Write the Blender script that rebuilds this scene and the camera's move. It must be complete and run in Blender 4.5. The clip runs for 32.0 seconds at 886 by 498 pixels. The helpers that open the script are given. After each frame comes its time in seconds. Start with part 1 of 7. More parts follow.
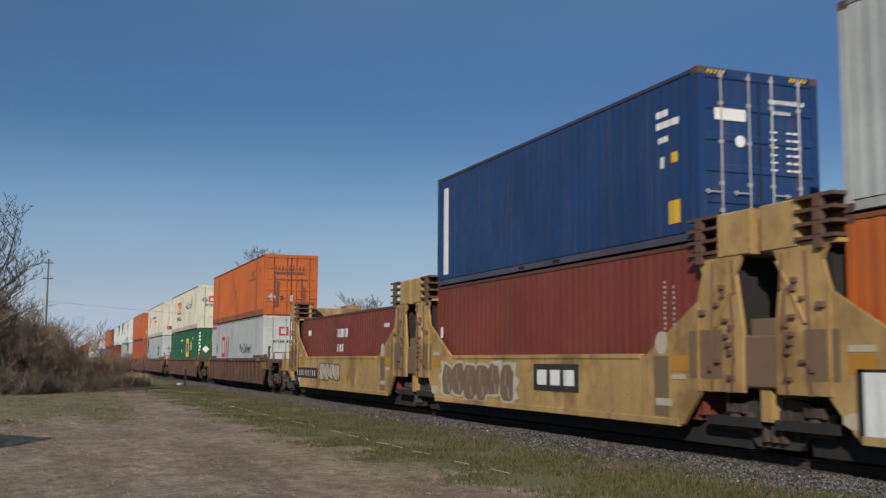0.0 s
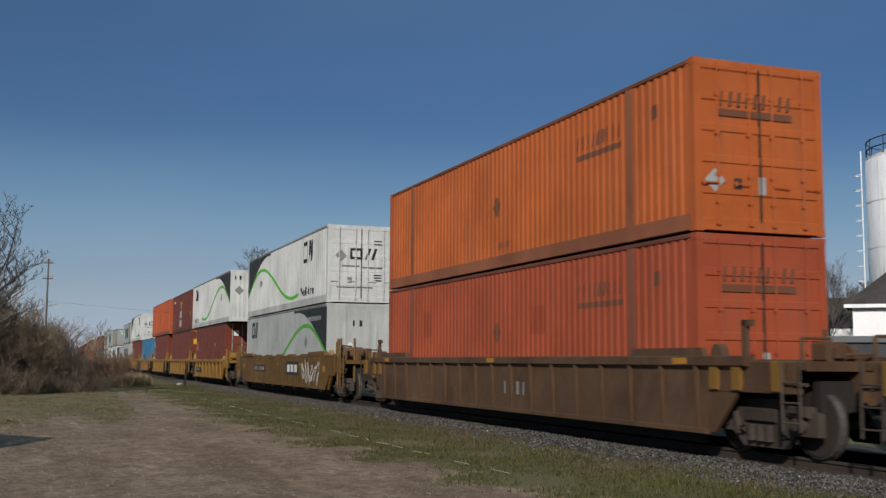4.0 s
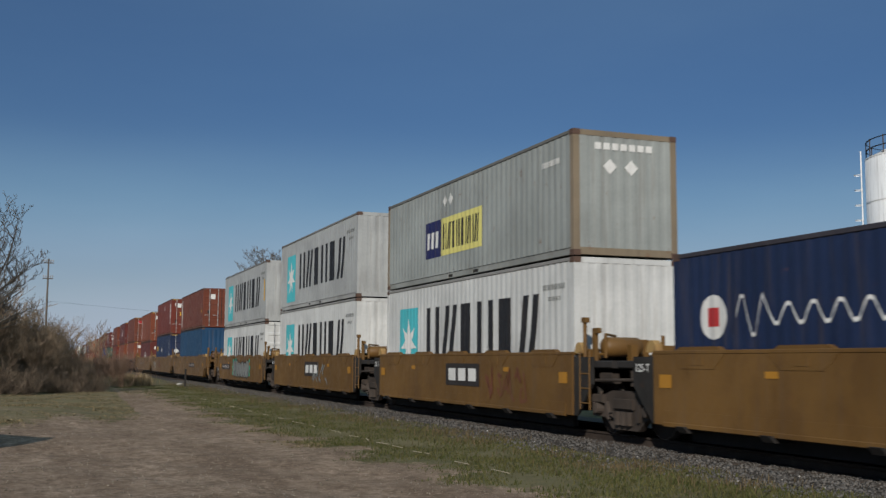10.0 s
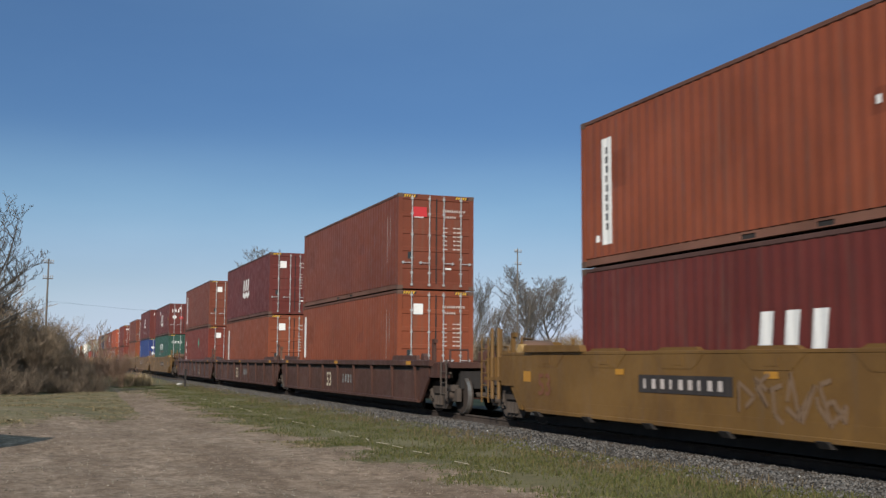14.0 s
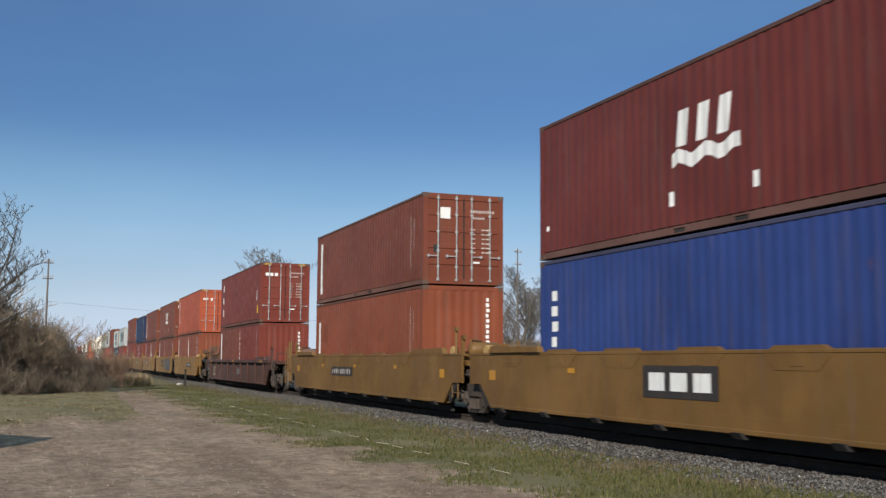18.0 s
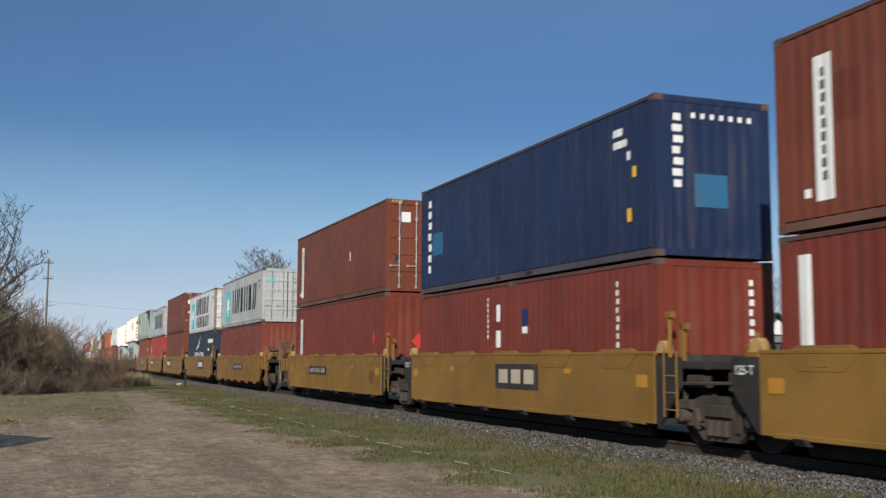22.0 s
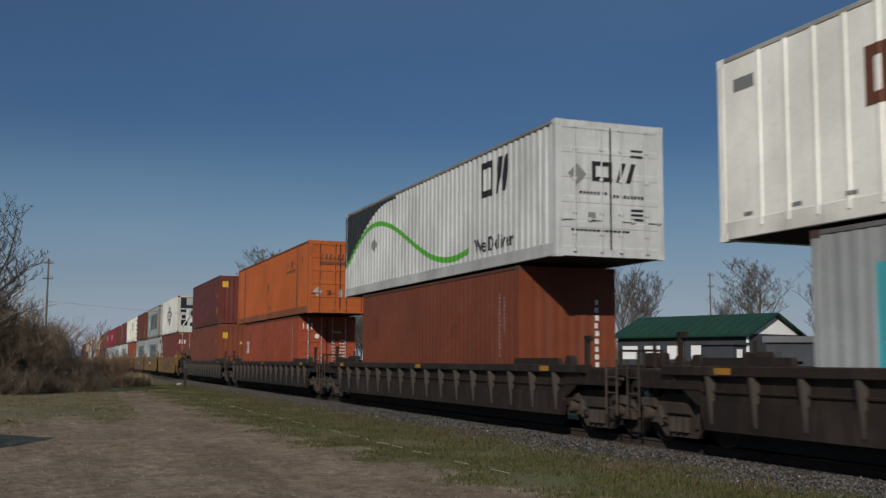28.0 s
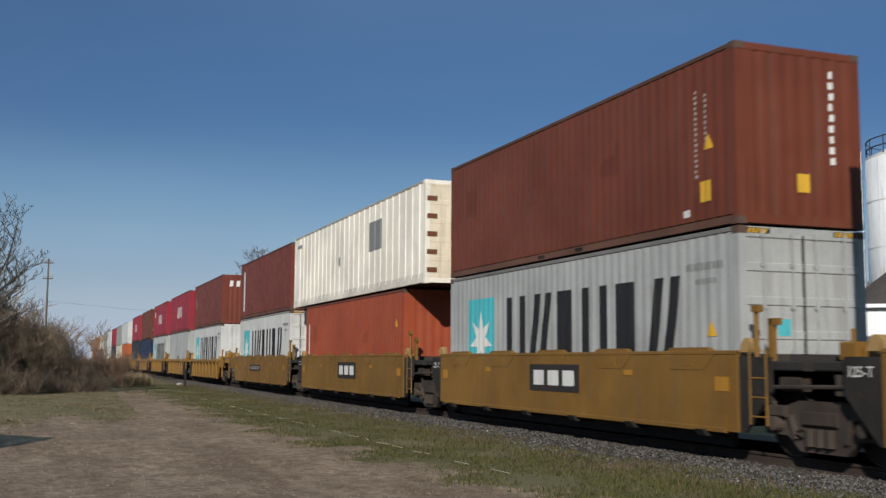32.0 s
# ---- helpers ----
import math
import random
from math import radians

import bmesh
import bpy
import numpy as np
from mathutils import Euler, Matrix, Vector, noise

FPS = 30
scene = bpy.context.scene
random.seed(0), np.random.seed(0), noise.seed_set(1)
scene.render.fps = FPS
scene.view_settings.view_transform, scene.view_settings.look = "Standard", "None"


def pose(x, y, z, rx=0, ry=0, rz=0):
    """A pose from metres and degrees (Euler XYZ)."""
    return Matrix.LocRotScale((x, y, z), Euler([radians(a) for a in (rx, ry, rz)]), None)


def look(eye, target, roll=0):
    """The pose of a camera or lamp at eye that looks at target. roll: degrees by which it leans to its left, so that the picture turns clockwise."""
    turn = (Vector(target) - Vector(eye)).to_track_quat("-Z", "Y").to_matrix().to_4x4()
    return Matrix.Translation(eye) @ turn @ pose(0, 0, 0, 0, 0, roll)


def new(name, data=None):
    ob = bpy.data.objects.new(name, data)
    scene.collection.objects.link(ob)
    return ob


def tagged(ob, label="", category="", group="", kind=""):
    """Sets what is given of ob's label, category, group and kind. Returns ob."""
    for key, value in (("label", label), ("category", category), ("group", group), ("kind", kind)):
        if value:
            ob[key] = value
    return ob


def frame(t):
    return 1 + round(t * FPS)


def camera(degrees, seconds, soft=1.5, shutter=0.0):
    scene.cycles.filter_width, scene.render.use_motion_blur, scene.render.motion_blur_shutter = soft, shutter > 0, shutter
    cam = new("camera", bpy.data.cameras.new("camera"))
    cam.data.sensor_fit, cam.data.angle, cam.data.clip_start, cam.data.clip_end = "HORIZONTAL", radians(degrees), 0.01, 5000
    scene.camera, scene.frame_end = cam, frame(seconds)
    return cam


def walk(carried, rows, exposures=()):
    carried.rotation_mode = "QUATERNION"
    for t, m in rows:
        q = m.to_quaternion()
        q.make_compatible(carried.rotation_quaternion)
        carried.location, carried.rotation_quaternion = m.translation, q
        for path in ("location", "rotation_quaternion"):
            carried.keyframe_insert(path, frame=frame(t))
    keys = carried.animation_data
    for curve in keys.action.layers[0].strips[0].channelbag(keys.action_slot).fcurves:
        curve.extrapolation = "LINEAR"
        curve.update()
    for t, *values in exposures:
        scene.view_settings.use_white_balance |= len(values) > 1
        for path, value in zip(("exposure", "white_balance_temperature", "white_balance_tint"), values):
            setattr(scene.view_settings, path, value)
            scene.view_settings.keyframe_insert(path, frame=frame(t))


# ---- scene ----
# ---------------------------------------------------------------- camera
SECONDS = 32.0
EYE = 1.65
cam = camera(45.11, SECONDS, soft=1.4, shutter=0.1)
STAND = pose(0, 0, EYE, 96.008, -0.331, -20.854)
walk(cam, [(0, STAND), (SECONDS, STAND)], exposures=[(t_, e_, 5960, 12) for t_, e_ in (
    (0, 0.13), (1, -0.05), (2, -0.05), (5, -0.15), (6, 0.08), (7, 0.15), (8, -0.2), (9, -0.02), (10, -0.1), (11, -0.02), (12, 0.05), (13, 0.38), (14, 0.43), (17, 0.32), (18, 0.56), (19, 0.22), (20, 0.22),
    (21, 0.42), (22, 0.45), (23, 0.36), (24, 0.02), (27, -0.42), (28, -0.45), (29, 0.15), (30, 0.2), (31, -0.28), (SECONDS, 0.1))])

# ---------------------------------------------------------------- light
TO_SUN = Vector((-0.67, -1.0, 0.57)).normalized()
world = bpy.data.worlds.new("sky")
scene.world = world
world.use_nodes = True
wn = world.node_tree.nodes
wn.clear()
sky = wn.new("ShaderNodeTexSky")
sky.sky_type = "NISHITA"
sky.sun_disc = False
sky.sun_elevation = math.asin(TO_SUN.z)
sky.sun_rotation = math.atan2(TO_SUN.x, TO_SUN.y)
sky.altitude, sky.air_density, sky.dust_density, sky.ozone_density = 200, 1.0, 0.05, 3.0
bg = wn.new("ShaderNodeBackground")
bg.inputs["Strength"].default_value = 0.0425
wo = wn.new("ShaderNodeOutputWorld")
# pale haze low over the horizon, and thin cloud in it
dirn = wn.new("ShaderNodeTexCoord")
sep = wn.new("ShaderNodeSeparateXYZ")
world.node_tree.links.new(dirn.outputs["Generated"], sep.inputs[0])
low = wn.new("ShaderNodeValToRGB")
for el_, (p_, c_) in zip([low.color_ramp.elements[0], low.color_ramp.elements[1], low.color_ramp.elements.new(0.09), low.color_ramp.elements.new(0.22)], ((0.0, 0.92), (0.50, 0.0), (0.09, 0.52), (0.22, 0.10))):
    el_.position, el_.color = p_, (c_, c_, c_, 1)
low.color_ramp.interpolation = "EASE"
world.node_tree.links.new(sep.outputs[2], low.inputs[0])
wisp = wn.new("ShaderNodeTexNoise")
wisp.inputs["Scale"].default_value, wisp.inputs["Detail"].default_value = 2.6, 5
stretch = wn.new("ShaderNodeMapping")
stretch.inputs["Scale"].default_value = (1, 1, 3.5)
world.node_tree.links.new(dirn.outputs["Generated"], stretch.inputs[0])
world.node_tree.links.new(stretch.outputs[0], wisp.inputs[0])
amount = wn.new("ShaderNodeMath")
amount.operation, amount.use_clamp = "MULTIPLY", True
lift = wn.new("ShaderNodeMath")
lift.operation = "MULTIPLY_ADD"
lift.inputs[1].default_value, lift.inputs[2].default_value = 1.0, 0.5
world.node_tree.links.new(wisp.outputs[0], lift.inputs[0])
world.node_tree.links.new(low.outputs[0], amount.inputs[0])
world.node_tree.links.new(lift.outputs[0], amount.inputs[1])
haze = wn.new("ShaderNodeMix")
haze.data_type = "RGBA"
tone = wn.new("ShaderNodeMix")
tone.data_type = "RGBA"
tone.inputs[6].default_value, tone.inputs[7].default_value = (9.7, 11.0, 12.9, 1), (7.5, 11.3, 13.1, 1)
climb = wn.new("ShaderNodeMapRange")
climb.interpolation_type = "SMOOTHSTEP"
climb.inputs[1].default_value, climb.inputs[2].default_value = 0.05, 0.16
world.node_tree.links.new(sep.outputs[2], climb.inputs[0])
world.node_tree.links.new(climb.outputs[0], tone.inputs[0])
world.node_tree.links.new(tone.outputs[2], haze.inputs[7])
world.node_tree.links.new(amount.outputs[0], haze.inputs[0])
deep = wn.new("ShaderNodeHueSaturation")
deep.inputs["Saturation"].default_value = 1.25
deep.inputs["Hue"].default_value = 0.511
world.node_tree.links.new(sky.outputs[0], deep.inputs["Color"])
world.node_tree.links.new(deep.outputs[0], haze.inputs[6])
world.node_tree.links.new(haze.outputs[2], bg.inputs[0])
world.node_tree.links.new(bg.outputs[0], wo.inputs[0])
sun = new("sun", bpy.data.lights.new("sun", "SUN"))
sun.data.energy, sun.data.angle, sun.data.color = 4.6, radians(0.6), (1.0, 0.89, 0.73)
sun.matrix_world = look(TO_SUN * 200, (0, 0, 0))

# ---------------------------------------------------------------- materials
def nodes_of(name):
    m = bpy.data.materials.new(name)
    m.use_nodes = True
    nt = m.node_tree
    return m, nt, nt.nodes["Principled BSDF"]


def noise_node(nt, scale, detail=4.0, rough=0.6, stretch=None, coord="Object"):
    tc = nt.nodes.new("ShaderNodeTexCoord")
    n = nt.nodes.new("ShaderNodeTexNoise")
    n.inputs["Scale"].default_value, n.inputs["Detail"].default_value = scale, detail
    n.inputs["Roughness"].default_value = rough
    src = tc.outputs[coord]
    if stretch:
        mp = nt.nodes.new("ShaderNodeMapping")
        mp.inputs["Scale"].default_value = stretch
        nt.links.new(src, mp.inputs["Vector"])
        src = mp.outputs[0]
    nt.links.new(src, n.inputs["Vector"])
    return n


def ramp(nt, src, stops):
    r = nt.nodes.new("ShaderNodeValToRGB")
    e = r.color_ramp.elements
    while len(e) < len(stops):
        e.new(0.5)
    for el, (p, c) in zip(e, stops):
        el.position = p
        el.color = (c, c, c, 1) if not isinstance(c, tuple) else (*c, 1)
    nt.links.new(src, r.inputs[0])
    return r


def mix(nt, fac, a, b, how="MIX"):
    n = nt.nodes.new("ShaderNodeMix")
    n.data_type, n.blend_type = "RGBA", how
    for sock, val in ((n.inputs[0], fac), (n.inputs[6], a), (n.inputs[7], b)):
        if isinstance(val, (int, float)):
            sock.default_value = val
        elif isinstance(val, tuple):
            sock.default_value = (*val, 1)
        else:
            nt.links.new(val, sock)
    return n.outputs[2]


def bump(nt, bsdf, src, strength, dist=0.02):
    b = nt.nodes.new("ShaderNodeBump")
    b.inputs["Strength"].default_value, b.inputs["Distance"].default_value = strength, dist
    nt.links.new(src, b.inputs["Height"])
    nt.links.new(b.outputs[0], bsdf.inputs["Normal"])


def paint(name, col, rough=0.5, rust=0.25, fade=0.12, metal=0.0, grime=(0.10, 0.075, 0.055), streaks=0.45, stain=0.0, mended=True):
    """Weathered paint: broad fading, rain streaks down the wall, rust freckles."""
    m, nt, b = nodes_of(name)
    broad = noise_node(nt, 0.55, 3)
    streak = noise_node(nt, 1.0, 4, 0.65, (5.0, 5.0, 0.35))
    fine = noise_node(nt, 14.0, 5, 0.7)
    spot = noise_node(nt, 3.2, 6, 0.72)
    light = tuple(min(1, c * (1 + fade) + fade * 0.02) for c in col)
    dark = tuple(c * (1 - fade * 1.3) for c in col)
    c = mix(nt, ramp(nt, broad.outputs[0], [(0.35, 0.0), (0.65, 1.0)]).outputs[0], dark, light)
    c = mix(nt, ramp(nt, streak.outputs[0], [(0.52, 0.0), (0.78, streaks)]).outputs[0], c, grime)
    if stain:
        blot = noise_node(nt, 0.9, 7, 0.68, (1.0, 1.0, 0.7))
        c = mix(nt, ramp(nt, blot.outputs[0], [(0.47, 0.0), (0.60, stain)]).outputs[0], c, tuple(x * q for x, q in zip(col, (0.42, 0.34, 0.36))))
        c = mix(nt, ramp(nt, blot.outputs[0], [(0.30, stain * 0.5), (0.40, 0.0)]).outputs[0], c, tuple(min(0.6, x * 1.3 + 0.05) for x in col))
    # squares of newer paint over mended spots
    if mended:
        tc = nt.nodes.new("ShaderNodeTexCoord")
        vo = nt.nodes.new("ShaderNodeTexVoronoi")
        vo.distance = "CHEBYCHEV"
        vo.inputs["Scale"].default_value, vo.inputs["Randomness"].default_value = 0.9, 0.8
        nt.links.new(tc.outputs["Object"], vo.inputs["Vector"])
        pick = nt.nodes.new("ShaderNodeSeparateColor")
        nt.links.new(vo.outputs["Color"], pick.inputs[0])
        near = ramp(nt, vo.outputs["Distance"], [(0.30, 1.0), (0.32, 0.0)]).outputs[0]
        chance = ramp(nt, pick.outputs[0], [(0.86, 0.0), (0.88, 1.0)]).outputs[0]
        c = mix(nt, mix(nt, near, (0, 0, 0), chance), c, tuple(x * (0.80 if col[1] < 0.3 else 0.90) for x in col))
    oi = nt.nodes.new("ShaderNodeObjectInfo")
    c = mix(nt, ramp(nt, oi.outputs["Random"], [(0.0, 0.0), (1.0, 0.16)]).outputs[0], c, tuple(x * 0.6 for x in col))
    c = mix(nt, ramp(nt, spot.outputs[0], [(0.66 - 0.06 * rust, 0.0), (0.74, min(1.0, rust * 2.2))]).outputs[0], c, (0.13, 0.05, 0.022))
    c = mix(nt, ramp(nt, fine.outputs[0], [(0.3, 0.12), (0.7, 0.0)]).outputs[0], c, (0.03, 0.03, 0.03))
    nt.links.new(c, b.inputs["Base Color"])
    rr = ramp(nt, spot.outputs[0], [(0.3, rough - 0.08), (0.75, min(1, rough + 0.25))])
    nt.links.new(rr.outputs[0], b.inputs["Roughness"])
    b.inputs["Metallic"].default_value = metal
    b.inputs["Specular IOR Level"].default_value = 0.28
    bump(nt, b, mix(nt, 0.75, fine.outputs[0], spot.outputs[0]), 0.2, 0.012)
    return m


COL = dict(
    brick=(0.150, 0.0316, 0.0136), brown=(0.130, 0.0326, 0.0145), rust=(0.172, 0.0428, 0.0161), red=(0.135, 0.0233, 0.0119), maroon=(0.150, 0.0315, 0.0175),
    wine=(0.095, 0.0167, 0.0119), orange=(0.388, 0.0930, 0.0170), redorange=(0.300, 0.0600, 0.0215), navy=(0.008, 0.018, 0.057),
    blue=(0.010, 0.037, 0.114), ocean=(0.008, 0.047, 0.112), royal=(0.016, 0.035, 0.145), skyblue=(0.043, 0.174, 0.321), green=(0.010, 0.084, 0.033),
    pine=(0.018, 0.062, 0.044), white=(0.531, 0.540, 0.526), bright=(0.90, 0.875, 0.790), vermilion=(0.400, 0.0818, 0.0221), cream=(0.528, 0.493, 0.387), grey=(0.395, 0.408, 0.395),
    sage=(0.268, 0.288, 0.275), silver=(0.350, 0.362, 0.356), scarlet=(0.314, 0.037, 0.026), crimson=(0.268, 0.018, 0.033),
    slate=(0.015, 0.023, 0.037), ivory=(0.780, 0.745, 0.650),
    ochre=(0.129, 0.0675, 0.0152), gold=(0.186, 0.097, 0.016), tan=(0.345, 0.225, 0.082), umber=(0.092, 0.050, 0.025),
    plum=(0.060, 0.026, 0.018), weathered=(0.200, 0.160, 0.108), yellow=(0.255, 0.134, 0.018), soot=(0.023, 0.0150, 0.0108), oxblood=(0.115, 0.0225, 0.0140), stained=(0.690, 0.615, 0.470))
PAINT = {k: paint("paint_" + k, v, mended=k in ("brick", "brown", "rust", "red", "redorange"), streaks=0.10 if k == "bright" else 0.25 if k == "ivory" else 0.45, stain={"tan": 0.75, "umber": 0.5, "ochre": 0.32, "gold": 0.25, "yellow": 0.25, "soot": 0.5, "plum": 0.35}.get(k, 0.0), rust=0.9 if k == "tan" else 0.5 if k in ("umber", "cream", "stained", "sage") else 0.8 if k == "weathered" else 0.22) for k, v in COL.items()}
MARK = {k: paint("mark_" + k, v, mended=False, rough=0.55, rust=0.1, fade=0.05) for k, v in dict(
    white=(0.640, 0.640, 0.615), black=(0.013, 0.013, 0.015), cyan=(0.074, 0.426, 0.476), yellow=(0.590, 0.344, 0.025), red=(0.410, 0.025, 0.029),
    navy=(0.013, 0.016, 0.082), lime=(0.082, 0.344, 0.029), dark=(0.018, 0.023, 0.026), grey=(0.197, 0.205, 0.197), lemon=(0.640, 0.590, 0.180),
    amber=(0.36, 0.170, 0.016), sepia=(0.131, 0.049, 0.025), silver=(0.312, 0.320, 0.320), plate=(0.025, 0.021, 0.020), worn=(0.058, 0.040, 0.022), violet=(0.020, 0.030, 0.085), ink=(0.022, 0.026, 0.050), cloud=(0.84, 0.82, 0.75),
    azure=(0.020, 0.095, 0.190), pinegreen=(0.030, 0.130, 0.110), mint=(0.049, 0.369, 0.246), ash=(0.085, 0.085, 0.088), clay=(0.130, 0.052, 0.026), drab=(0.15, 0.095, 0.055), faded=(0.40, 0.34, 0.25), chalk=(0.42, 0.37, 0.34)).items()}
# bottom rails: each colour mixed with a grey brown, less of it on pale boxes
RAIL_BROWN, TOP_BROWN = (0.100, 0.078, 0.062), (0.045, 0.036, 0.030)
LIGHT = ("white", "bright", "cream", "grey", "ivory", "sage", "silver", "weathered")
RAIL_PAINT = {k: paint("browned_rail_" + k, tuple((0.80 if k in LIGHT else 0.5) * x + (0.20 if k in LIGHT else 0.5) * y for x, y in zip(v, RAIL_BROWN)), 0.75, 0.5, 0.2, streaks=0.3) for k, v in COL.items()}
# top rails: each colour mixed mostly with a dark brown
TOP_PAINT = {k: paint("dark_top_rail_" + k, tuple(0.35 * x + 0.65 * y for x, y in zip(v, TOP_BROWN)), 0.75, 0.5, 0.2, streaks=0.3) for k, v in COL.items()}
# ribs of the soot-dark cars are paler than their sides
PALE_RIB = paint("pale_gusset_paint", (0.075, 0.062, 0.052), 0.85, 0.2, 0.3)
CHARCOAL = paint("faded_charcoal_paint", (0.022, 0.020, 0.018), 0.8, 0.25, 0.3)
STEEL = paint("galvanised_steel", (0.36, 0.37, 0.37), 0.45, 0.12, 0.1, 0.3)
IRON = paint("dusty_cast_iron", (0.055, 0.042, 0.033), 0.85, 0.2, 0.35, 0.0)
# black for grimy parts, and for fills that stand in for shade
GRIME_AND_SHADE = paint("sooty_and_shade_black", (0.017, 0.015, 0.014), 0.8, 0.05, 0.15, streaks=0.12)
TREAD = paint("bright_wheel_tread", (0.16, 0.15, 0.14), 0.35, 0.1, 0.1, 0.6)
WHEEL = paint("brown_dusty_wheel", (0.024, 0.017, 0.013), 0.85, 0.3, 0.3, streaks=0.2)
RUSTY = paint("brown_rusted_steel", (0.13, 0.075, 0.05), 0.75, 0.7, 0.3, 0.2)
RUBBER = paint("black_rubber", (0.02, 0.02, 0.02), 0.8, 0.0)


# ---------------------------------------------------------------- mesh tools
class Shape:
    """Collects vertices and faces of one mesh."""

    def __init__(self):
        self.v, self.f = [], []

    def add(self, vs, fs):
        n = len(self.v)
        self.v += vs
        self.f += [tuple(i + n for i in f) for f in fs]
        return self

    def box(self, x0, x1, y0, y1, z0, z1, c=0.0):
        """A box; c chamfers its four edges along y."""
        if c:
            sec = [(x0 + c, z0), (x1 - c, z0), (x1, z0 + c), (x1, z1 - c), (x1 - c, z1), (x0 + c, z1), (x0, z1 - c), (x0, z0 + c)]
            return self.prism(sec, y0, y1)
        vs = [(x, y, z) for z in (z0, z1) for y in (y0, y1) for x in (x0, x1)]
        return self.add(vs, [(0, 2, 3, 1), (4, 5, 7, 6), (0, 1, 5, 4), (2, 6, 7, 3), (0, 4, 6, 2), (1, 3, 7, 5)])

    def prism(self, sec, y0, y1):
        """A section in (x, z), swept along y."""
        n = len(sec)
        vs = [(x, y, z) for y in (y0, y1) for x, z in sec]
        fs = [(i, (i + 1) % n, n + (i + 1) % n, n + i) for i in range(n)]
        return self.add(vs, fs + [tuple(range(n))[::-1], tuple(range(n, 2 * n))])

    def plate(self, prof, x0, x1):
        """An outline in (y, z), with thickness along x."""
        n = len(prof)
        vs = [(x, y, z) for x in (x0, x1) for y, z in prof]
        fs = [(i, (i + 1) % n, n + (i + 1) % n, n + i) for i in range(n)]
        return self.add(vs, fs + [tuple(range(n))[::-1], tuple(range(n, 2 * n))])

    def tube(self, a, b, r, n=8, r2=None):
        a, b = Vector(a), Vector(b)
        d = (b - a).normalized()
        u = d.orthogonal().normalized()
        w = d.cross(u)
        vs = []
        for p, q in ((a, r), (b, r if r2 is None else r2)):
            for i in range(n):
                t = 2 * math.pi * i / n
                vs.append(tuple(p + (u * math.cos(t) + w * math.sin(t)) * q))
        fs = [(i, (i + 1) % n, n + (i + 1) % n, n + i) for i in range(n)]
        return self.add(vs, fs + [tuple(range(n))[::-1], tuple(range(n, 2 * n))])

    def lathe(self, rings, axis="x", n=20, at=(0, 0, 0), caps=True):
        """Rings of (distance along the axis, radius)."""
        vs, fs = [], []
        for d, r in rings:
            for i in range(n):
                t = 2 * math.pi * i / n
                c, s = r * math.cos(t), r * math.sin(t)
                p = (d, c, s) if axis == "x" else (c, d, s) if axis == "y" else (c, s, d)
                vs.append((p[0] + at[0], p[1] + at[1], p[2] + at[2]))
        for k in range(len(rings) - 1):
            for i in range(n):
                j = (i + 1) % n
                fs.append((k * n + i, k * n + j, (k + 1) * n + j, (k + 1) * n + i))
        if caps:
            fs += [tuple(range(n))[::-1], tuple(range((len(rings) - 1) * n, len(rings) * n))]
        return self.add(vs, fs)

    def mesh(self, name):
        me = bpy.data.meshes.new(name)
        me.from_pydata(self.v, [], self.f)
        me.update()
        return me


CACHE = {}


def cached(key, make):
    """The mesh under this key, made once; all alike parts share it."""
    if key not in CACHE:
        sh = make()
        me = sh.mesh(key[0])
        bm = bmesh.new()
        bm.from_mesh(me)
        bmesh.ops.recalc_face_normals(bm, faces=bm.faces)
        bm.to_mesh(me)
        bm.free()
        me.materials.append(None)
        CACHE[key] = me
    return CACHE[key]


def part(name, me, material, parent, label="", at=None):
    ob = new(name, me)
    if parent is not None:
        ob.parent = parent
    if at is not None:
        ob.matrix_basis = at
    if len(me.materials) == 0:
        me.materials.append(None)
    ob.material_slots[0].link = "OBJECT"
    ob.material_slots[0].material = material
    if label:
        ob["label"] = label
    return ob


def smooth(me):
    me.shade_smooth()
    return me


def thing(name, label, category, group="", m=None):
    ob = new(name)
    ob.empty_display_size = 0.3
    if m is not None:
        ob.matrix_basis = m
    return tagged(ob, label, category, group)


# ---------------------------------------------------------------- the line
NEAR = 10.03            # near wall of the containers
MID = NEAR + 1.219      # centre of the track
BEND = 8.56e-5
RAIL = 0.295            # top of rail


def shift(y):
    """How far the line has swung sideways at this distance."""
    y = np.asarray(y, float)
    q = np.clip(y - 20, 0, 100)
    return BEND * q * q + 2 * BEND * 100 * np.clip(y - 120, 0, None)


def on_line(s, z=0.0):
    x = MID + float(shift(s))
    lean = (float(shift(s + 0.5)) - float(shift(s - 0.5)))
    return pose(x, s, z, 0, 0, -math.degrees(math.atan(lean)))


# metres the train has gone at each full second
GONE = [0, 26.3, 52.49, 78.46, 104.42, 130.37, 156.52, 182.45, 208.57, 234.52, 260.38, 286.37, 312.24, 338.17, 364.14, 389.95, 415.76,
        441.61, 467.48, 493.04, 519.05, 544.92, 570.84, 596.77, 622.73, 648.57, 674.41, 700.23, 726.32, 752.29, 778.15, 804.06, 829.95]
MOVING = []             # (thing, its place along the train, its height)


# ---------------------------------------------------------------- ground
def ground_height(x):
    return np.interp(x, [-3000, 5.4, 6.6, 8.0, 9.0, 9.9, 12.6, 13.6, 15.5, 3000], [0, 0, 0.01, 0.03, 0.06, 0.115, 0.115, 0.05, 0.0, 0])


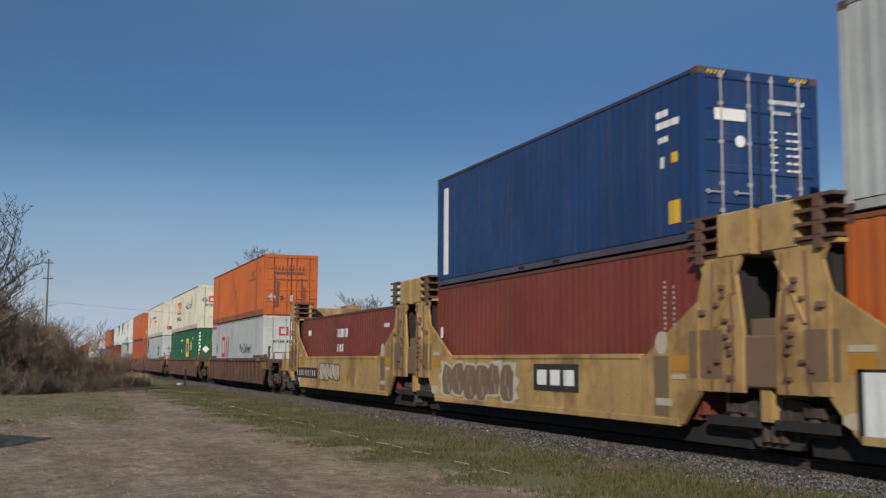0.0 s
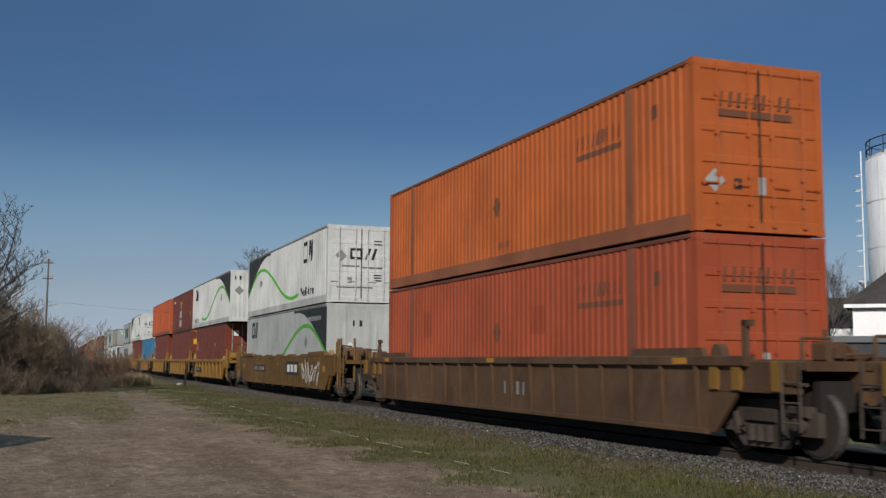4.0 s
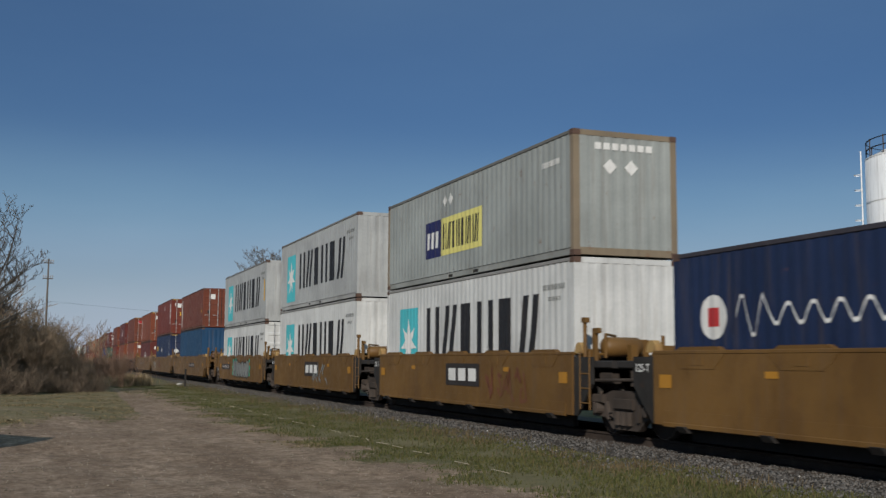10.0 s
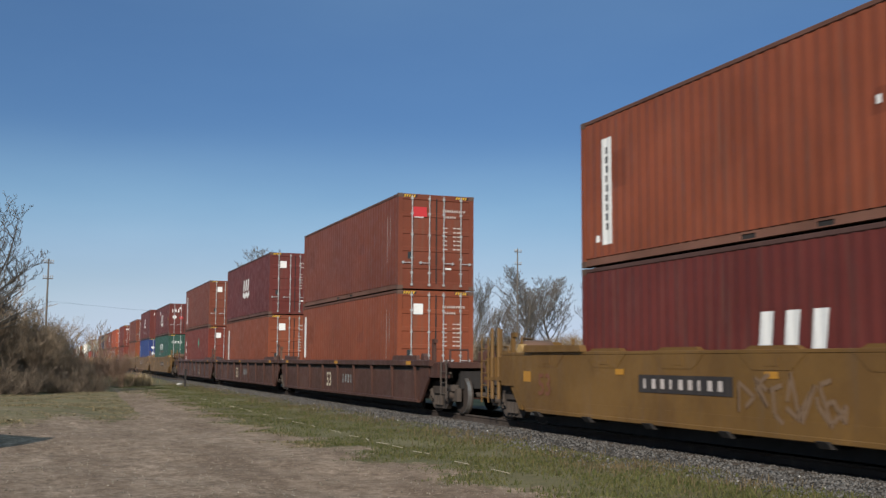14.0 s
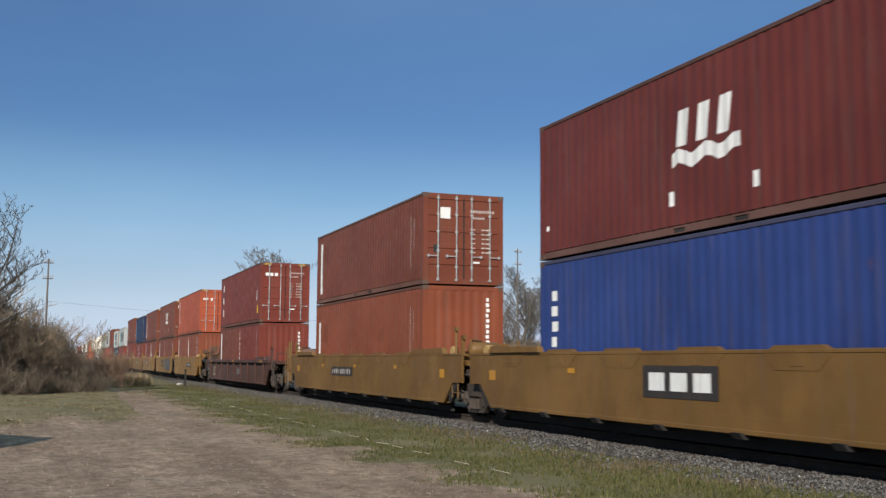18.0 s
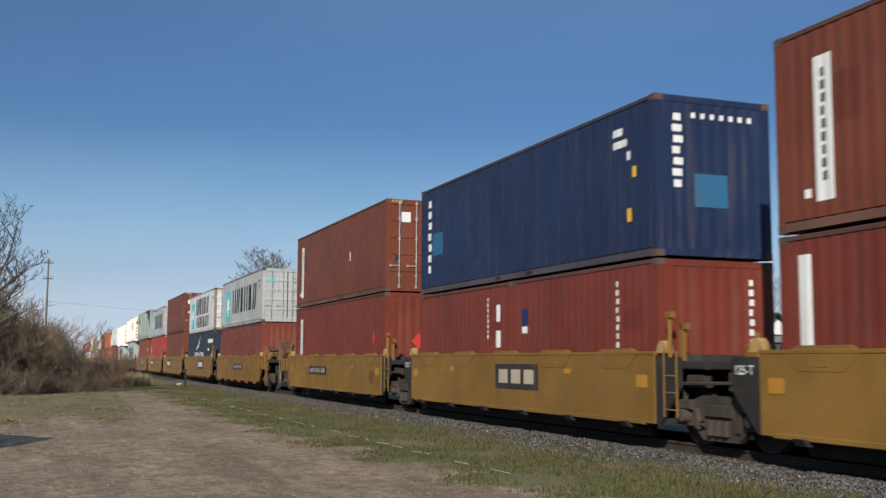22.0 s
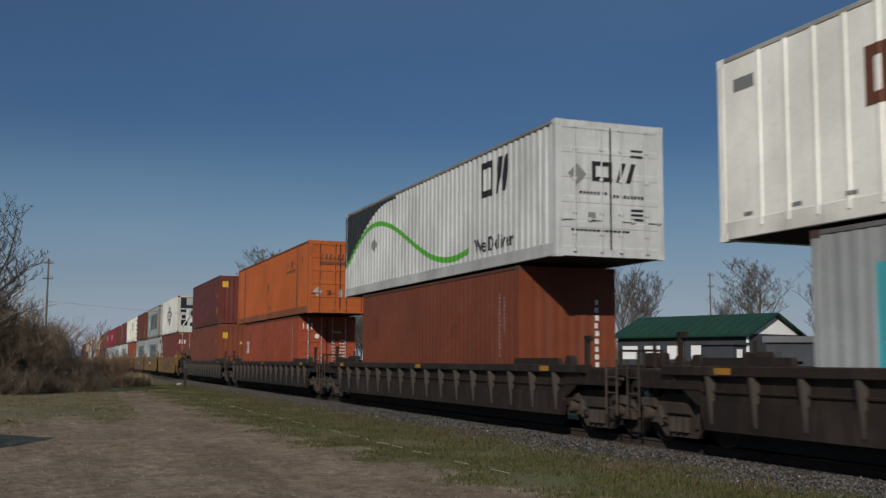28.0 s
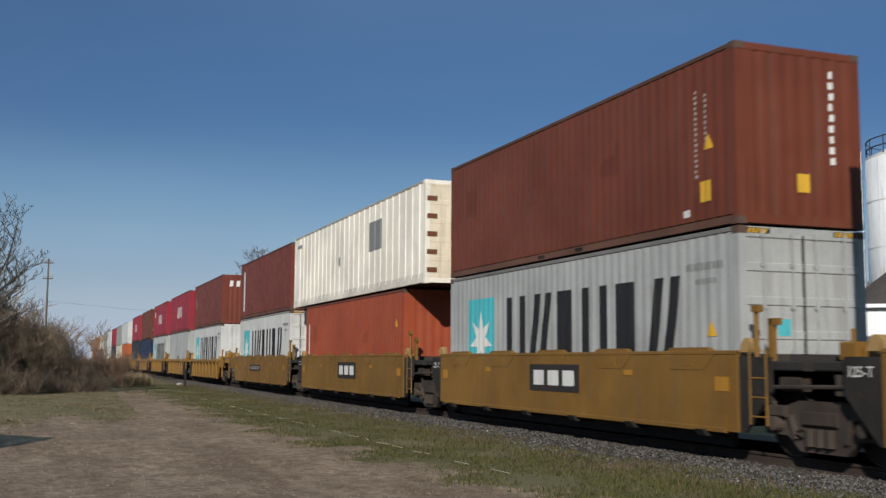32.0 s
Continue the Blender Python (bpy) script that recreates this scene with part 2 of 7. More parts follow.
def ground_z(x, y):
    """Height of the turf and lot, with the low bank before the thicket."""
    x, y = np.asarray(x, float), np.asarray(y, float)
    near = soft_step(40 - np.abs(x), 0, 8) * soft_step(y, -20, -10) * soft_step(120 - y, 0, 20)
    wob = 0.020 * np.sin(0.9 * x + 0.55 * y) + 0.016 * np.sin(1.7 * x - 1.1 * y + 1.0) + 0.010 * np.sin(3.1 * x + 2.3 * y) + 0.007 * np.sin(5.3 * x - 4.1 * y + 2.0)
    bank = 0.32 * np.exp(-((y - 33 - 0.5 * x) / 4.0) ** 2) * soft_step(3.5 - x, 0, 4)
    return ground_height(x) + near * (wob * np.where((x > 9.2) & (x < 13.2), 0.2, 1) + bank)


def soft_step(v, a, b):
    q = np.clip((v - a) / (b - a), 0, 1)
    return q * q * (3 - 2 * q)


def gravel_amount(x, y):
    """1 on the bare lot and its lane, 0 on the turf."""
    edge = np.interp(y, [-50, 10, 16, 24, 30, 45, 60, 75], [6.3, 6.3, 5.7, 5.3, 5.1, 5.7, 6.3, 6.6])
    edge = edge + 0.35 * np.sin(y * 1.7) + 0.25 * np.sin(y * 3.9 + 1.0) + 0.15 * np.sin(y * 8.3)
    lot = soft_step(edge + 1.3 - x, 0, 2.6)
    back = np.interp(x, [-40, -3, 0.0, 1.8, 3.0, 4.0, 6.8], [26.5, 27.0, 28.0, 29.5, 33, 66, 70])
    back = back + 1.6 * np.sin(x * 0.9 + 0.5) + 1.0 * np.sin(x * 2.3)
    return lot * soft_step(back + 4.0 - y, 0, 8.0) * np.interp(y, [26, 36, 48, 62], [1.0, 0.92, 0.80, 0.55])


def make_ground():
    xs = np.unique(np.concatenate([[-3000, -1200, -500, -200, -100, -60, -40, -30], np.arange(-24, 0, 1.0), np.arange(0, 16.01, 0.2), np.arange(17, 40, 2.0), [45, 60, 90, 150, 300, 700, 1500, 3000]]))
    ys = np.unique(np.concatenate([[-3000, -1500, -900, -500, -200, -100, -50, -20, -10], np.arange(-5, 45, 0.3), np.arange(45, 90, 0.8), np.arange(90, 200, 4.0), [220, 260, 320, 450, 700, 1200, 2000, 3000]]))
    gx, gy = np.meshgrid(xs, ys)
    z = ground_z(gx, gy)
    vx = gx + shift(gy)
    n, m = gx.shape
    verts = np.stack([vx, gy, z], -1).reshape(-1, 3)
    idx = np.arange(n * m).reshape(n, m)
    faces = np.stack([idx[:-1, :-1], idx[:-1, 1:], idx[1:, 1:], idx[1:, :-1]], -1).reshape(-1, 4)
    me = bpy.data.meshes.new("ground")
    me.from_pydata(verts.tolist(), [], faces.tolist())
    # far-side ballast colour is widened, standing in for deeper shade under the cars
    for nm, val in (("gravel", gravel_amount(gx, gy)), ("straw", soft_step(5.2 - gx, 0, 2.5)), ("ballast", soft_step(gx, 8.85, 9.5) * soft_step(16.5 - gx, 0, 1.5))):
        at = me.attributes.new(nm, "FLOAT", "POINT")
        at.data.foreach_set("value", val.reshape(-1).astype(np.float32))
    smooth(me)
    m_, nt, b = nodes_of("turf_gravel_and_ballast")

    def attr(nm):
        a = nt.nodes.new("ShaderNodeAttribute")
        a.attribute_name = nm
        return a.outputs["Fac"]

    big, mid_, fine, grit = noise_node(nt, 0.35, 4), noise_node(nt, 1.7, 6, 0.7), noise_node(nt, 9, 6, 0.75), noise_node(nt, 55, 4, 0.8)
    stripe = noise_node(nt, 0.8, 5, 0.65, (1.0, 0.25, 1.0))
    turf = mix(nt, ramp(nt, mid_.outputs[0], [(0.36, 0.0), (0.62, 1.0)]).outputs[0], (0.056, 0.058, 0.020), (0.125, 0.104, 0.050))
    turf = mix(nt, ramp(nt, fine.outputs[0], [(0.3, 0.65), (0.6, 0.0)]).outputs[0], turf, (0.033, 0.028, 0.014))
    turf = mix(nt, ramp(nt, big.outputs[0], [(0.36, 0.0), (0.62, 0.7)]).outputs[0], turf, (0.150, 0.130, 0.070))
    mat_ = noise_node(nt, 0.9, 7, 0.72, (0.22, 1.0, 1.0))
    dry = mix(nt, ramp(nt, mat_.outputs[0], [(0.44, 0.0), (0.60, 0.75)]).outputs[0], (0, 0, 0), attr("straw"))
    turf = mix(nt, dry, turf, mix(nt, ramp(nt, fine.outputs[0], [(0.35, 0.0), (0.65, 1.0)]).outputs[0], (0.105, 0.078, 0.045), (0.265, 0.205, 0.125)))
    stone = mix(nt, ramp(nt, stripe.outputs[0], [(0.35, 0.0), (0.7, 1.0)]).outputs[0], (0.157, 0.108, 0.074), (0.403, 0.297, 0.214))
    patch = noise_node(nt, 3.3, 7, 0.8, (1.0, 0.7, 1.0))
    stone = mix(nt, ramp(nt, patch.outputs[0], [(0.42, 0.85), (0.60, 0.0)]).outputs[0], stone, (0.116, 0.077, 0.048))
    stone = mix(nt, ramp(nt, fine.outputs[0], [(0.54, 0.0), (0.66, 0.6)]).outputs[0], stone, (0.470, 0.352, 0.256))
    stone = mix(nt, ramp(nt, grit.outputs[0], [(0.30, 0.6), (0.55, 0.0)]).outputs[0], stone, (0.066, 0.047, 0.034))
    stone = mix(nt, ramp(nt, mid_.outputs[0], [(0.58, 0.0), (0.72, 0.5)]).outputs[0], stone, (0.099, 0.071, 0.049))
    bal = mix(nt, ramp(nt, grit.outputs[0], [(0.35, 0.0), (0.65, 1.0)]).outputs[0], (0.030, 0.026, 0.022), (0.072, 0.064, 0.055))

    def edge(nm, wide):
        a = nt.nodes.new("ShaderNodeMath")
        a.operation = "ADD"
        w = nt.nodes.new("ShaderNodeMath")
        w.operation = "MULTIPLY_ADD"
        nt.links.new(mix(nt, 0.45, mid_.outputs[0], patch.outputs[0]), w.inputs[0])
        w.inputs[1].default_value, w.inputs[2].default_value = wide, -wide / 2
        nt.links.new(attr(nm), a.inputs[0])
        nt.links.new(w.outputs[0], a.inputs[1])
        return ramp(nt, a.outputs[0], [(0.40, 0.0), (0.60, 1.0)]).outputs[0]

    c = mix(nt, edge("gravel", 3.2), turf, stone)
    c = mix(nt, edge("ballast", 0.8), c, bal)
    nt.links.new(c, b.inputs["Base Color"])
    b.inputs["Roughness"].default_value = 0.95
    b.inputs["Specular IOR Level"].default_value = 0.15
    bump(nt, b, mix(nt, 0.5, fine.outputs[0], grit.outputs[0]), 0.5, 0.03)
    me.materials.append(m_)
    ob = tagged(new("ground", me), "flat ground of pale gravel, patchy green and dry turf", "ground", kind="structure")
    return ob


make_ground()


def leaf_material(name, c1, c2):
    m, nt, b = nodes_of(name)
    g = nt.nodes.new("ShaderNodeNewGeometry")
    c = mix(nt, g.outputs["Random Per Island"], c1, c2)
    nt.links.new(c, b.inputs["Base Color"])
    b.inputs["Roughness"].default_value = 0.85
    b.inputs["Specular IOR Level"].default_value = 0.2
    return m


def from_arrays(name, verts, faces, mat):
    me = bpy.data.meshes.new(name)
    k = faces.shape[1]
    me.vertices.add(len(verts))
    me.vertices.foreach_set("co", verts.astype(np.float32).reshape(-1))
    me.loops.add(faces.size)
    me.loops.foreach_set("vertex_index", faces.astype(np.int32).reshape(-1))
    me.polygons.add(len(faces))
    me.polygons.foreach_set("loop_start", np.arange(0, faces.size, k, dtype=np.int32))
    me.update(calc_edges=True)
    me.validate()
    me.materials.append(mat)
    return me


def blades(name, label, x, y, tall, mat, seed, wide=0.012, lay=0.7):
    """Single bent blades of grass at the given places."""
    rng = np.random.default_rng(seed)
    n = len(x)
    z = ground_z(x, y) - 0.02
    h = tall * rng.uniform(0.5, 1.3, n)
    a = rng.uniform(0, 2 * np.pi, n)
    lean = rng.uniform(0.05, lay, n) * h
    la = rng.uniform(0, 2 * np.pi, n)
    w = wide * rng.uniform(0.6, 1.5, n)
    dx, dy = np.cos(a) * w, np.sin(a) * w
    px = x + shift(y)
    mx, my = px + np.cos(la) * lean * 0.35, y + np.sin(la) * lean * 0.35
    tx, ty = px + np.cos(la) * lean, y + np.sin(la) * lean
    v = np.stack([np.stack([px - dx, y - dy, z], -1), np.stack([px + dx, y + dy, z], -1), np.stack([mx + dx * .7, my + dy * .7, z + h * .6], -1),
                  np.stack([mx - dx * .7, my - dy * .7, z + h * .6], -1), np.stack([tx, ty, z + h], -1)], 1).reshape(-1, 3)
    b = np.arange(n)[:, None] * 5
    f = np.concatenate([b + [0, 1, 2], b + [0, 2, 3], b + [3, 2, 4]], 0)
    return tagged(new(name, from_arrays(name, v, f, mat)), label, "grass", kind="stuff")


GREEN_BLADE = leaf_material("green_grass_blade", (0.034, 0.043, 0.010), (0.084, 0.076, 0.027))
DRY_BLADE = leaf_material("dry_grass_blade", (0.054, 0.041, 0.020), (0.126, 0.095, 0.050))


def grow_grass():
    rng = np.random.default_rng(3)
    # short turf of the verge
    n = 80000
    y = 9 + 60 * rng.random(n) ** 2.0
    x = 4.2 + 5.0 * rng.random(n)
    clump = np.sin(x * 3.1 + y * 0.7) + np.sin(y * 1.9 - x * 1.3) + rng.normal(0, 0.7, n)
    keep = (gravel_amount(x, y) < 0.3 + 0.45 * rng.random(n)) & (clump > -0.9)
    blades("turf_grass", "short green grass beside the track", x[keep], y[keep], 0.07, GREEN_BLADE, 4, 0.010)
    # tall dry stalks along the ballast
    n = 13000
    y = 8 + 65 * rng.random(n) ** 1.8
    x = rng.normal(8.6, 0.5, n)
    cl = np.sin(y * 2.3) + np.sin(y * 0.9 + 1) + rng.normal(0, 0.8, n)
    keep = (cl > 0.1) & (x < 9.5) & (x > 6.4)
    blades("dry_grass", "straw-coloured dry grass along the ballast", x[keep], y[keep], 0.12, DRY_BLADE, 5, 0.007)
    # verge at the edge of the lot
    n = 110000
    y = 20 + 40 * rng.random(n) ** 1.8
    x = -9 + 14.5 * rng.random(n)
    keep = (gravel_amount(x, y) < 0.15 + 0.75 * rng.random(n)) & (np.sin(y * 2.3 + 0.5 * x) + np.sin(y * 1.1 - 0.8 * x + 1.0) + 0.7 * np.sin(x * 2.7 + y) + rng.normal(0, 0.5, n) > -0.3)
    blades("meadow_grass", "matted green and straw grass at the lot's edge", x[keep], y[keep], 0.050, leaf_material("matted_grass_blade", (0.070, 0.060, 0.026), (0.210, 0.162, 0.092)), 6, 0.016, 3.0)
    # straw tuft by the thicket
    n = 900
    x, y = rng.normal(5.6, 0.55, n), rng.normal(70, 0.7, n)
    blades("grass_tuft", "tall pale straw tuft by the thicket", x, y, 0.75, leaf_material("pale_straw_blade", (0.17, 0.125, 0.070), (0.30, 0.225, 0.130)), 7, 0.018)


grow_grass()


def scatter_stones(name, label, x, y, size, mat, seed, lift=0.0):
    rng = np.random.default_rng(seed)
    n = len(x)
    base = np.array([(1, 0, 0), (-1, 0, 0), (0, 1, 0), (0, -1, 0), (0, 0, 1), (0, 0, -1)], float)
    tri = np.array([(0, 2, 4), (2, 1, 4), (1, 3, 4), (3, 0, 4), (2, 0, 5), (1, 2, 5), (3, 1, 5), (0, 3, 5)])
    v = base[None] * rng.uniform(0.5, 1.1, (n, 6, 1)) + rng.normal(0, 0.15, (n, 6, 3))
    a = rng.uniform(0, 6.28, n)
    ca, sa = np.cos(a)[:, None], np.sin(a)[:, None]
    s = (size * (0.35 + 1.2 * rng.random(n) ** 1.6))[:, None]
    vx = (v[..., 0] * ca - v[..., 1] * sa) * s + (x + shift(y))[:, None]
    vy = (v[..., 0] * sa + v[..., 1] * ca) * s + y[:, None]
    vz = v[..., 2] * s * 0.7 + (ground_z(x, y) + lift)[:, None]
    vv = np.stack([vx, vy, vz], -1).reshape(-1, 3)
    ff = (np.arange(n)[:, None, None] * 6 + tri[None]).reshape(-1, 3)
    return tagged(new(name, from_arrays(name, vv, ff, mat)), label, "stones", kind="stuff")


def lay_stones():
    rng = np.random.default_rng(11)
    n = 42000
    y = 7 + 75 * rng.random(n) ** 1.9
    x = np.where(rng.random(n) < 0.07, 8.2 + 0.8 * rng.random(n) ** 0.5, 8.75 + 2.3 * rng.random(n) ** 0.8)
    scatter_stones("ballast_stones", "crushed grey limestone ballast", x, y, 0.030, leaf_material("crushed_limestone", (0.040, 0.037, 0.034), (0.128, 0.119, 0.109)), 12, 0.012)
    n = 90
    y = 7 + 60 * rng.random(n) ** 1.9
    x = 8.5 + 1.3 * rng.random(n)
    scatter_stones("pale_stones", "pale broken limestone lumps in the ballast", x, y, 0.034, leaf_material("pale_limestone", (0.20, 0.19, 0.175), (0.42, 0.40, 0.37)), 14, 0.018)
    n = 9000
    y = 11 + 26 * rng.random(n) ** 1.5
    x = -5 + 11 * rng.random(n)
    keep = gravel_amount(x, y) > 0.4
    scatter_stones("lot_pebbles", "loose pale pebbles on the lot", x[keep], y[keep], 0.014, leaf_material("pale_pebble", (0.080, 0.067, 0.050), (0.280, 0.239, 0.186)), 13, 0.004)


lay_stones()


def make_track():
    """Two rails on timber ties; the nearest ties are pieces of their own."""
    track = tagged(thing("railway_track", "worn steel rails on dark timber ties in ballast", "railway track"), kind="structure")
    sec = [(-0.07, 0), (0.07, 0), (0.07, 0.015), (0.012, 0.035), (0.012, 0.12), (0.036, 0.135), (0.036, 0.165), (0.025, 0.172), (-0.025, 0.172), (-0.036, 0.165), (-0.036, 0.135), (-0.012, 0.12), (-0.012, 0.035), (-0.07, 0.015)]
    ys = [-1200, -300, -60, 0, 20] + list(range(25, 125, 5)) + [140, 200, 300, 500, 900]
    head = paint("worn_rail_steel", (0.034, 0.024, 0.018), 0.95, 0.4, 0.2)
    for side in (-0.7525, 0.7525):
        sh = Shape()
        k = len(sec)
        for y in ys:
            x = MID + side + float(shift(y))
            sh.v += [(x + p, y, RAIL - 0.172 + q) for p, q in sec]
        for i in range(len(ys) - 1):
            sh.f += [(i * k + j, i * k + (j + 1) % k, (i + 1) * k + (j + 1) % k, (i + 1) * k + j) for j in range(k)]
        part("rail", sh.mesh("rail"), head, track)
    tie = cached(("tie",), lambda: Shape().box(-1.3, 1.3, -0.115, 0.115, -0.17, 0.0, 0.0))
    wood = paint("creosoted_timber", (0.060, 0.045, 0.034), 0.9, 0.2, 0.4)
    for i in range(30):
        part("tie", tie, wood, track, at=on_line(4 + i * 0.52, RAIL - 0.165))
    far = Shape()
    for i in range(450):
        y = 19.6 + i * 0.52
        x = MID + float(shift(y))
        far.box(x - 1.3, x + 1.3, y - 0.115, y + 0.115, RAIL - 0.33, RAIL - 0.165)
    tagged(part("ties", far.mesh("ties"), wood, track), kind="stuff")


make_track()


# ---------------------------------------------------------------- marks on walls
def clip_strip(poly, lo, hi):
    """The piece of a convex outline between two upright lines."""
    for lim, sign in ((lo, 1), (hi, -1)):
        out = []
        for i, p in enumerate(poly):
            q = poly[(i + 1) % len(poly)]
            a, b = (p[0] - lim) * sign, (q[0] - lim) * sign
            if a >= 0:
                out.append(p)
            if (a > 0 > b) or (a < 0 < b):
                t = a / (a - b)
                out.append((lim, p[1] + (q[1] - p[1]) * t))
        poly = out
        if len(poly) < 3:
            return []
    return poly


def rect(a, b, w, h, lean=0.0):
    return [(a, b), (a + w, b), (a + w + lean, b + h), (a + lean, b + h)]


def diamond(a, b, r):
    return [(a - r, b), (a, b - r), (a + r, b), (a, b + r)]


def disc(a, b, r, n=16, squash=1.0):
    return [(a + r * math.cos(6.2832 * i / n), b + squash * r * math.sin(6.2832 * i / n)) for i in range(n)]


def wordmark(a, b, w, h, n, thick=None, lean=0.0):
    """A brand's name as a row of plain figures: upright bars, solid blocks, slanted bars; small ones as single bars."""
    out = []
    cell = w / n
    t = min(thick or cell * 0.2, h * 0.24, cell * 0.3)
    g = cell * 0.84
    order = (0, 3) if n == 2 else (4, 4, 4) if n == 3 else (1, 3, 2, 1, 2, 3)
    for i in range(n):
        x = a + i * cell
        sl = lean * h
        kind = order[i % len(order)]
        if h < 0.3:
            out.append(rect(x, b, g * (0.52 if i % 3 else 0.32), h, sl))
        elif kind == 0:
            # open square
            out += [rect(x, b, t, h, sl), rect(x + g - t, b, t, h, sl), rect(x + t, b, g - 2 * t, t), rect(x + t + sl, b + h - t, g - 2 * t, t)]
        elif kind == 1:
            out += [rect(x, b, t * 1.2, h, sl), rect(x + g - t * 1.2, b, t * 1.2, h, sl)]
        elif kind == 2:
            out.append(rect(x + g * 0.12, b, g * 0.66, h, sl))
        elif kind == 3:
            out += [rect(x, b, t * 1.2, h, g * 0.28 + sl), rect(x + g * 0.5, b, t * 1.2, h, g * 0.28 + sl)]
        else:
            out.append(rect(x + g * 0.06, b, g * 0.62, h, g * 0.12 + sl))
    return out


def column(a, top, w, h, n, gap=0.35):
    """An upright column of small blocks."""
    c = h / n
    return [rect(a + (0.0 if i % 2 else w * 0.12), top - (i + 1) * c + c * gap / 2, w * (1.0 if i % 3 else 0.8), c * (1 - gap)) for i in range(n)]


def id_marks(L, H):
    """The small owner's code and weights at the near top of a wall, as bars."""
    a = L - 1.45
    return [rect(a + i * 0.105, H - 0.62, 0.07, 0.12) for i in range(10)] + [rect(a + 0.25 + i * 0.1, H - 0.85, 0.06, 0.09) for i in range(6)]


def star(a, b, r):
    out = []
    for i in range(7):
        t, u, v = [math.pi / 2 + 6.2832 * (i + d) / 7 for d in (0, -0.5, 0.5)]
        out.append([(a, b), (a + r * 0.4 * math.cos(u), b + r * 0.4 * math.sin(u)), (a + r * math.cos(t), b + r * math.sin(t)), (a + r * 0.4 * math.cos(v), b + r * 0.4 * math.sin(v))])
    return out


def band(pts, w):
    """A ribbon of even height along a line of points."""
    return [[(p[0], p[1] - w / 2), (q[0], q[1] - w / 2), (q[0], q[1] + w / 2), (p[0], p[1] + w / 2)] for p, q in zip(pts, pts[1:])]


def letters(text, a, b, h, slant=0.0):
    """Triangles of a written word."""
    cu = bpy.data.curves.new("words", "FONT")
    cu.body, cu.size, cu.shear = text, h * 1.4, slant
    cu.resolution_u, cu.offset = 2, 0.018 * h
    ob = new("words", cu)
    me = bpy.data.meshes.new_from_object(ob)
    out = []
    me.calc_loop_triangles()
    for t in me.loop_triangles:
        out.append([(a + me.vertices[i].co.x, b + me.vertices[i].co.y) for i in t.vertices])
    bpy.data.objects.remove(ob)
    bpy.data.curves.remove(cu)
    bpy.data.meshes.remove(me)
    return out


WORDS = {}


def words(text, a, b, h, slant=0.0):
    if text not in WORDS:
        WORDS[text] = letters(text, 0, 0, 1.0, slant)
    return [[(a + x * h, b + y * h) for x, y in tri] for tri in WORDS[text]]


# ---------------------------------------------------------------- containers
HC, STD = 2.896, 2.591
WIDE = 2.438
DOMESTIC = ("dom", "slim", "ply", "sheet")


def wide_of(style):
    """Domestic boxes are a hand wider than sea containers."""
    return 2.591 if style in DOMESTIC else WIDE


PROFILE = dict(iso=(0.278, 0.0095, (0.0, 0.072, 0.141, 0.210)), dom=(0.305, 0.030, (0.0, 0.10, 0.150, 0.250)), slim=(0.240, 0.026, (0.0, 0.085, 0.125, 0.200)), ply=(0.610, -0.022, (0.0, 0.50, 0.525, 0.585)), sheet=(1.22, -0.004, (0.0, 1.16, 1.17, 1.21)), reefer=(0.4, 0.004, (0.0, 0.19, 0.2, 0.39)))


def wall_line(length, style):
    """Breaks of the corrugated wall: (distance from the end, depth)."""
    pitch, deep, (p0, p1, p2, p3) = PROFILE[style]
    out = [(0.0, 0.0)]
    n = int((length - 0.1) / pitch)
    start = (length - n * pitch) / 2
    for i in range(n):
        o = start + i * pitch
        out += [(o + p0 + 0.001, 0.0), (o + p1, 0.0), (o + p2, deep), (o + p3, deep)]
    return out + [(length - start + 0.001, 0.0), (length, 0.0)]


POST = 0.13


def side_mesh(L, H, style):
    """The wall facing -x, seen with +y to the left."""
    sh = Shape()
    line = wall_line(L - 2 * POST, style)
    z0, z1 = 0.165, H - 0.075
    for d, q in line:
        y = L / 2 - POST - d
        sh.v += [(-wide_of(style) / 2 + 0.014 + q, y, z0), (-wide_of(style) / 2 + 0.014 + q, y, z1)]
    sh.f += [(2 * i, 2 * i + 2, 2 * i + 3, 2 * i + 1) for i in range(len(line) - 1)]
    return sh


def portal(hw, H):
    """The frame round an end opening: sill, header and the inner faces of the posts."""
    ring = [(-hw + 0.10, 0.02), (hw - 0.10, 0.02), (hw - 0.10, H - 0.005), (-hw + 0.10, H - 0.005), (-hw + 0.135, 0.165), (hw - 0.135, 0.165), (hw - 0.135, H - 0.12), (-hw + 0.135, H - 0.12)]
    fs = []
    for i in range(4):
        j = (i + 1) % 4
        fs += [(i, j, 4 + j, 4 + i), (8 + i, 12 + i, 12 + j, 8 + j), (i, 8 + i, 8 + j, j), (4 + i, 4 + j, 12 + j, 12 + i)]
    return Shape().add([(x, y, z) for y in (-0.06, 0.06) for x, z in ring], fs)


def end_mesh(H, style):
    sh = Shape()
    line = wall_line(wide_of(style) - 0.26, "reefer" if style in ("reefer", "ply", "sheet") else "iso")
    for d, q in line:
        x = -wide_of(style) / 2 + 0.13 + d
        sh.v += [(x, 0.012 + q, 0.16), (x, 0.012 + q, H - 0.11)]
    sh.f += [(2 * i, 2 * i + 2, 2 * i + 3, 2 * i + 1) for i in range(len(line) - 1)]
    return sh


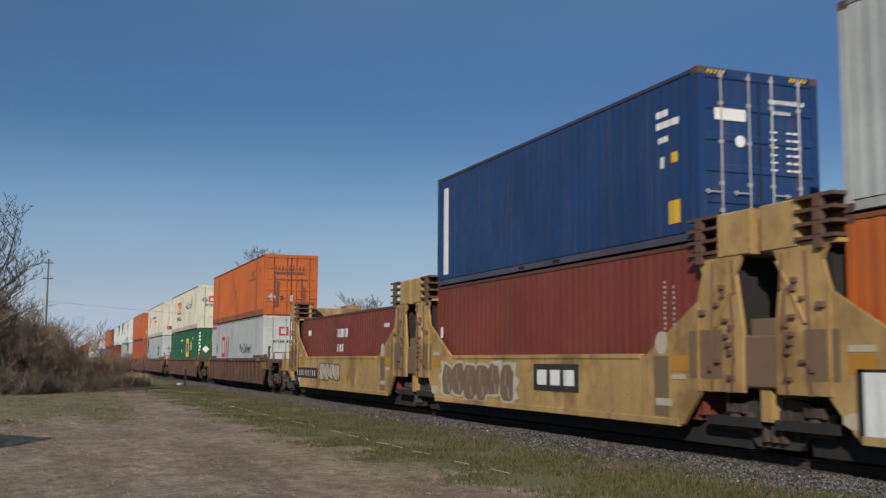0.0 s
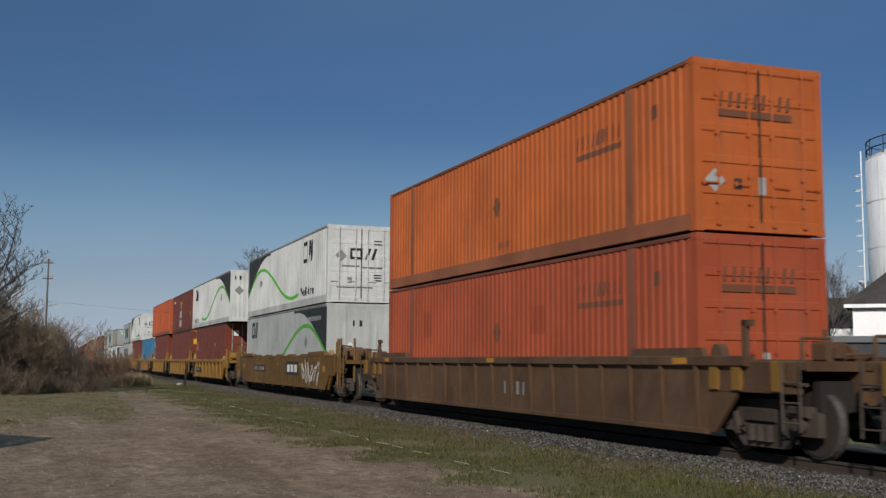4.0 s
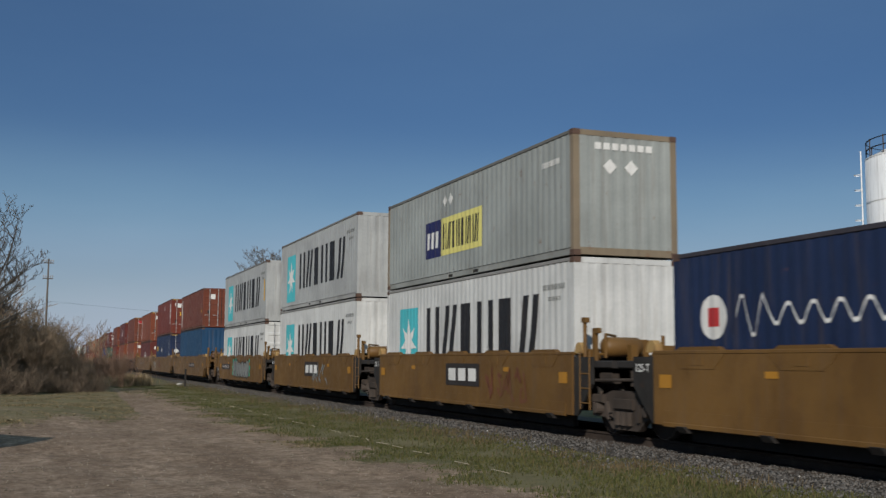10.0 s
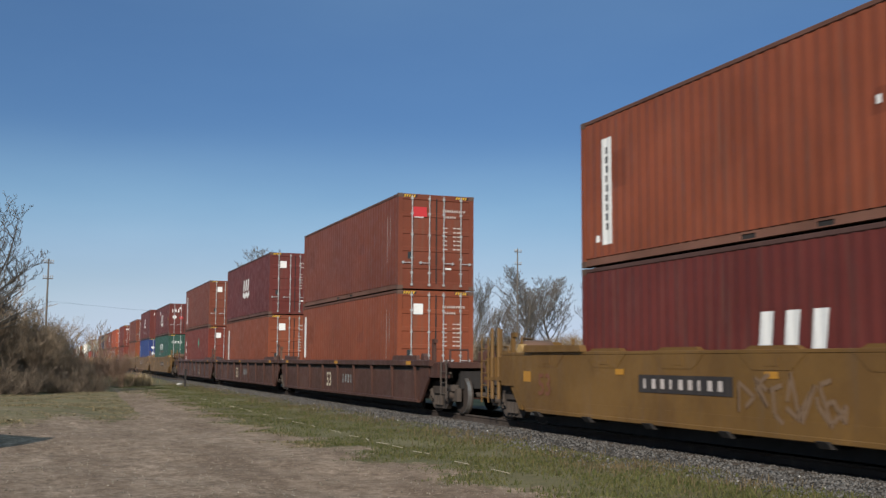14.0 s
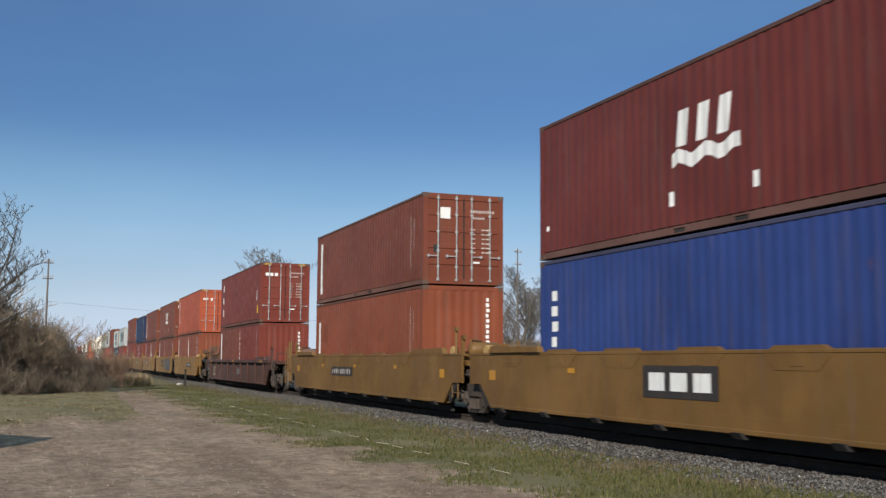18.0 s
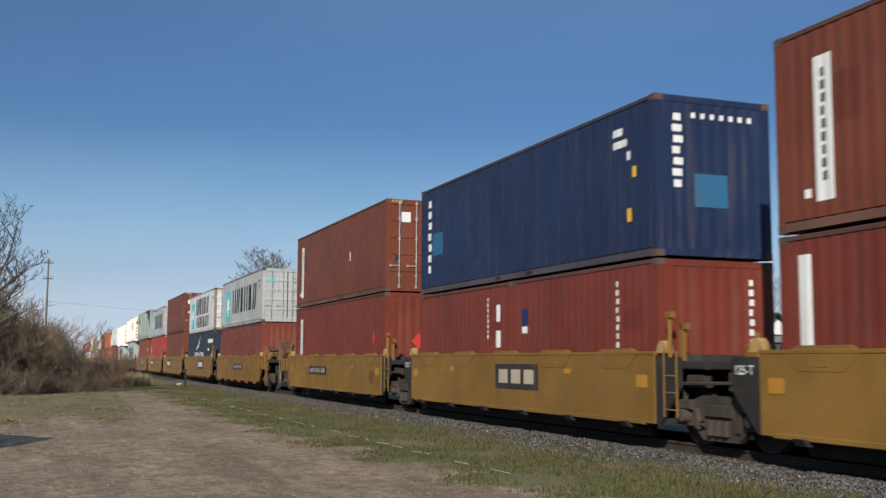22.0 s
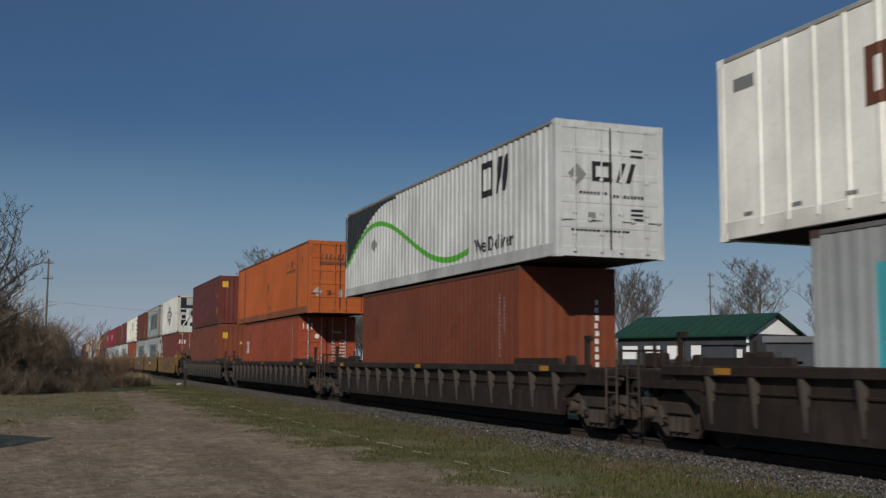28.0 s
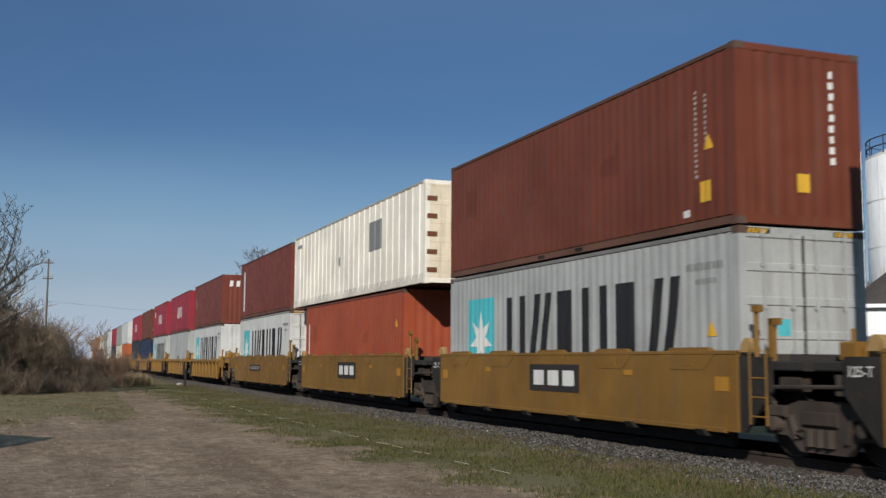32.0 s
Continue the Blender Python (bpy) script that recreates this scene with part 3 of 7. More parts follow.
def door_mesh(H, style):
    """One leaf, 1.08 wide, hinge at x = 0, with recessed fields between ribs."""
    w = (wide_of(style) - 0.26) / 2 - 0.012
    z0, z1 = 0.16, H - 0.11
    deep, n, sec = (0.022 if style in ("iso", "slim") else 0.010 if style in ("dom", "sheet") else 0.006), 5, [(0.06, z0)]
    for i in range(n + 1):
        z = z0 + (z1 - z0) * i / n
        lo, hi = max(z0, z - 0.055), min(z1, z + 0.055)
        if i:
            sec.append((0.004 + deep, lo - 0.02))
        sec += [(0.004, lo), (0.004, hi)]
        if i < n:
            sec.append((0.004 + deep, hi + 0.02))
    sec.append((0.06, z1))
    return Shape().plate(sec, 0.004, w)


def rod_mesh(H):
    sh = Shape().tube((0, -0.03, 0.10), (0, -0.03, H - 0.05), 0.0165, 6)
    for z in (0.14, 0.5, 0.95, H / 2 + 0.2, H - 0.6, H - 0.14):
        sh.box(-0.038, 0.038, -0.035, 0.004, z - 0.028, z + 0.028)
    sh.box(-0.34, 0.02, -0.048, -0.03, 0.79, 0.812).box(-0.30, -0.26, -0.045, 0.0, 0.76, 0.84)
    return sh


def decal_mesh(polys, L, style, z_lift=0.0):
    """Shapes in (from the left end, up) laid on the corrugated wall."""
    line = wall_line(L - 2 * POST, style)
    sh = Shape()
    ds = [POST + d for d, _ in line]
    for poly in polys:
        lo, hi = min(p[0] for p in poly), max(p[0] for p in poly)
        for (d0, q0), (d1, q1) in zip(line, line[1:]):
            e0, e1 = d0 + POST, d1 + POST
            if e1 <= lo or e0 >= hi or e1 - e0 < 1e-4:
                continue
            c = clip_strip(poly, e0, e1)
            if len(c) < 3:
                continue
            vs = []
            for a, b in c:
                t = (a - e0) / (e1 - e0)
                vs.append((-wide_of(style) / 2 + 0.014 + q0 + (q1 - q0) * t - 0.004 - z_lift, L / 2 - a, b))
            sh.add(vs, [tuple(range(len(vs)))])
        for e0, e1 in ((0.0, POST), (L - POST, L)):
            c = clip_strip(poly, e0, e1) if lo < e1 and hi > e0 else []
            if len(c) > 2:
                sh.add([(-wide_of(style) / 2 - 0.002 - z_lift, L / 2 - a, b) for a, b in c], [tuple(range(len(c)))])
    return sh


def end_decal(polys, L, proud, style):
    sh = Shape()
    for poly in polys:
        sh.add([(-wide_of(style) / 2 + a, -L / 2 - proud, b) for a, b in poly], [tuple(range(len(poly)))])
    return sh


CASTING = paint("worn_rusty_casting", (0.085, 0.050, 0.036), 0.8, 0.6, 0.3)


def rail_mesh(hw, L, tall, style):
    """Bottom side rail: a channel set behind the wall, with two pairs of fork pockets on sea containers."""
    if style != "iso":
        return Shape().box(-hw + 0.004, -hw + 0.06, -L / 2 + 0.15, L / 2 - 0.15, 0.02, tall, 0.01)
    x0, x1, e = -hw + 0.034, -hw + 0.09, L / 2 - 0.15
    sh = Shape().box(x0 - 0.026, x1, -e, e, 0.018, 0.034).box(x0, x1, -e, e, 0.118, tall)
    cuts = [-e] + [q for y in (-1.03, 0.67) for q in (y, y + 0.36)] + [e]
    for a, b in zip(cuts[::2], cuts[1::2]):
        sh.box(x0, x1, a, b, 0.034, 0.118)
    return sh


def container(u, base, L, H, colour, style="iso", end="door", marks=(), ends=(), label="", post=None, castings=True, low_one=False):
    """One freight container, floor at base, centred at u along the train. marks: (colour, shapes) on the wall, ends: on the end."""
    feet = {6.058: "twenty-foot", 12.192: "forty-foot", 16.154: "fifty-three-foot"}[L]
    ob = thing("shipping_container", label, "container", "containers on the train")
    mat = PAINT[colour]
    frame_mat = PAINT[post] if post else mat
    k = (L, H, style)
    hw = wide_of(style) / 2
    side = cached(("side_panel", *k), lambda: side_mesh(*k))
    part("side_panel", side, mat, ob)
    part("side_panel", side, mat, ob, at=pose(0, 0, 0, 0, 0, 180))
    part("roof_panel", cached(("roof_panel", L, H, hw), lambda: Shape().box(-hw + 0.06, hw - 0.06, -L / 2 + 0.1, L / 2 - 0.1, H - 0.05, H - 0.012)), mat, ob)
    part("underframe", cached(("underframe", L, hw), lambda: Shape().box(-hw + 0.05, hw - 0.05, -L / 2 + 0.15, L / 2 - 0.15, 0.03, 0.15)), GRIME_AND_SHADE, ob)
    top = cached(("top_rail", L, H, hw), lambda: Shape().box(-hw, -hw + 0.07, -L / 2 + 0.15, L / 2 - 0.15, H - 0.085, H - 0.005, 0.012))
    tall = 0.30 if style in DOMESTIC else 0.155
    low = cached(("bottom_rail", L, style), lambda: rail_mesh(hw, L, tall, style))
    cp = cached(("corner_post", H, style), lambda: Shape().box(-0.072, 0.072, -0.07, 0.07, 0.10, H - 0.10) if style == "iso" else Shape().box(-0.072, 0.072, -0.07, 0.07, 0.10, H - 0.06))
    cc = cached(("corner_casting",), lambda: Shape().box(-0.081, 0.081, -0.089, 0.089, 0, 0.118).box(-0.045, 0.045, -0.094, -0.085, 0.03, 0.09).box(-0.086, -0.078, -0.04, 0.04, 0.03, 0.09))
    for s in (0, 180):
        part("top_rail", top, mat if style == "reefer" else TOP_PAINT[colour], ob, at=pose(0, 0, 0, 0, 0, s))
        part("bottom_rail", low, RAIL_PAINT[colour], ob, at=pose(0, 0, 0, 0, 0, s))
    fr = cached(("end_frame", H, hw), lambda: portal(hw, H))
    for sx in (-1, 1):
        for sy in (-1, 1):
            at = pose(sx * (hw - 0.074), sy * (L / 2 - 0.075), 0, 0, 0, 0)
            part("corner_post", cp, frame_mat, ob, at=at)
            if castings:
                for z in ((H - 0.118,) if low_one else (0.0, H - 0.118)):
                    part("corner_casting", cc, CASTING if style in ("iso", "reefer") else frame_mat, ob, at=pose(sx * (hw - 0.079), sy * (L / 2 - 0.087), z, 0, 0, 0 if sy < 0 else 180))
    part("end_frame", fr, frame_mat, ob, at=pose(0, -L / 2 + 0.066, 0))
    part("end_frame", fr, frame_mat, ob, at=pose(0, L / 2 - 0.066, 0))
    back = cached(("end_panel", H, style), lambda: end_mesh(H, style))
    part("end_panel", back, mat, ob, at=pose(0, L / 2, 0, 0, 0, 180))
    if style in DOMESTIC:
        ip = cached(("support_post", H, style), lambda: Shape().box(-hw + (0.006 if style == "slim" else 0.046), -hw + 0.09, -0.12, 0.12, 0.02, H - 0.01, 0.0))
        for y in (-6.0, 6.0):
            for s in (0, 180):
                part("support_post", ip, RAIL_PAINT[colour] if style == "slim" else mat, ob, at=pose(0, 0, 0, 0, 0, s) @ pose(0, y, 0))
    if end == "door":
        leaf = cached(("door", H, style), lambda: door_mesh(H, style))
        rod = cached(("lock_rod", H), lambda: rod_mesh(H))
        w = (wide_of(style) - 0.26) / 2 - 0.012
        for sgn in (-1, 1):
            d = part("door", leaf, PAINT["stained"] if style == "ply" else mat, ob, at=pose(sgn * (hw - 0.13), -L / 2, 0) @ (pose(0, 0, 0) if sgn < 0 else Matrix.Diagonal((-1, 1, 1, 1))))
            for q in ((0.30, w - 0.22) if style != "ply" else (w - 0.09,)):
                part("lock_rod", rod, RUSTY if style == "ply" else frame_mat if style in ("dom", "slim", "sheet") else STEEL, d, "galvanised lock rod", at=pose(q, 0, 0))
        if castings:
            part("door_seal", cached(("door_seal", H), lambda: Shape().box(-0.016, 0.016, -0.004, 0.05, 0.17, H - 0.12)), RUBBER, ob, "black rubber seal", at=pose(0, -L / 2, 0))
    elif end == "plain":
        part("end_panel", back, mat, ob, at=pose(0, -L / 2, 0))
    else:
        reefer_unit(ob, L, H)
    if H == HC and style == "iso" and end == "door" and castings:
        bars = [rect(a + i * 0.075, H - 0.105, 0.04, 0.075, 0.03) for a in (0.17, 1.84) for i in range(5)]
        tagged(part("hazard_ground", end_decal([rect(0.15, H - 0.112, 0.44, 0.088), rect(1.82, H - 0.112, 0.44, 0.088)], L, -0.002, style).mesh("hazard_ground"), MARK["black"], ob), kind="stuff")
        tagged(part("hazard_stripe", end_decal(bars, L, 0.001, style).mesh("hazard_stripe"), MARK["yellow"], ob), kind="stuff")
    for i, (col, polys) in enumerate(marks):
        if polys:
            tagged(part("marking", decal_mesh(polys, L, style, 0.002 * i).mesh("marking"), MARK[col], ob), kind="stuff" if len(polys) > 1 else "")
    for i, (col, polys) in enumerate(ends):
        if polys:
            tagged(part("end_marking", end_decal(polys, L, (0.001 if end == "door" else -0.006) + 0.002 * i, style).mesh("end_marking"), MARK[col], ob), kind="stuff" if len(polys) > 1 else "")
    MOVING.append((ob, u, base))
    return ob


def reefer_unit(ob, L, H):
    """Refrigerating machine in the end wall: hood, fan, dark bays, white frame."""
    y = -L / 2
    part("machine_panel", Shape().box(-1.08, 1.08, y + 0.03, y + 0.3, 0.15, H - 0.1).mesh("machine_panel"), PAINT["white"], ob)
    part("hood", Shape().box(-1.0, 1.0, y - 0.02, y + 0.1, H - 0.98, H - 0.12, 0.0).mesh("hood"), PAINT["slate"], ob, "dark grey machine hood")
    part("hood_plate", Shape().box(-0.55, 0.55, y - 0.05, y, H - 0.72, H - 0.16).box(-0.35, 0.35, y - 0.06, y, H - 0.62, H - 0.30).mesh("hood_plate"), PAINT["silver"], ob)
    for x in (-0.86, 0.62):
        part("vent_box", Shape().box(x, x + 0.24, y - 0.04, y, H - 0.80, H - 0.2).mesh("vent_box"), GRIME_AND_SHADE, ob)
    part("fan_ring", smooth(Shape().lathe([(-0.03, 0.33), (-0.05, 0.36), (0.02, 0.36)], "y", 20, (0, y, H - 1.38)).mesh("fan_ring")), PAINT["silver"], ob)
    part("fan", smooth(Shape().lathe([(-0.055, 0.20), (-0.02, 0.24)], "y", 16, (0, y, H - 1.38)).mesh("fan")), GRIME_AND_SHADE, ob)
    for x0, x1, z0, z1 in ((-0.98, -0.55, H - 1.3, H - 1.08), (0.5, 0.95, H - 1.5, H - 1.1), (-0.95, -0.45, 0.55, 1.0), (-0.25, 0.25, 0.5, 0.8), (0.45, 0.9, 0.5, 1.0), (-0.9, -0.6, 1.1, 1.4)):
        part("machine_bay", Shape().box(x0, x1, y + 0.0, y + 0.05, z0, z1).mesh("machine_bay"), GRIME_AND_SHADE, ob)
    part("brace", Shape().plate([(y - 0.02, 0.3), (y + 0.02, 0.3), (y + 0.02, 0.42), (y - 0.02, 0.42)], -0.9, 0.9).mesh("brace"), PAINT["white"], ob)
    for sg in (-1, 1):
        part("brace", Shape().tube((sg * 0.85, y - 0.02, 0.45), (sg * 0.3, y - 0.02, H - 1.6), 0.05, 6).mesh("brace"), PAINT["white"], ob)


# marks that recur ---------------------------------------------------------
F40, F53, F20 = 12.192, 16.154, 6.058


def star_line(H, second=False):
    """Pale blue square with a white star, and a row of heavy black characters."""
    m = [("cyan", [rect(1.2, H * 0.11, 1.6, H * 0.68)]), ("grey", id_marks(F40, H)),
         ("black", wordmark(3.5, H * 0.27 if not second else H * 0.45, 7.2 if not second else 6.0, H * 0.50 if not second else 1.1, 6, 0.24))]
    m.append(("white", star(2.0, H * 0.45, 0.70)))
    if second:
        m[2][1].extend(wordmark(3.8, H * 0.12, 5.9, 0.72, 7, 0.18))
    return m


def three_letters(a, b, h, wave=True):
    """A white block mark over a white wave."""
    out = wordmark(a, b - 0.06, 1.75, h * 0.82, 3, 0.2, 0.06)
    if wave:
        pts = [(a - 0.1 + 0.19 * i, b - 0.28 + 0.07 * math.sin(i * 1.5)) for i in range(11)]
        out += band(pts, 0.24)
    return [("white", out)]


def strip_name(H, a=0.82):
    """A tall white strip with dark characters at the far end of the wall."""
    return [("white", [rect(a, 0.38, 0.36, H - 0.85)]), ("white", [rect(a - 0.24, 0.45, 0.13, 0.13)])]


def strip_dark(H, a=0.82):
    return [("ash", column(a + 0.12, H - 0.62, 0.10, H - 1.25, 9, 0.30))]


def near_column(H, col="chalk", n=17, a=None, L=F40):
    a = L - 1.15 if a is None else a
    return [(col, column(a, H - 0.55, 0.085, 1.5, n, 0.45) + column(a + 0.28, H - 0.65, 0.075, 0.9, 10, 0.45))]


def caution(L, b=0.75):
    return [("yellow", [[(L - 0.9, b), (L - 0.62, b), (L - 0.76, b + 0.26)]])]


def door_marks(H, sticker=True):
    """Numbers and plates on the right-hand leaf, as bars."""
    out = [rect(1.42 + i * 0.075, H - 0.52, 0.042, 0.075) for i in range(10)] + [rect(1.5 + i * 0.075, H - 0.70, 0.04, 0.065) for i in range(5)]
    for j in range(6):
        out += [rect(1.42, H - 1.02 - j * 0.13, 0.15, 0.028), rect(1.76, H - 1.02 - j * 0.13, 0.09, 0.035), rect(1.88, H - 1.02 - j * 0.13, 0.12 + 0.03 * (j % 2), 0.035)]
    m = [("chalk", out), ("white", [rect(1.5, 0.62, 0.2, 0.05)])]
    if sticker:
        m += [("white", [rect(0.50, H - 0.72, 0.30, 0.32)]), ("dark", [rect(0.30, 0.92, 0.16, 0.2)])]
    return m


def wave_side(mirror=False, lime="lime", slogan=True):
    """Dark swept corner, green ribbon, black mark and the slogan, on a fifty-three-foot wall."""
    H = HC
    top = [(i * 0.5, H * 0.30 + 1.75 * math.sin(min(1.0, i / 9.0) * 1.45)) for i in range(12)]
    dark = []
    for (a, b), (c, d) in zip(top, top[1:]):
        dark.append([(a, b + 0.1), (c, d + 0.1), (c, H - 0.1), (a, H - 0.1)])
    rib = [(0.15 + i * 0.4, 1.05 + (2.15 - 1.05) * math.sin(min(1, i / 8) * math.pi / 2) if i <= 8 else 0.45 + 1.7 * (0.5 + 0.5 * math.cos((i - 8) / 17 * math.pi))) for i in range(29)]
    m = {"dark": dark, "lime": band(rib, 0.15)}
    black = wordmark(12.1, 1.75, 1.75, 0.85, 2, 0.16)
    slog = words("We Deliver", 11.7, 0.45, 0.34)
    spot = [diamond(3.3, 1.5, 0.28)]
    if mirror:
        L = F53
        flip = lambda ps: [[(L - a, b) for a, b in p][::-1] for p in ps]
        m = {k: flip(v) for k, v in m.items()}
        spot = flip(spot)
        black = wordmark(1.35, 1.85, 1.5, 0.75, 2, 0.16)
        slog = words("We Deliver", 1.1, 0.35, 0.32)
    out = [("dark", m["dark"]), (lime, m["lime"]), ("black", black), ("grey", spot)]
    if slogan:
        out.append(("dark", slog))
    return out


def wave_ends():
    return [("black", wordmark(0.85, 1.62, 1.15, 0.42, 2, 0.09)), ("grey", [diamond(0.5, 1.75, 0.22), rect(0.75, 0.75, 0.18, 0.2)]),
            ("dark", [rect(0.55 + 0.085 * i, 1.34, 0.055, 0.05) for i in range(8)] + [rect(1.35 + 0.085 * i, 1.28, 0.055, 0.07) for i in range(9)] + [rect(0.35 + 0.1 * i, 0.55, 0.08, 0.04) for i in range(14)] + [rect(1.78, H_, 0.3, 0.045) for H_ in (0.82, 0.92, 1.02, 2.18, 2.30)])]


def hauler_side():
    """Dark slanted wordmark with an underline on an orange wall."""
    return [("sepia", wordmark(12.05, 2.02, 1.75, 0.27, 9, 0.05, 0.15) + [rect(12.0, 1.82, 1.8, 0.11)] + [diamond(8.05, 1.45, 0.24)] + wordmark(8.1, 0.45, 0.9, 0.15, 6, 0.03) + [rect(14.8, 2.1, 0.22, 0.24)]), ("white", [rect(0.9 + i * 0.95, 0.10, 0.36, 0.07) for i in range(16)])]


def hauler_ends(soot=False):
    dirt = [("sepia", [rect(0.44, 0.35, 0.10, 1.5, 0.02), rect(0.56, 0.4, 0.14, 1.2, 0.03), rect(1.76, 0.4, 0.09, 1.35), rect(1.88, 0.35, 0.12, 1.0, -0.02), rect(0.5, 1.66, 1.6, 0.06)])] if soot else []
    return dirt + [("sepia", wordmark(0.5, 2.12, 1.5, 0.24, 9, 0.045, 0.12) + [rect(0.45, 1.94, 1.5, 0.12)]), ("silver", [diamond(0.38, 0.85, 0.2), rect(1.25, 0.65, 0.14, 0.3)]), ("dark", [rect(0.75, 0.72, 0.16, 0.18)])]


def two_twenties(u, base, c1, c2, m1=(), m2=(), ends=(), end="plain"):
    """A pair of twenty-foot boxes end to end in one well. c1 is the farther."""
    container(u + 3.07, base, F20, STD, c1, "iso", "plain", m1, (), NAMES[c1] + " steel twenty-foot container in a well car")
    container(u - 3.07, base, F20, STD, c2, "iso", end, m2, ends, NAMES[c2] + " steel twenty-foot container in a well car")


NAMES = dict(brick="brick-red", brown="brown-red", rust="rusty orange-brown", red="faded red", maroon="dark maroon", oxblood="dark oxblood", wine="deep wine-red", orange="bright orange", redorange="red-orange", navy="navy blue",
             blue="deep blue", ocean="ocean blue", royal="royal blue", skyblue="light blue", green="bright green", pine="bluish green", white="white", bright="bright white", vermilion="vermilion red-orange", cream="cream", grey="pale grey", sage="greenish grey",
             silver="silver-grey", scarlet="scarlet", crimson="crimson", slate="dark slate-blue", ivory="ivory")
WALLS = dict(iso="corrugated steel", dom="ribbed", slim="finely ribbed", ply="riveted panel", sheet="smooth-walled", reefer="smooth insulated")
SIZE = {F20: "twenty-foot", F40: "forty-foot", F53: "fifty-three-foot"}


def box(u, base, L, H, colour, style="iso", end="door", marks=(), ends=(), extra="", post=None, on="upper", castings=True):
    where = "on another" if on == "upper" else "in a well car"
    lab = " ".join(x for x in (NAMES[colour], WALLS[style], SIZE[L], "container", extra, where) if x)
    return container(u, base, L, H, colour, style, end, marks, ends, lab, post, castings, on != "upper")


def pair(u, base, lower, upper):
    """Lower and upper container of one well. Each: (length, height, colour, style, end, marks, ends, words, post colour)."""
    z = base
    for spec, on in ((lower, "lower"), (upper, "upper")):
        if spec:
            spec = list(spec) + [None] * (9 - len(spec))
            L, H, col, st, end, mk, en, ex, po = spec
            box(u, z, L, H, col, st or "iso", end or "door", mk or (), en or (), ex or "", po, on)
            z += H + 0.03


# ---------------------------------------------------------------- well cars
FLOOR = 0.87


def bogie(car, y):
    """A three-piece truck with four wheels, under y of the car."""
    b = part("truck_bolster", cached(("truck_bolster",), lambda: Shape().box(-1.0, 1.0, -0.2, 0.2, 0.42, 0.66, 0.03)), IRON, car, "oily cast-iron truck", at=pose(0, y, RAIL - 0.01))
    fr = cached(("side_frame",), side_frame)
    wh = cached(("wheel",), lambda: Shape().lathe([(-0.07, 0.10), (-0.06, 0.42), (-0.055, 0.478), (0.04, 0.483), (0.045, 0.508), (0.075, 0.508), (0.08, 0.40), (0.02, 0.36), (0.02, 0.14), (0.09, 0.12), (0.09, 0.05)], "x", 24))
    rim = cached(("wheel_tread",), lambda: Shape().lathe([(-0.0605, 0.470), (-0.057, 0.4805), (0.038, 0.4855), (0.038, 0.42)], "x", 24, caps=False))
    smooth(wh)
    ax = cached(("axle",), lambda: Shape().tube((-1.02, 0, 0), (1.02, 0, 0), 0.075, 10))
    for s in (0, 180):
        part("side_frame", fr, IRON, b, at=pose(0, 0, 0, 0, 0, s))
        for dy in (-0.89, 0.89):
            w = part("wheel", wh, WHEEL, b, at=pose(0, 0, 0, 0, 0, s) @ pose(-0.79, dy, 0.497))
            part("wheel_tread", rim, TREAD, b, "bright worn tread", at=pose(0, 0, 0, 0, 0, s) @ pose(-0.79, dy, 0.497))
    for dy in (-0.89, 0.89):
        part("axle", ax, IRON, b, at=pose(0, dy, 0.497))
    return b


def side_frame():
    sh = Shape()
    out = [(-1.22, 0.66), (-1.22, 0.34), (-0.72, 0.34), (-0.46, 0.13), (0.46, 0.13), (0.72, 0.34), (1.22, 0.34), (1.22, 0.66), (0.82, 0.74), (0.46, 0.84), (-0.46, 0.84), (-0.82, 0.74)]
    sh.plate(out, -1.10, -0.98)
    for i in range(3):
        sh.tube((-1.13, -0.2 + i * 0.2, 0.22), (-1.13, -0.2 + i * 0.2, 0.46), 0.075, 8)
    sh.box(-1.16, -1.10, -0.34, 0.34, 0.50, 0.70, 0.02)
    for s in (-1, 1):
        sh.box(-1.2, -1.02, s * 0.89 - 0.2, s * 0.89 + 0.2, 0.60, 0.76, 0.02).tube((-1.12, s * 0.5, 0.30), (-1.12, s * 0.62, 0.62), 0.05, 6)
        sh.box(-0.95, -0.72, s * 0.36 - 0.06, s * 0.36 + 0.06, 0.3, 0.62)
    sh.tube((-0.9, -0.9, 0.72), (-0.9, 0.9, 0.78), 0.03, 6)
    for s in (-1, 1):
        sh.lathe([(-0.09, 0.06), (-0.08, 0.10), (0.08, 0.115)], "x", 12, (-1.16, s * 0.89, 0.497))
    return sh


def rigging():
    """Rods, hangers and pipes hung round a truck."""
    sh = Shape()
    rng = random.Random(4)
    for i in range(14):
        y = rng.uniform(-1.1, 1.1)
        z = RAIL + rng.uniform(0.35, 1.0)
        x = rng.choice((-1, 1)) * rng.uniform(0.9, 1.24)
        sh.tube((x, y, z), (x + rng.uniform(-0.2, 0.2), y + rng.uniform(-0.5, 0.5), z + rng.uniform(-0.25, 0.25)), rng.uniform(0.018, 0.04), 6)
    for sx in (-1, 1):
        sh.box(min(sx * 1.05, sx * 1.24), max(sx * 1.05, sx * 1.24), -0.75, -0.45, 1.22, 1.5).box(min(sx * 1.0, sx * 1.2), max(sx * 1.0, sx * 1.2), 0.3, 0.75, 1.25, 1.46, 0.03)
        sh.tube((sx * 1.26, -1.2, 1.35), (sx * 1.26, 1.2, 1.30), 0.03, 6)
    return sh


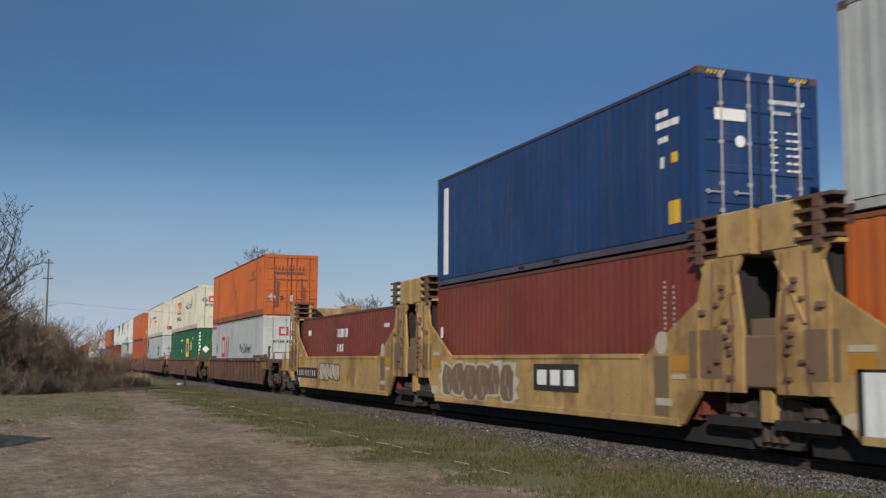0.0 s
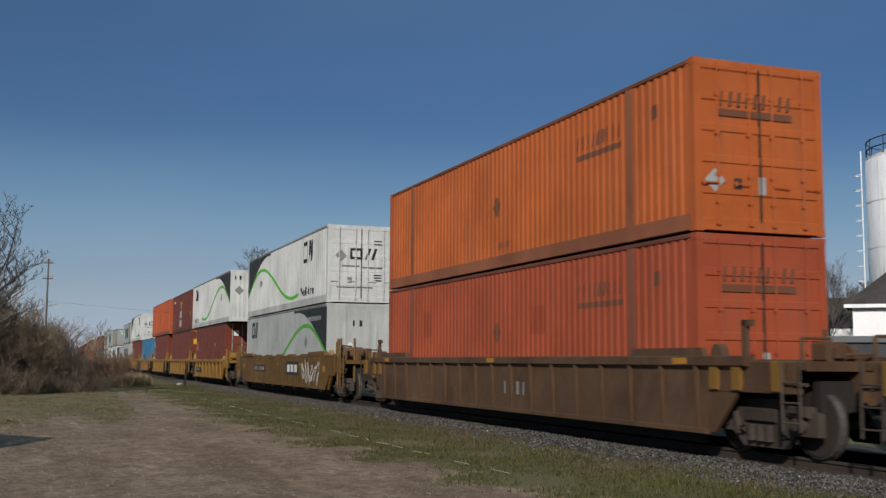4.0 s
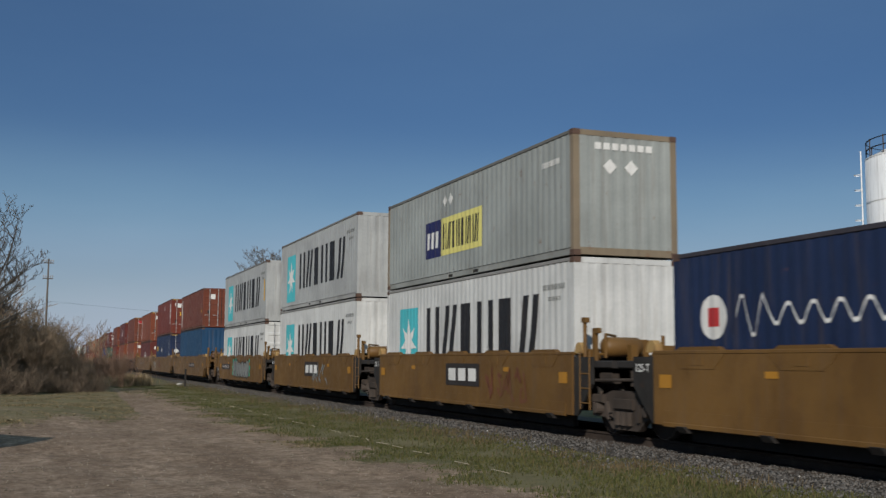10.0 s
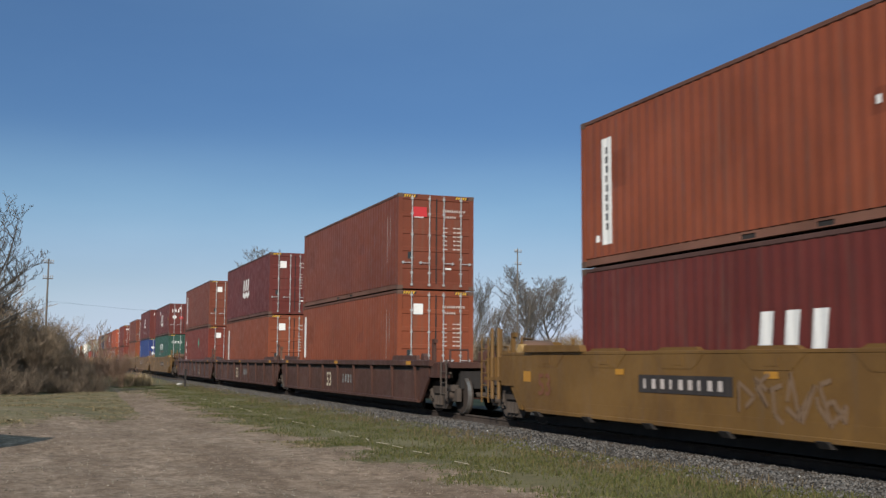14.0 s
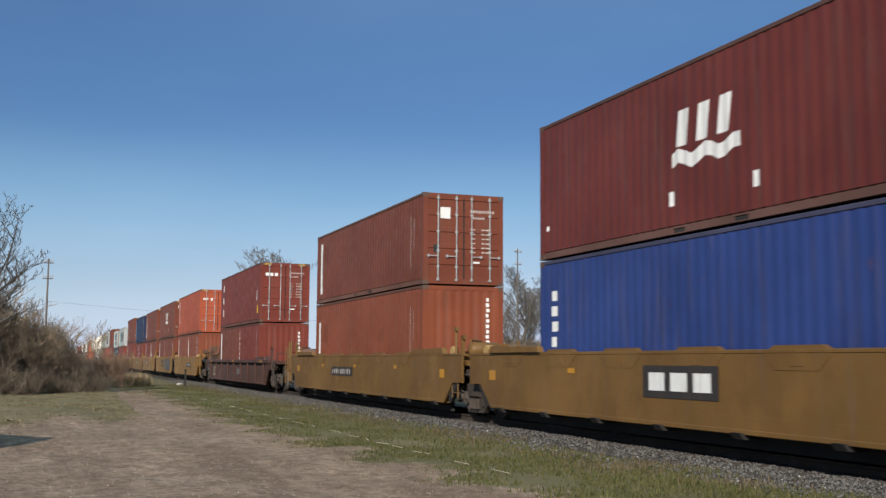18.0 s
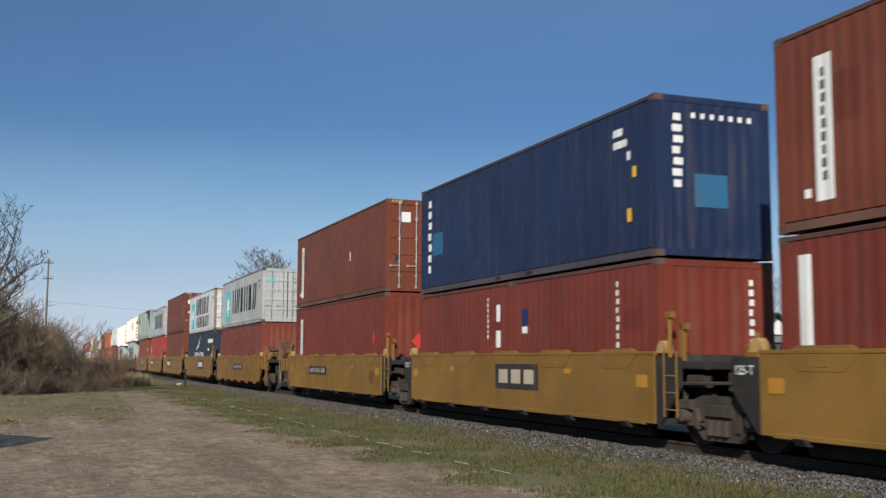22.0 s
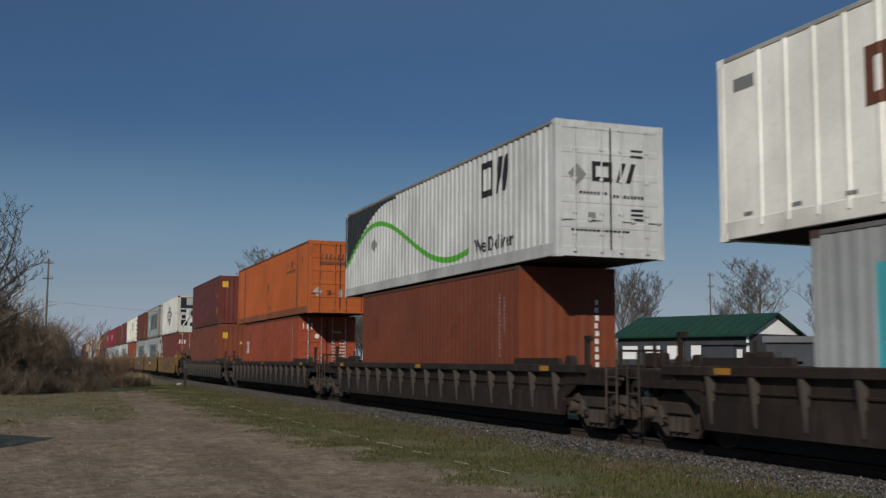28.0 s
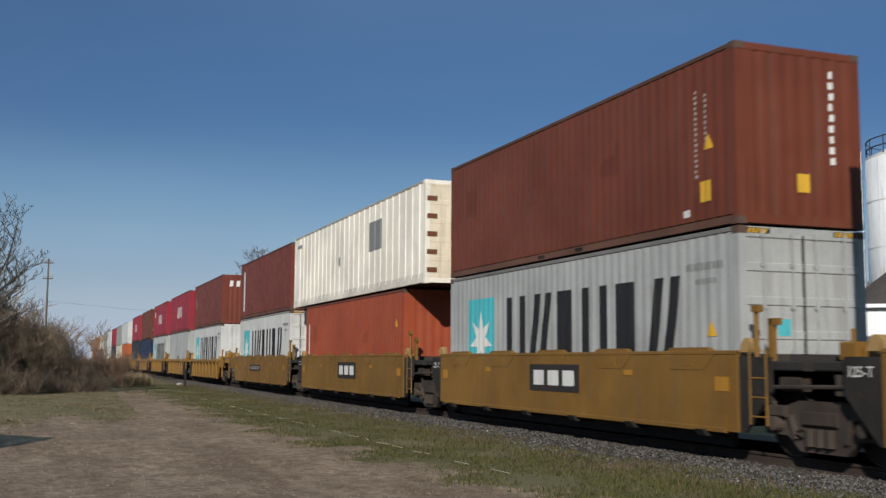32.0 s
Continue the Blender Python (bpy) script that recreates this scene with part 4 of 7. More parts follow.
def tie_downs():
    """Latches, hooks and bent rods down a bulkhead's leg."""
    sh = Shape()
    rng = random.Random(6)
    for i in range(12):
        y, z = rng.uniform(-0.5, 0.5), 1.4 + i * 0.125
        sh.box(-1.46, -1.39, y - rng.uniform(0.03, 0.10), y + 0.05, z, z + rng.uniform(0.03, 0.09))
    for y in (-0.2, 0.35):
        for a, b in zip((1.2, 1.7, 2.2, 2.7), (1.7, 2.2, 2.7, 3.2)):
            sh.tube((-1.43, y + rng.uniform(-0.06, 0.06), a), (-1.43, y + rng.uniform(-0.06, 0.06), b), 0.02, 5)
    return sh


def ladder(car, x, y, mat, tall=1.0, base=0.3):
    sh = Shape()
    base += 0.5
    for dy in (-0.19, 0.19):
        sh.tube((x, y + dy, base), (x, y + dy, base + tall), 0.020, 6)
    for i in range(int(tall / 0.28)):
        sh.tube((x, y - 0.19, base + 0.12 + i * 0.28), (x, y + 0.19, base + 0.12 + i * 0.28), 0.015, 6)
    part("ladder", sh.mesh("ladder"), mat, car)


def end_deck(car, y0, y1, mat, z, key):
    """Platform over the truck, with its end plate, posts and brake gear."""
    s = 1 if y1 > y0 else -1
    a, b = min(y0, y1), max(y0, y1)
    part("end_platform", cached(("end_platform", key, s), lambda: Shape().box(-1.30, 1.30, a, b, z - 0.14, z, 0.02).box(-0.35, 0.35, a, b, z - 0.62, z - 0.14)), mat, car)


def brake_gear(car, y, mat, z, big=True, tank=None):
    """Air tank, valve and pipes on the end platform."""
    if big:
        part("air_reservoir", smooth(cached(("air_reservoir",), lambda: Shape().lathe([(-0.42, 0.02), (-0.40, 0.14), (-0.34, 0.19), (0.34, 0.19), (0.40, 0.14), (0.42, 0.02)], "x", 16))), tank or mat, car, at=pose(-0.65, y, z + 0.26))
        part("supply_tank", smooth(cached(("supply_tank",), lambda: Shape().lathe([(-0.30, 0.02), (-0.28, 0.10), (-0.23, 0.14), (0.23, 0.14), (0.28, 0.10), (0.30, 0.02)], "x", 14))), tank or mat, car, at=pose(-0.35, y + 0.42, z + 0.20))
        pipes = cached(("pipework",), lambda: Shape().tube((-1.2, 0, 0.12), (-0.2, 0, 0.12), 0.028, 6).tube((-0.2, 0, 0.12), (-0.2, 0.5, 0.34), 0.028, 6).tube((-1.05, -0.1, 0.05), (-1.05, -0.1, 0.50), 0.03, 6).tube((-1.05, -0.1, 0.50), (-0.6, 0.3, 0.48), 0.026, 6).box(-1.25, -1.0, 0.2, 0.5, 0, 0.22, 0.02).box(-0.1, 0.15, 0.3, 0.5, 0, 0.42, 0.02).box(-0.7, -0.55, -0.45, -0.3, 0, 0.3))
        tagged(part("pipework", pipes, mat, car, at=pose(0, y, z)), kind="stuff")
    part("brake_valve", cached(("brake_valve",), lambda: Shape().box(-0.22, 0.18, -0.16, 0.16, 0, 0.30, 0.03).box(-0.1, 0.1, -0.24, -0.1, 0.05, 0.2).tube((0.2, 0, 0.1), (0.9, 0, 0.12), 0.03, 6).tube((0, 0.1, 0.3), (0, 0.1, 0.5), 0.04, 6)), mat, car, at=pose(0.35, y, z))
    part("stanchion", cached(("stanchion",), lambda: Shape().box(-0.04, 0.04, -0.05, 0.05, 0, 0.62).box(-0.04, 0.04, -0.18, 0.05, 0.52, 0.62)), mat, car, at=pose(-1.22, y, z))


def brake_stand():
    """Upright frame with gear housing, rods and brackets."""
    sh = Shape()
    for x in (-0.30, 0.30):
        sh.box(x - 0.04, x + 0.04, -0.04, 0.04, 0, 0.86)
    sh.box(-0.34, 0.34, -0.03, 0.03, 0.80, 0.88).box(-0.34, 0.34, -0.03, 0.03, 0.34, 0.40).box(-0.15, 0.15, -0.13, 0.06, 0.46, 0.78, 0.03)
    sh.tube((-0.30, 0.02, 0.36), (-0.75, 0.25, 0.02), 0.028, 6).tube((0.30, 0.02, 0.80), (0.72, 0.3, 0.05), 0.028, 6).tube((-0.55, 0.3, 0.0), (-0.55, 0.3, 0.5), 0.05, 8)
    sh.box(-0.72, -0.40, 0.18, 0.42, 0.42, 0.62, 0.03).tube((0, 0, 0.46), (0.02, 0.05, -0.3), 0.022, 6)
    return sh


def brake_wheel():
    """Rim, hub and five spokes."""
    sh = Shape().lathe([(-0.02, 0.24), (-0.025, 0.28), (0.02, 0.28), (0.02, 0.24), (-0.02, 0.24)], "y", 20, caps=False).lathe([(-0.03, 0.05), (0.05, 0.05)], "y", 10)
    for i in range(5):
        t = 6.2832 * i / 5
        sh.tube((0, 0, 0), (0.26 * math.cos(t), 0, 0.26 * math.sin(t)), 0.016, 5)
    return sh


def guide(car, y, mat, z):
    """Rounded guide horn at a corner of the well."""
    me = cached(("guide_horn",), lambda: Shape().plate([(-0.17, 0), (0.17, 0), (0.12, 0.14), (0.05, 0.21), (-0.05, 0.21), (-0.12, 0.14)], -0.07, 0.07))
    for x in (-1.27, 1.27):
        part("guide_horn", me, PAINT["tan"] if mat in (PAINT["ochre"], PAINT["gold"], PAINT["yellow"]) else mat, car, at=pose(x, y, z))


def coupler(car, y, s):
    part("coupler", cached(("coupler",), lambda: Shape().box(-0.12, 0.12, -0.5, 0.55, 0.72, 0.96, 0.03).box(-0.2, 0.2, 0.35, 0.75, 0.68, 1.0, 0.05)), IRON, car, at=pose(0, y, RAIL) @ pose(0, 0, 0, 0, 0, 0 if s > 0 else 180))
    part("air_hose", cached(("air_hose",), lambda: Shape().tube((0.4, 0, 0.8), (0.42, 0.3, 0.45), 0.03, 6).tube((0.42, 0.3, 0.45), (0.3, 0.62, 0.5), 0.03, 6)), RUBBER, car, at=pose(0, y, RAIL) @ pose(0, 0, 0, 0, 0, 0 if s > 0 else 180))


def car_marks(car, polys, col, x, name="marking"):
    """Painted shapes on the near side of a car; polys in (y from the middle, seen to the left as +, z)."""
    if not polys:
        return
    sh = Shape()
    for p in polys:
        sh.add([(x, -a, b) for a, b in p], [tuple(range(len(p)))])
    tagged(part(name, sh.mesh(name), MARK[col], car), kind="stuff" if len(polys) > 1 else "")


def plate_mark(car, x, a, b, w, h, n, col="white"):
    """Black plate with white characters as bars."""
    car_marks(car, [rect(a, b, w, h)], "plate", x - 0.003, "number_plate")
    figures = [rect(a + w * (0.09 + 0.30 * i), b + h * 0.22, w * 0.22, h * 0.56) for i in range(3)] if n == 3 else wordmark(a + 0.06 * w, b + h * 0.23, w * 0.9, h * 0.54, n)
    car_marks(car, figures, col if n == 3 else "chalk", x - 0.006, "lettering")


STYLE = dict(
    # top, bottom, half width, paint, end paint
    smooth=(1.85, 0.62, 1.40, "ochre"), notch=(1.85, 0.64, 1.40, "gold"), gold=(1.84, 0.62, 1.40, "gold"), ribbed=(1.69, 0.60, 1.42, "yellow"),
    umber=(1.76, 0.58, 1.42, "umber"), plum=(1.68, 0.56, 1.42, "plum"), soot=(1.60, 0.60, 1.42, "soot"), twin=(1.78, 0.66, 1.40, "tan"))


def well_car(u, style, well, near="free", far="free", gap=1.5, marks=None, label="", dark_ends=False):
    """One well unit. well: length of its side; near and far end: free, with a truck of its own, or joint, on a shared one."""
    single = near == far == "free" or well > 14
    zt, zb, hx, col = STYLE[style]
    mat = PAINT[col]
    emat = CHARCOAL if dark_ends else mat
    car = thing("well_car", label, "rail car", "well cars of the train")
    hl = well / 2
    key = (style, well, single)
    lip = 0.16
    if style in ("smooth", "gold", "notch"):
        def make():
            prof = [(hl, zb), (hl, zt - 0.02), (-hl, zt - 0.02), (-hl, zb)]
            if single:
                prof = [(hl - 0.25, zb), (hl + 0.35, zb + 0.5), (hl + 1.0, zb + 0.5), (hl + 1.0, zt - 0.02), (-hl - 1.0, zt - 0.02), (-hl - 1.0, zb + 0.5), (-hl - 0.35, zb + 0.5), (-hl + 0.25, zb)]
            sh = Shape().plate(prof, -hx, -hx + 0.05)
            e = hl + (1.0 if single else 0)
            sh.box(-hx - 0.012, -hx + 0.14, -e, e, zt - 0.06, zt, 0.008)
            sh.box(-hx - 0.02, -hx + 0.2, -hl + 0.3, hl - 0.3, zb - 0.03, zb + 0.05, 0.01)
            sh.box(-hx - 0.009, -hx + 0.01, -hl + 0.27, hl - 0.27, zb + 0.05, zb + 0.24)
            k = 5 if well < 14 else 7
            for i in range(k):
                y = -hl + 1.3 + (well - 2.6) * i / (k - 1)
                sh.plate([(y - 0.75, zt - 0.06), (y + 0.75, zt - 0.06), (y + 0.45, zt - 0.30), (y - 0.45, zt - 0.30)], -hx - 0.009, -hx + 0.01)
                sh.box(-hx - 0.016, -hx, y - 0.16, y + 0.16, zt - 0.24, zt - 0.11)
            return sh
        me = cached(("side_sill", *key), make)
        for s in (0, 180):
            part("side_sill", me, mat, car, at=pose(0, 0, 0, 0, 0, s))
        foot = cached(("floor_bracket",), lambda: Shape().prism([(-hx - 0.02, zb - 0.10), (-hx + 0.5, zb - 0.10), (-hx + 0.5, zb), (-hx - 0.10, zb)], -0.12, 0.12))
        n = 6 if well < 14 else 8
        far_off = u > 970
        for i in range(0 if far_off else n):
            part("floor_bracket", foot, GRIME_AND_SHADE if style != "notch" else mat, car, at=pose(0, -hl + 0.9 + (well - 1.8) * i / (n - 1), 0))
        for i in range(0 if far_off else 5 if well < 14 else 7):
            y = -hl + 1.3 + (well - 2.6) * i / (4 if well < 14 else 6)
            part("edge_pad", cached(("edge_pad",), lambda: Shape().plate([(-0.62, 0), (0.62, 0), (0.5, 0.055), (-0.5, 0.055)], -0.05, 0.05)), mat, car, at=pose(-hx + 0.06, y, zt))
        if single:
            wedge = cached(("well_hood", style), lambda: Shape().plate([(-1.3, 0), (1.3, 0), (1.25, 0.12), (-1.2, 0.15)], -0.04, 0.10))
            part("well_hood", wedge, mat, car, at=pose(-hx + 0.02, -hl + 1.6, zt))
            part("well_hood", wedge, mat, car, at=pose(-hx + 0.02, hl - 1.6, zt) @ pose(0, 0, 0, 0, 0, 180))
    elif style == "twin":
        def make():
            sh = Shape()
            e = hl - 0.30
            lower = [(hl - 1.9, zb), (hl - 1.35, zb + 0.55), (e, zb + 0.55), (e, zt), (-e, zt), (-e, zb + 0.55), (-hl + 1.35, zb + 0.55), (-hl + 1.9, zb)]
            sh.plate(lower, -hx, -hx + 0.06)
            for sg in (1, -1):
                sh.plate([(sg * e, zt), (sg * (e + 0.02), 2.1), (sg * (e - 0.14), 3.0), (sg * (e + 0.02), 3.26), (sg * (hl - 1.42), 3.26), (sg * (hl - 1.30), 3.05), (sg * (hl - 1.45), 2.62), (sg * (hl - 3.0), zt)], -hx, -hx + 0.06)
                sh.box(-hx - 0.03, -hx + 0.02, sg * (hl - 1.42) - 0.03, sg * (hl - 1.42) + 0.03, zb + 0.55, 2.6)
                sh.plate([(sg * (e - 0.05), 3.1), (sg * (e - 0.10), 3.1), (sg * (hl - 0.98), 2.2), (sg * (hl - 0.92), 2.2)], -hx - 0.03, -hx + 0.02)
            sh.box(-hx - 0.05, -hx + 0.1, -hl + 2.0, hl - 2.0, zb - 0.04, zb + 0.08, 0.01).box(-hx - 0.02, -hx + 0.1, -hl + 3.2, hl - 3.2, zt - 0.07, zt + 0.02, 0.01)
            return sh
        me = cached(("side_sill", *key), make)
        for s in (0, 180):
            part("side_sill", me, mat, car, at=pose(0, 0, 0, 0, 0, s))
        tower = cached(("bulkhead_tower",), lambda: Shape().box(-1.42, -0.72, -0.02, 0.78, 3.26, 3.94, 0.02).box(-0.72, 1.42, -0.02, 0.2, 3.4, 3.8).box(0.72, 1.42, -0.02, 0.78, 3.26, 3.94, 0.02).box(-1.38, -0.8, -0.78, -0.02, 3.26, 3.32).box(-1.0, -0.9, -0.78, -0.02, 3.3, 3.94))
        web = cached(("bulkhead_web",), lambda: Shape().box(-1.3, 1.3, -0.05, 0.05, 1.2, 3.35).box(-1.25, -0.7, -0.5, 0.3, 1.75, 3.28).box(0.7, 1.25, -0.5, 0.3, 1.75, 3.28))
        slot = cached(("tower_shelf",), lambda: Shape().box(-1.46, -0.74, -0.80, 0.0, -0.025, 0.025).box(-1.47, -1.38, -0.55, -0.40, -0.16, 0.0))
        for sg in (1, -1):
            turn = pose(0, 0, 0) if sg > 0 else Matrix.Diagonal((1, -1, 1, 1))
            part("bulkhead_tower", tower, mat, car, "dented yellow bulkhead top", at=pose(0, sg * (hl - 0.82), 0) @ turn)
            # web coloured black in place of the shade in the gap between towers
            part("bulkhead_web", web, GRIME_AND_SHADE, car, at=pose(0, sg * (hl - 0.85), 0) @ turn)
            part("fender", cached(("fender",), lambda: Shape().box(-1.36, -0.7, -0.35, 0.35, 1.28, 2.06, 0.03).box(-1.34, -0.7, -0.16, 0.1, 2.0, 2.3)), MARK["drab"], car, "rusty plate over the shared truck", at=pose(0, sg * (hl - 0.05), 0))
            part("tie_down", cached(("tie_down",), tie_downs), RUSTY, car, "rusty latches and hooks", at=pose(0, sg * (hl - 0.85), 0) @ turn)
            for z in (3.36, 3.55, 3.74, 3.92):
                part("tower_shelf", slot, RUSTY, car, "rusty shelf bracket", at=pose(0, sg * (hl - 0.82), z) @ turn)
    else:
        ov = 1.0 if single else 0.0

        def make():
            if style == "soot":
                # deep recess under the chord, two pipes in it, boxed sill below
                sh = Shape().plate([(hl, 1.02), (hl, zt - lip), (-hl, zt - lip), (-hl, 1.02)], -hx + 0.11, -hx + 0.15)
                sh.plate([(hl - 0.1, zb), (hl, zb + 0.3), (hl, 1.06), (-hl, 1.06), (-hl, zb + 0.3), (-hl + 0.1, zb)], -hx + 0.05, -hx + 0.15)
                sh.tube((-hx + 0.085, -hl, 1.20), (-hx + 0.085, hl, 1.20), 0.024, 6)
                return sh
            head = zt - lip - (0.13 if style == "plum" else 0)
            prof = [(hl - 0.1, zb), (hl, zb + 0.35), (hl, head), (-hl, head), (-hl, zb + 0.35), (-hl + 0.1, zb)]
            sh = Shape().plate(prof, -hx + 0.06, -hx + 0.10)
            sh.box(-hx + 0.02, -hx + 0.2, -hl + 0.1, hl - 0.1, zb - 0.04, zb + 0.05, 0.01)
            return sh
        me = cached(("side_sill", *key), make)
        top = cached(("top_chord", *key), lambda: Shape().box(-hx - 0.03, -hx + 0.17, -hl - ov, hl + ov, zt - lip, zt, 0.015))
        rib = cached(("side_rib", style), lambda: Shape().prism([(-hx + 0.06, zb + (0.1 if style == "soot" else 0)), (-hx + (0.12 if style == "soot" else 0.06), zt - lip), (-hx - (0.05 if style in ("soot", "ribbed") else 0.02), zt - lip), (-hx + 0.03, zb + (0.1 if style == "soot" else 0))], -0.028, 0.028))
        n = (9 if style == "ribbed" else 12) if well < 14 else (17 if style == "umber" else 16)
        if style == "plum":
            n = 9
        for s in (0, 180):
            part("side_sill", me, mat, car, at=pose(0, 0, 0, 0, 0, s))
            part("top_chord", top, mat, car, at=pose(0, 0, 0, 0, 0, s))
        if style == "plum":
            # dark strip put behind the slots in place of the shade in them
            part("chord_web", cached(("chord_web", *key), lambda: Shape().box(-hx + 0.11, -hx + 0.13, -hl, hl, zt - lip - 0.16, zt - lip)), GRIME_AND_SHADE, car)
        for i in range(n):
            part("side_rib", rib, PALE_RIB if style == "soot" else mat, car, at=pose(0, -hl + 0.3 + (well - 0.6) * i / (n - 1), 0))
        if style == "ribbed":
            # pipes coloured black, standing in for the shadow lines under the chord
            for z in (0.055, 0.125):
                part("train_pipe", cached(("train_pipe", well, z), lambda: Shape().tube((-hx + 0.035, -hl + 0.1, zt - lip - z), (-hx + 0.035, hl - 0.1, zt - lip - z), 0.016, 6)), GRIME_AND_SHADE, car)
            slots = Shape()
            for i in range(8):
                y = -hl + 0.4 + (well - 0.6) * i / 8
                slots.box(-hx + 0.012, -hx + 0.03, y, y + 0.15, zb - 0.03, zb + 0.03)
            tagged(part("drain_slots", cached(("drain_slots", well), lambda: slots), GRIME_AND_SHADE, car), kind="stuff")
        rise = 0.035 if style == "ribbed" else 0.13
        part("edge_plate", cached(("edge_plate", style), lambda: Shape().plate([(-1.1, 0), (1.1, 0), (1.05, rise), (-1.05, rise)], -0.03, 0.06)), mat, car, at=pose(-hx + 0.05, -hl + 1.2, zt))
        part("edge_plate", CACHE[("edge_plate", style)], mat, car, at=pose(-hx + 0.05, hl - 1.2, zt))
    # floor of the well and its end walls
    part("well_floor", cached(("well_floor", well), lambda: Shape().box(-1.3, 1.3, -hl + 0.1, -hl + 1.4, 0.70, 0.84).box(-1.3, 1.3, hl - 1.4, hl - 0.1, 0.70, 0.84).box(-1.3, 1.3, -0.7, 0.7, 0.70, 0.84).box(-0.3, 0.3, -hl + 1.4, hl - 1.4, 0.70, 0.8)), GRIME_AND_SHADE, car)
    # black strip added on the near side only, in place of shade below the car
    part("floor_sill", cached(("floor_sill", well), lambda: Shape().box(-1.05, -0.96, -hl + 0.6, hl - 0.6, 0.36, 0.72)), GRIME_AND_SHADE, car)
    zdeck = min(zt, 1.74) - 0.06
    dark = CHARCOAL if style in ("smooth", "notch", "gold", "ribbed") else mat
    sk = cached(("end_skirt", round(zt, 2), round(zb, 2)), lambda: Shape().plate([(0, zb), (0.12, zb), (0.72, zb + 0.62), (0.72, zt - 0.1), (0, zt - 0.1)], -1.36, -1.30))
    horn = mat
    for sg, kind in ((-1, near), (1, far)):
        free = kind == "free"
        reach = 2.2 if free else max(0.04, gap - 0.12)
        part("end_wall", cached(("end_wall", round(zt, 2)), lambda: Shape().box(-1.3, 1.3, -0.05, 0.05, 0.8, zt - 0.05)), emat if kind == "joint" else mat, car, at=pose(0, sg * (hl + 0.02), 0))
        end_deck(car, sg * hl, sg * (hl + reach), GRIME_AND_SHADE if dark_ends else emat, zdeck, (style, well, reach))
        guide(car, sg * (hl + 0.16), horn, zt - 0.03)
        if free:
            bogie(car, sg * (hl + 0.95))
            coupler(car, sg * (hl + reach + 0.1), sg)
            # dark block added to hide the lit ground seen under the platform
            part("draft_gear", cached(("draft_gear",), lambda: Shape().box(-0.62, 0.62, -0.95, 0.95, 1.02, 1.30, 0.03).box(-0.3, 0.3, -1.05, 1.1, 0.95, 1.4).box(-0.95, 0.95, 0.85, 1.0, 0.95, 1.4).box(-0.95, 0.95, -0.15, 0.15, 1.1, 1.45)), GRIME_AND_SHADE, car, "black block filling the dark under the end platform", at=pose(0, sg * (hl + 1.05), 0) @ Matrix.Diagonal((1, sg, 1, 1)))
            ladder(car, -hx + 0.02, sg * (hl + reach - 0.22), mat if style in ("smooth", "gold", "notch", "ribbed") else IRON, 1.5 if zt > 1.8 else 1.0, 0.2)
            sill = cached(("end_sill", style), lambda: Shape().plate([(0, zt - 0.08), (2.0, zt - 0.12), (2.0, 1.34), (1.75, 1.22), (0.55, 1.22), (0.12, 0.98), (0, 0.98)], -1.345, -1.29).box(-1.37, -1.25, 0.0, 2.05, 1.22, 1.30).box(-1.38, -1.29, 0.7, 0.8, 1.25, zt - 0.1).box(-1.38, -1.29, 1.4, 1.48, 1.25, zt - 0.1))
            for s in (0, 180):
                part("end_sill", sill, mat, car, at=pose(0, 0, 0, 0, 0, s) @ pose(0, sg * (hl if s == 0 else -hl), 0) @ (Matrix.Diagonal((1, sg if s == 0 else -sg, 1, 1))))
            tagged(part("brake_rigging", cached(("brake_rigging",), rigging), IRON, car, "sooty brake rigging", at=pose(0, sg * (hl + 0.95), 0)), kind="stuff")
            brake_gear(car, sg * (hl + 0.75), horn, zdeck, style in ("smooth", "gold", "notch", "ribbed"), RUSTY if style == "smooth" else None)
            part("handrail", cached(("handrail",), lambda: Shape().tube((-1.25, 0, 0), (-1.25, 0, 0.32), 0.03, 6).tube((-1.25, 0, 0.32), (-0.75, 0, 0.32), 0.022, 6).tube((-0.75, 0, 0.32), (-0.75, 0, 0), 0.022, 6)), mat, car, at=pose(0, sg * (hl + reach - 0.15), zdeck))
            if style == "umber":
                for d in (0.05, 0.62, 1.55):
                    part("end_post", cached(("end_post",), lambda: Shape().box(-0.05, 0.02, -0.10, 0.10, 0.0, 0.44, 0.01)), PAINT["gold"], car, "yellow painted end post", at=pose(-1.37, sg * (hl + 0.12 + d), zt - 0.52))
            if style == "smooth" and well > 14:
                post_me = cached(("grab_pole",), lambda: Shape().tube((0, 0, 0), (0, 0, 1.62), 0.045, 8))
                for px, d in ((-1.33, 1.30), (-1.33, 1.66), (-0.95, 2.05)):
                    part("grab_pole", post_me, mat, car, at=pose(px, sg * (hl + d), 0.80))
            if sg < 0 and style in ("gold", "notch"):
                stand = part("brake_stand", cached(("brake_stand",), brake_stand), RUSTY, car, "rusty hand-brake stand", at=pose(-0.35, -(hl + reach - 0.9), zdeck))
                part("brake_wheel", cached(("brake_wheel",), brake_wheel), RUSTY, stand, at=pose(0.0, -0.16, 0.62))
            elif sg > 0 and style == "plum" and near == "free":
                part("brake_wheel", cached(("brake_wheel",), brake_wheel), GRIME_AND_SHADE, car, at=pose(0.3, sg * (hl + reach - 0.5), zdeck + 0.75))
        else:
            if sg < 0:
                bogie(car, -hl - gap)
                if style == "twin":
                    continue
                tagged(part("brake_rigging", cached(("brake_rigging",), rigging), IRON, car, "sooty brake rigging", at=pose(0, -hl - gap, 0)), kind="stuff")
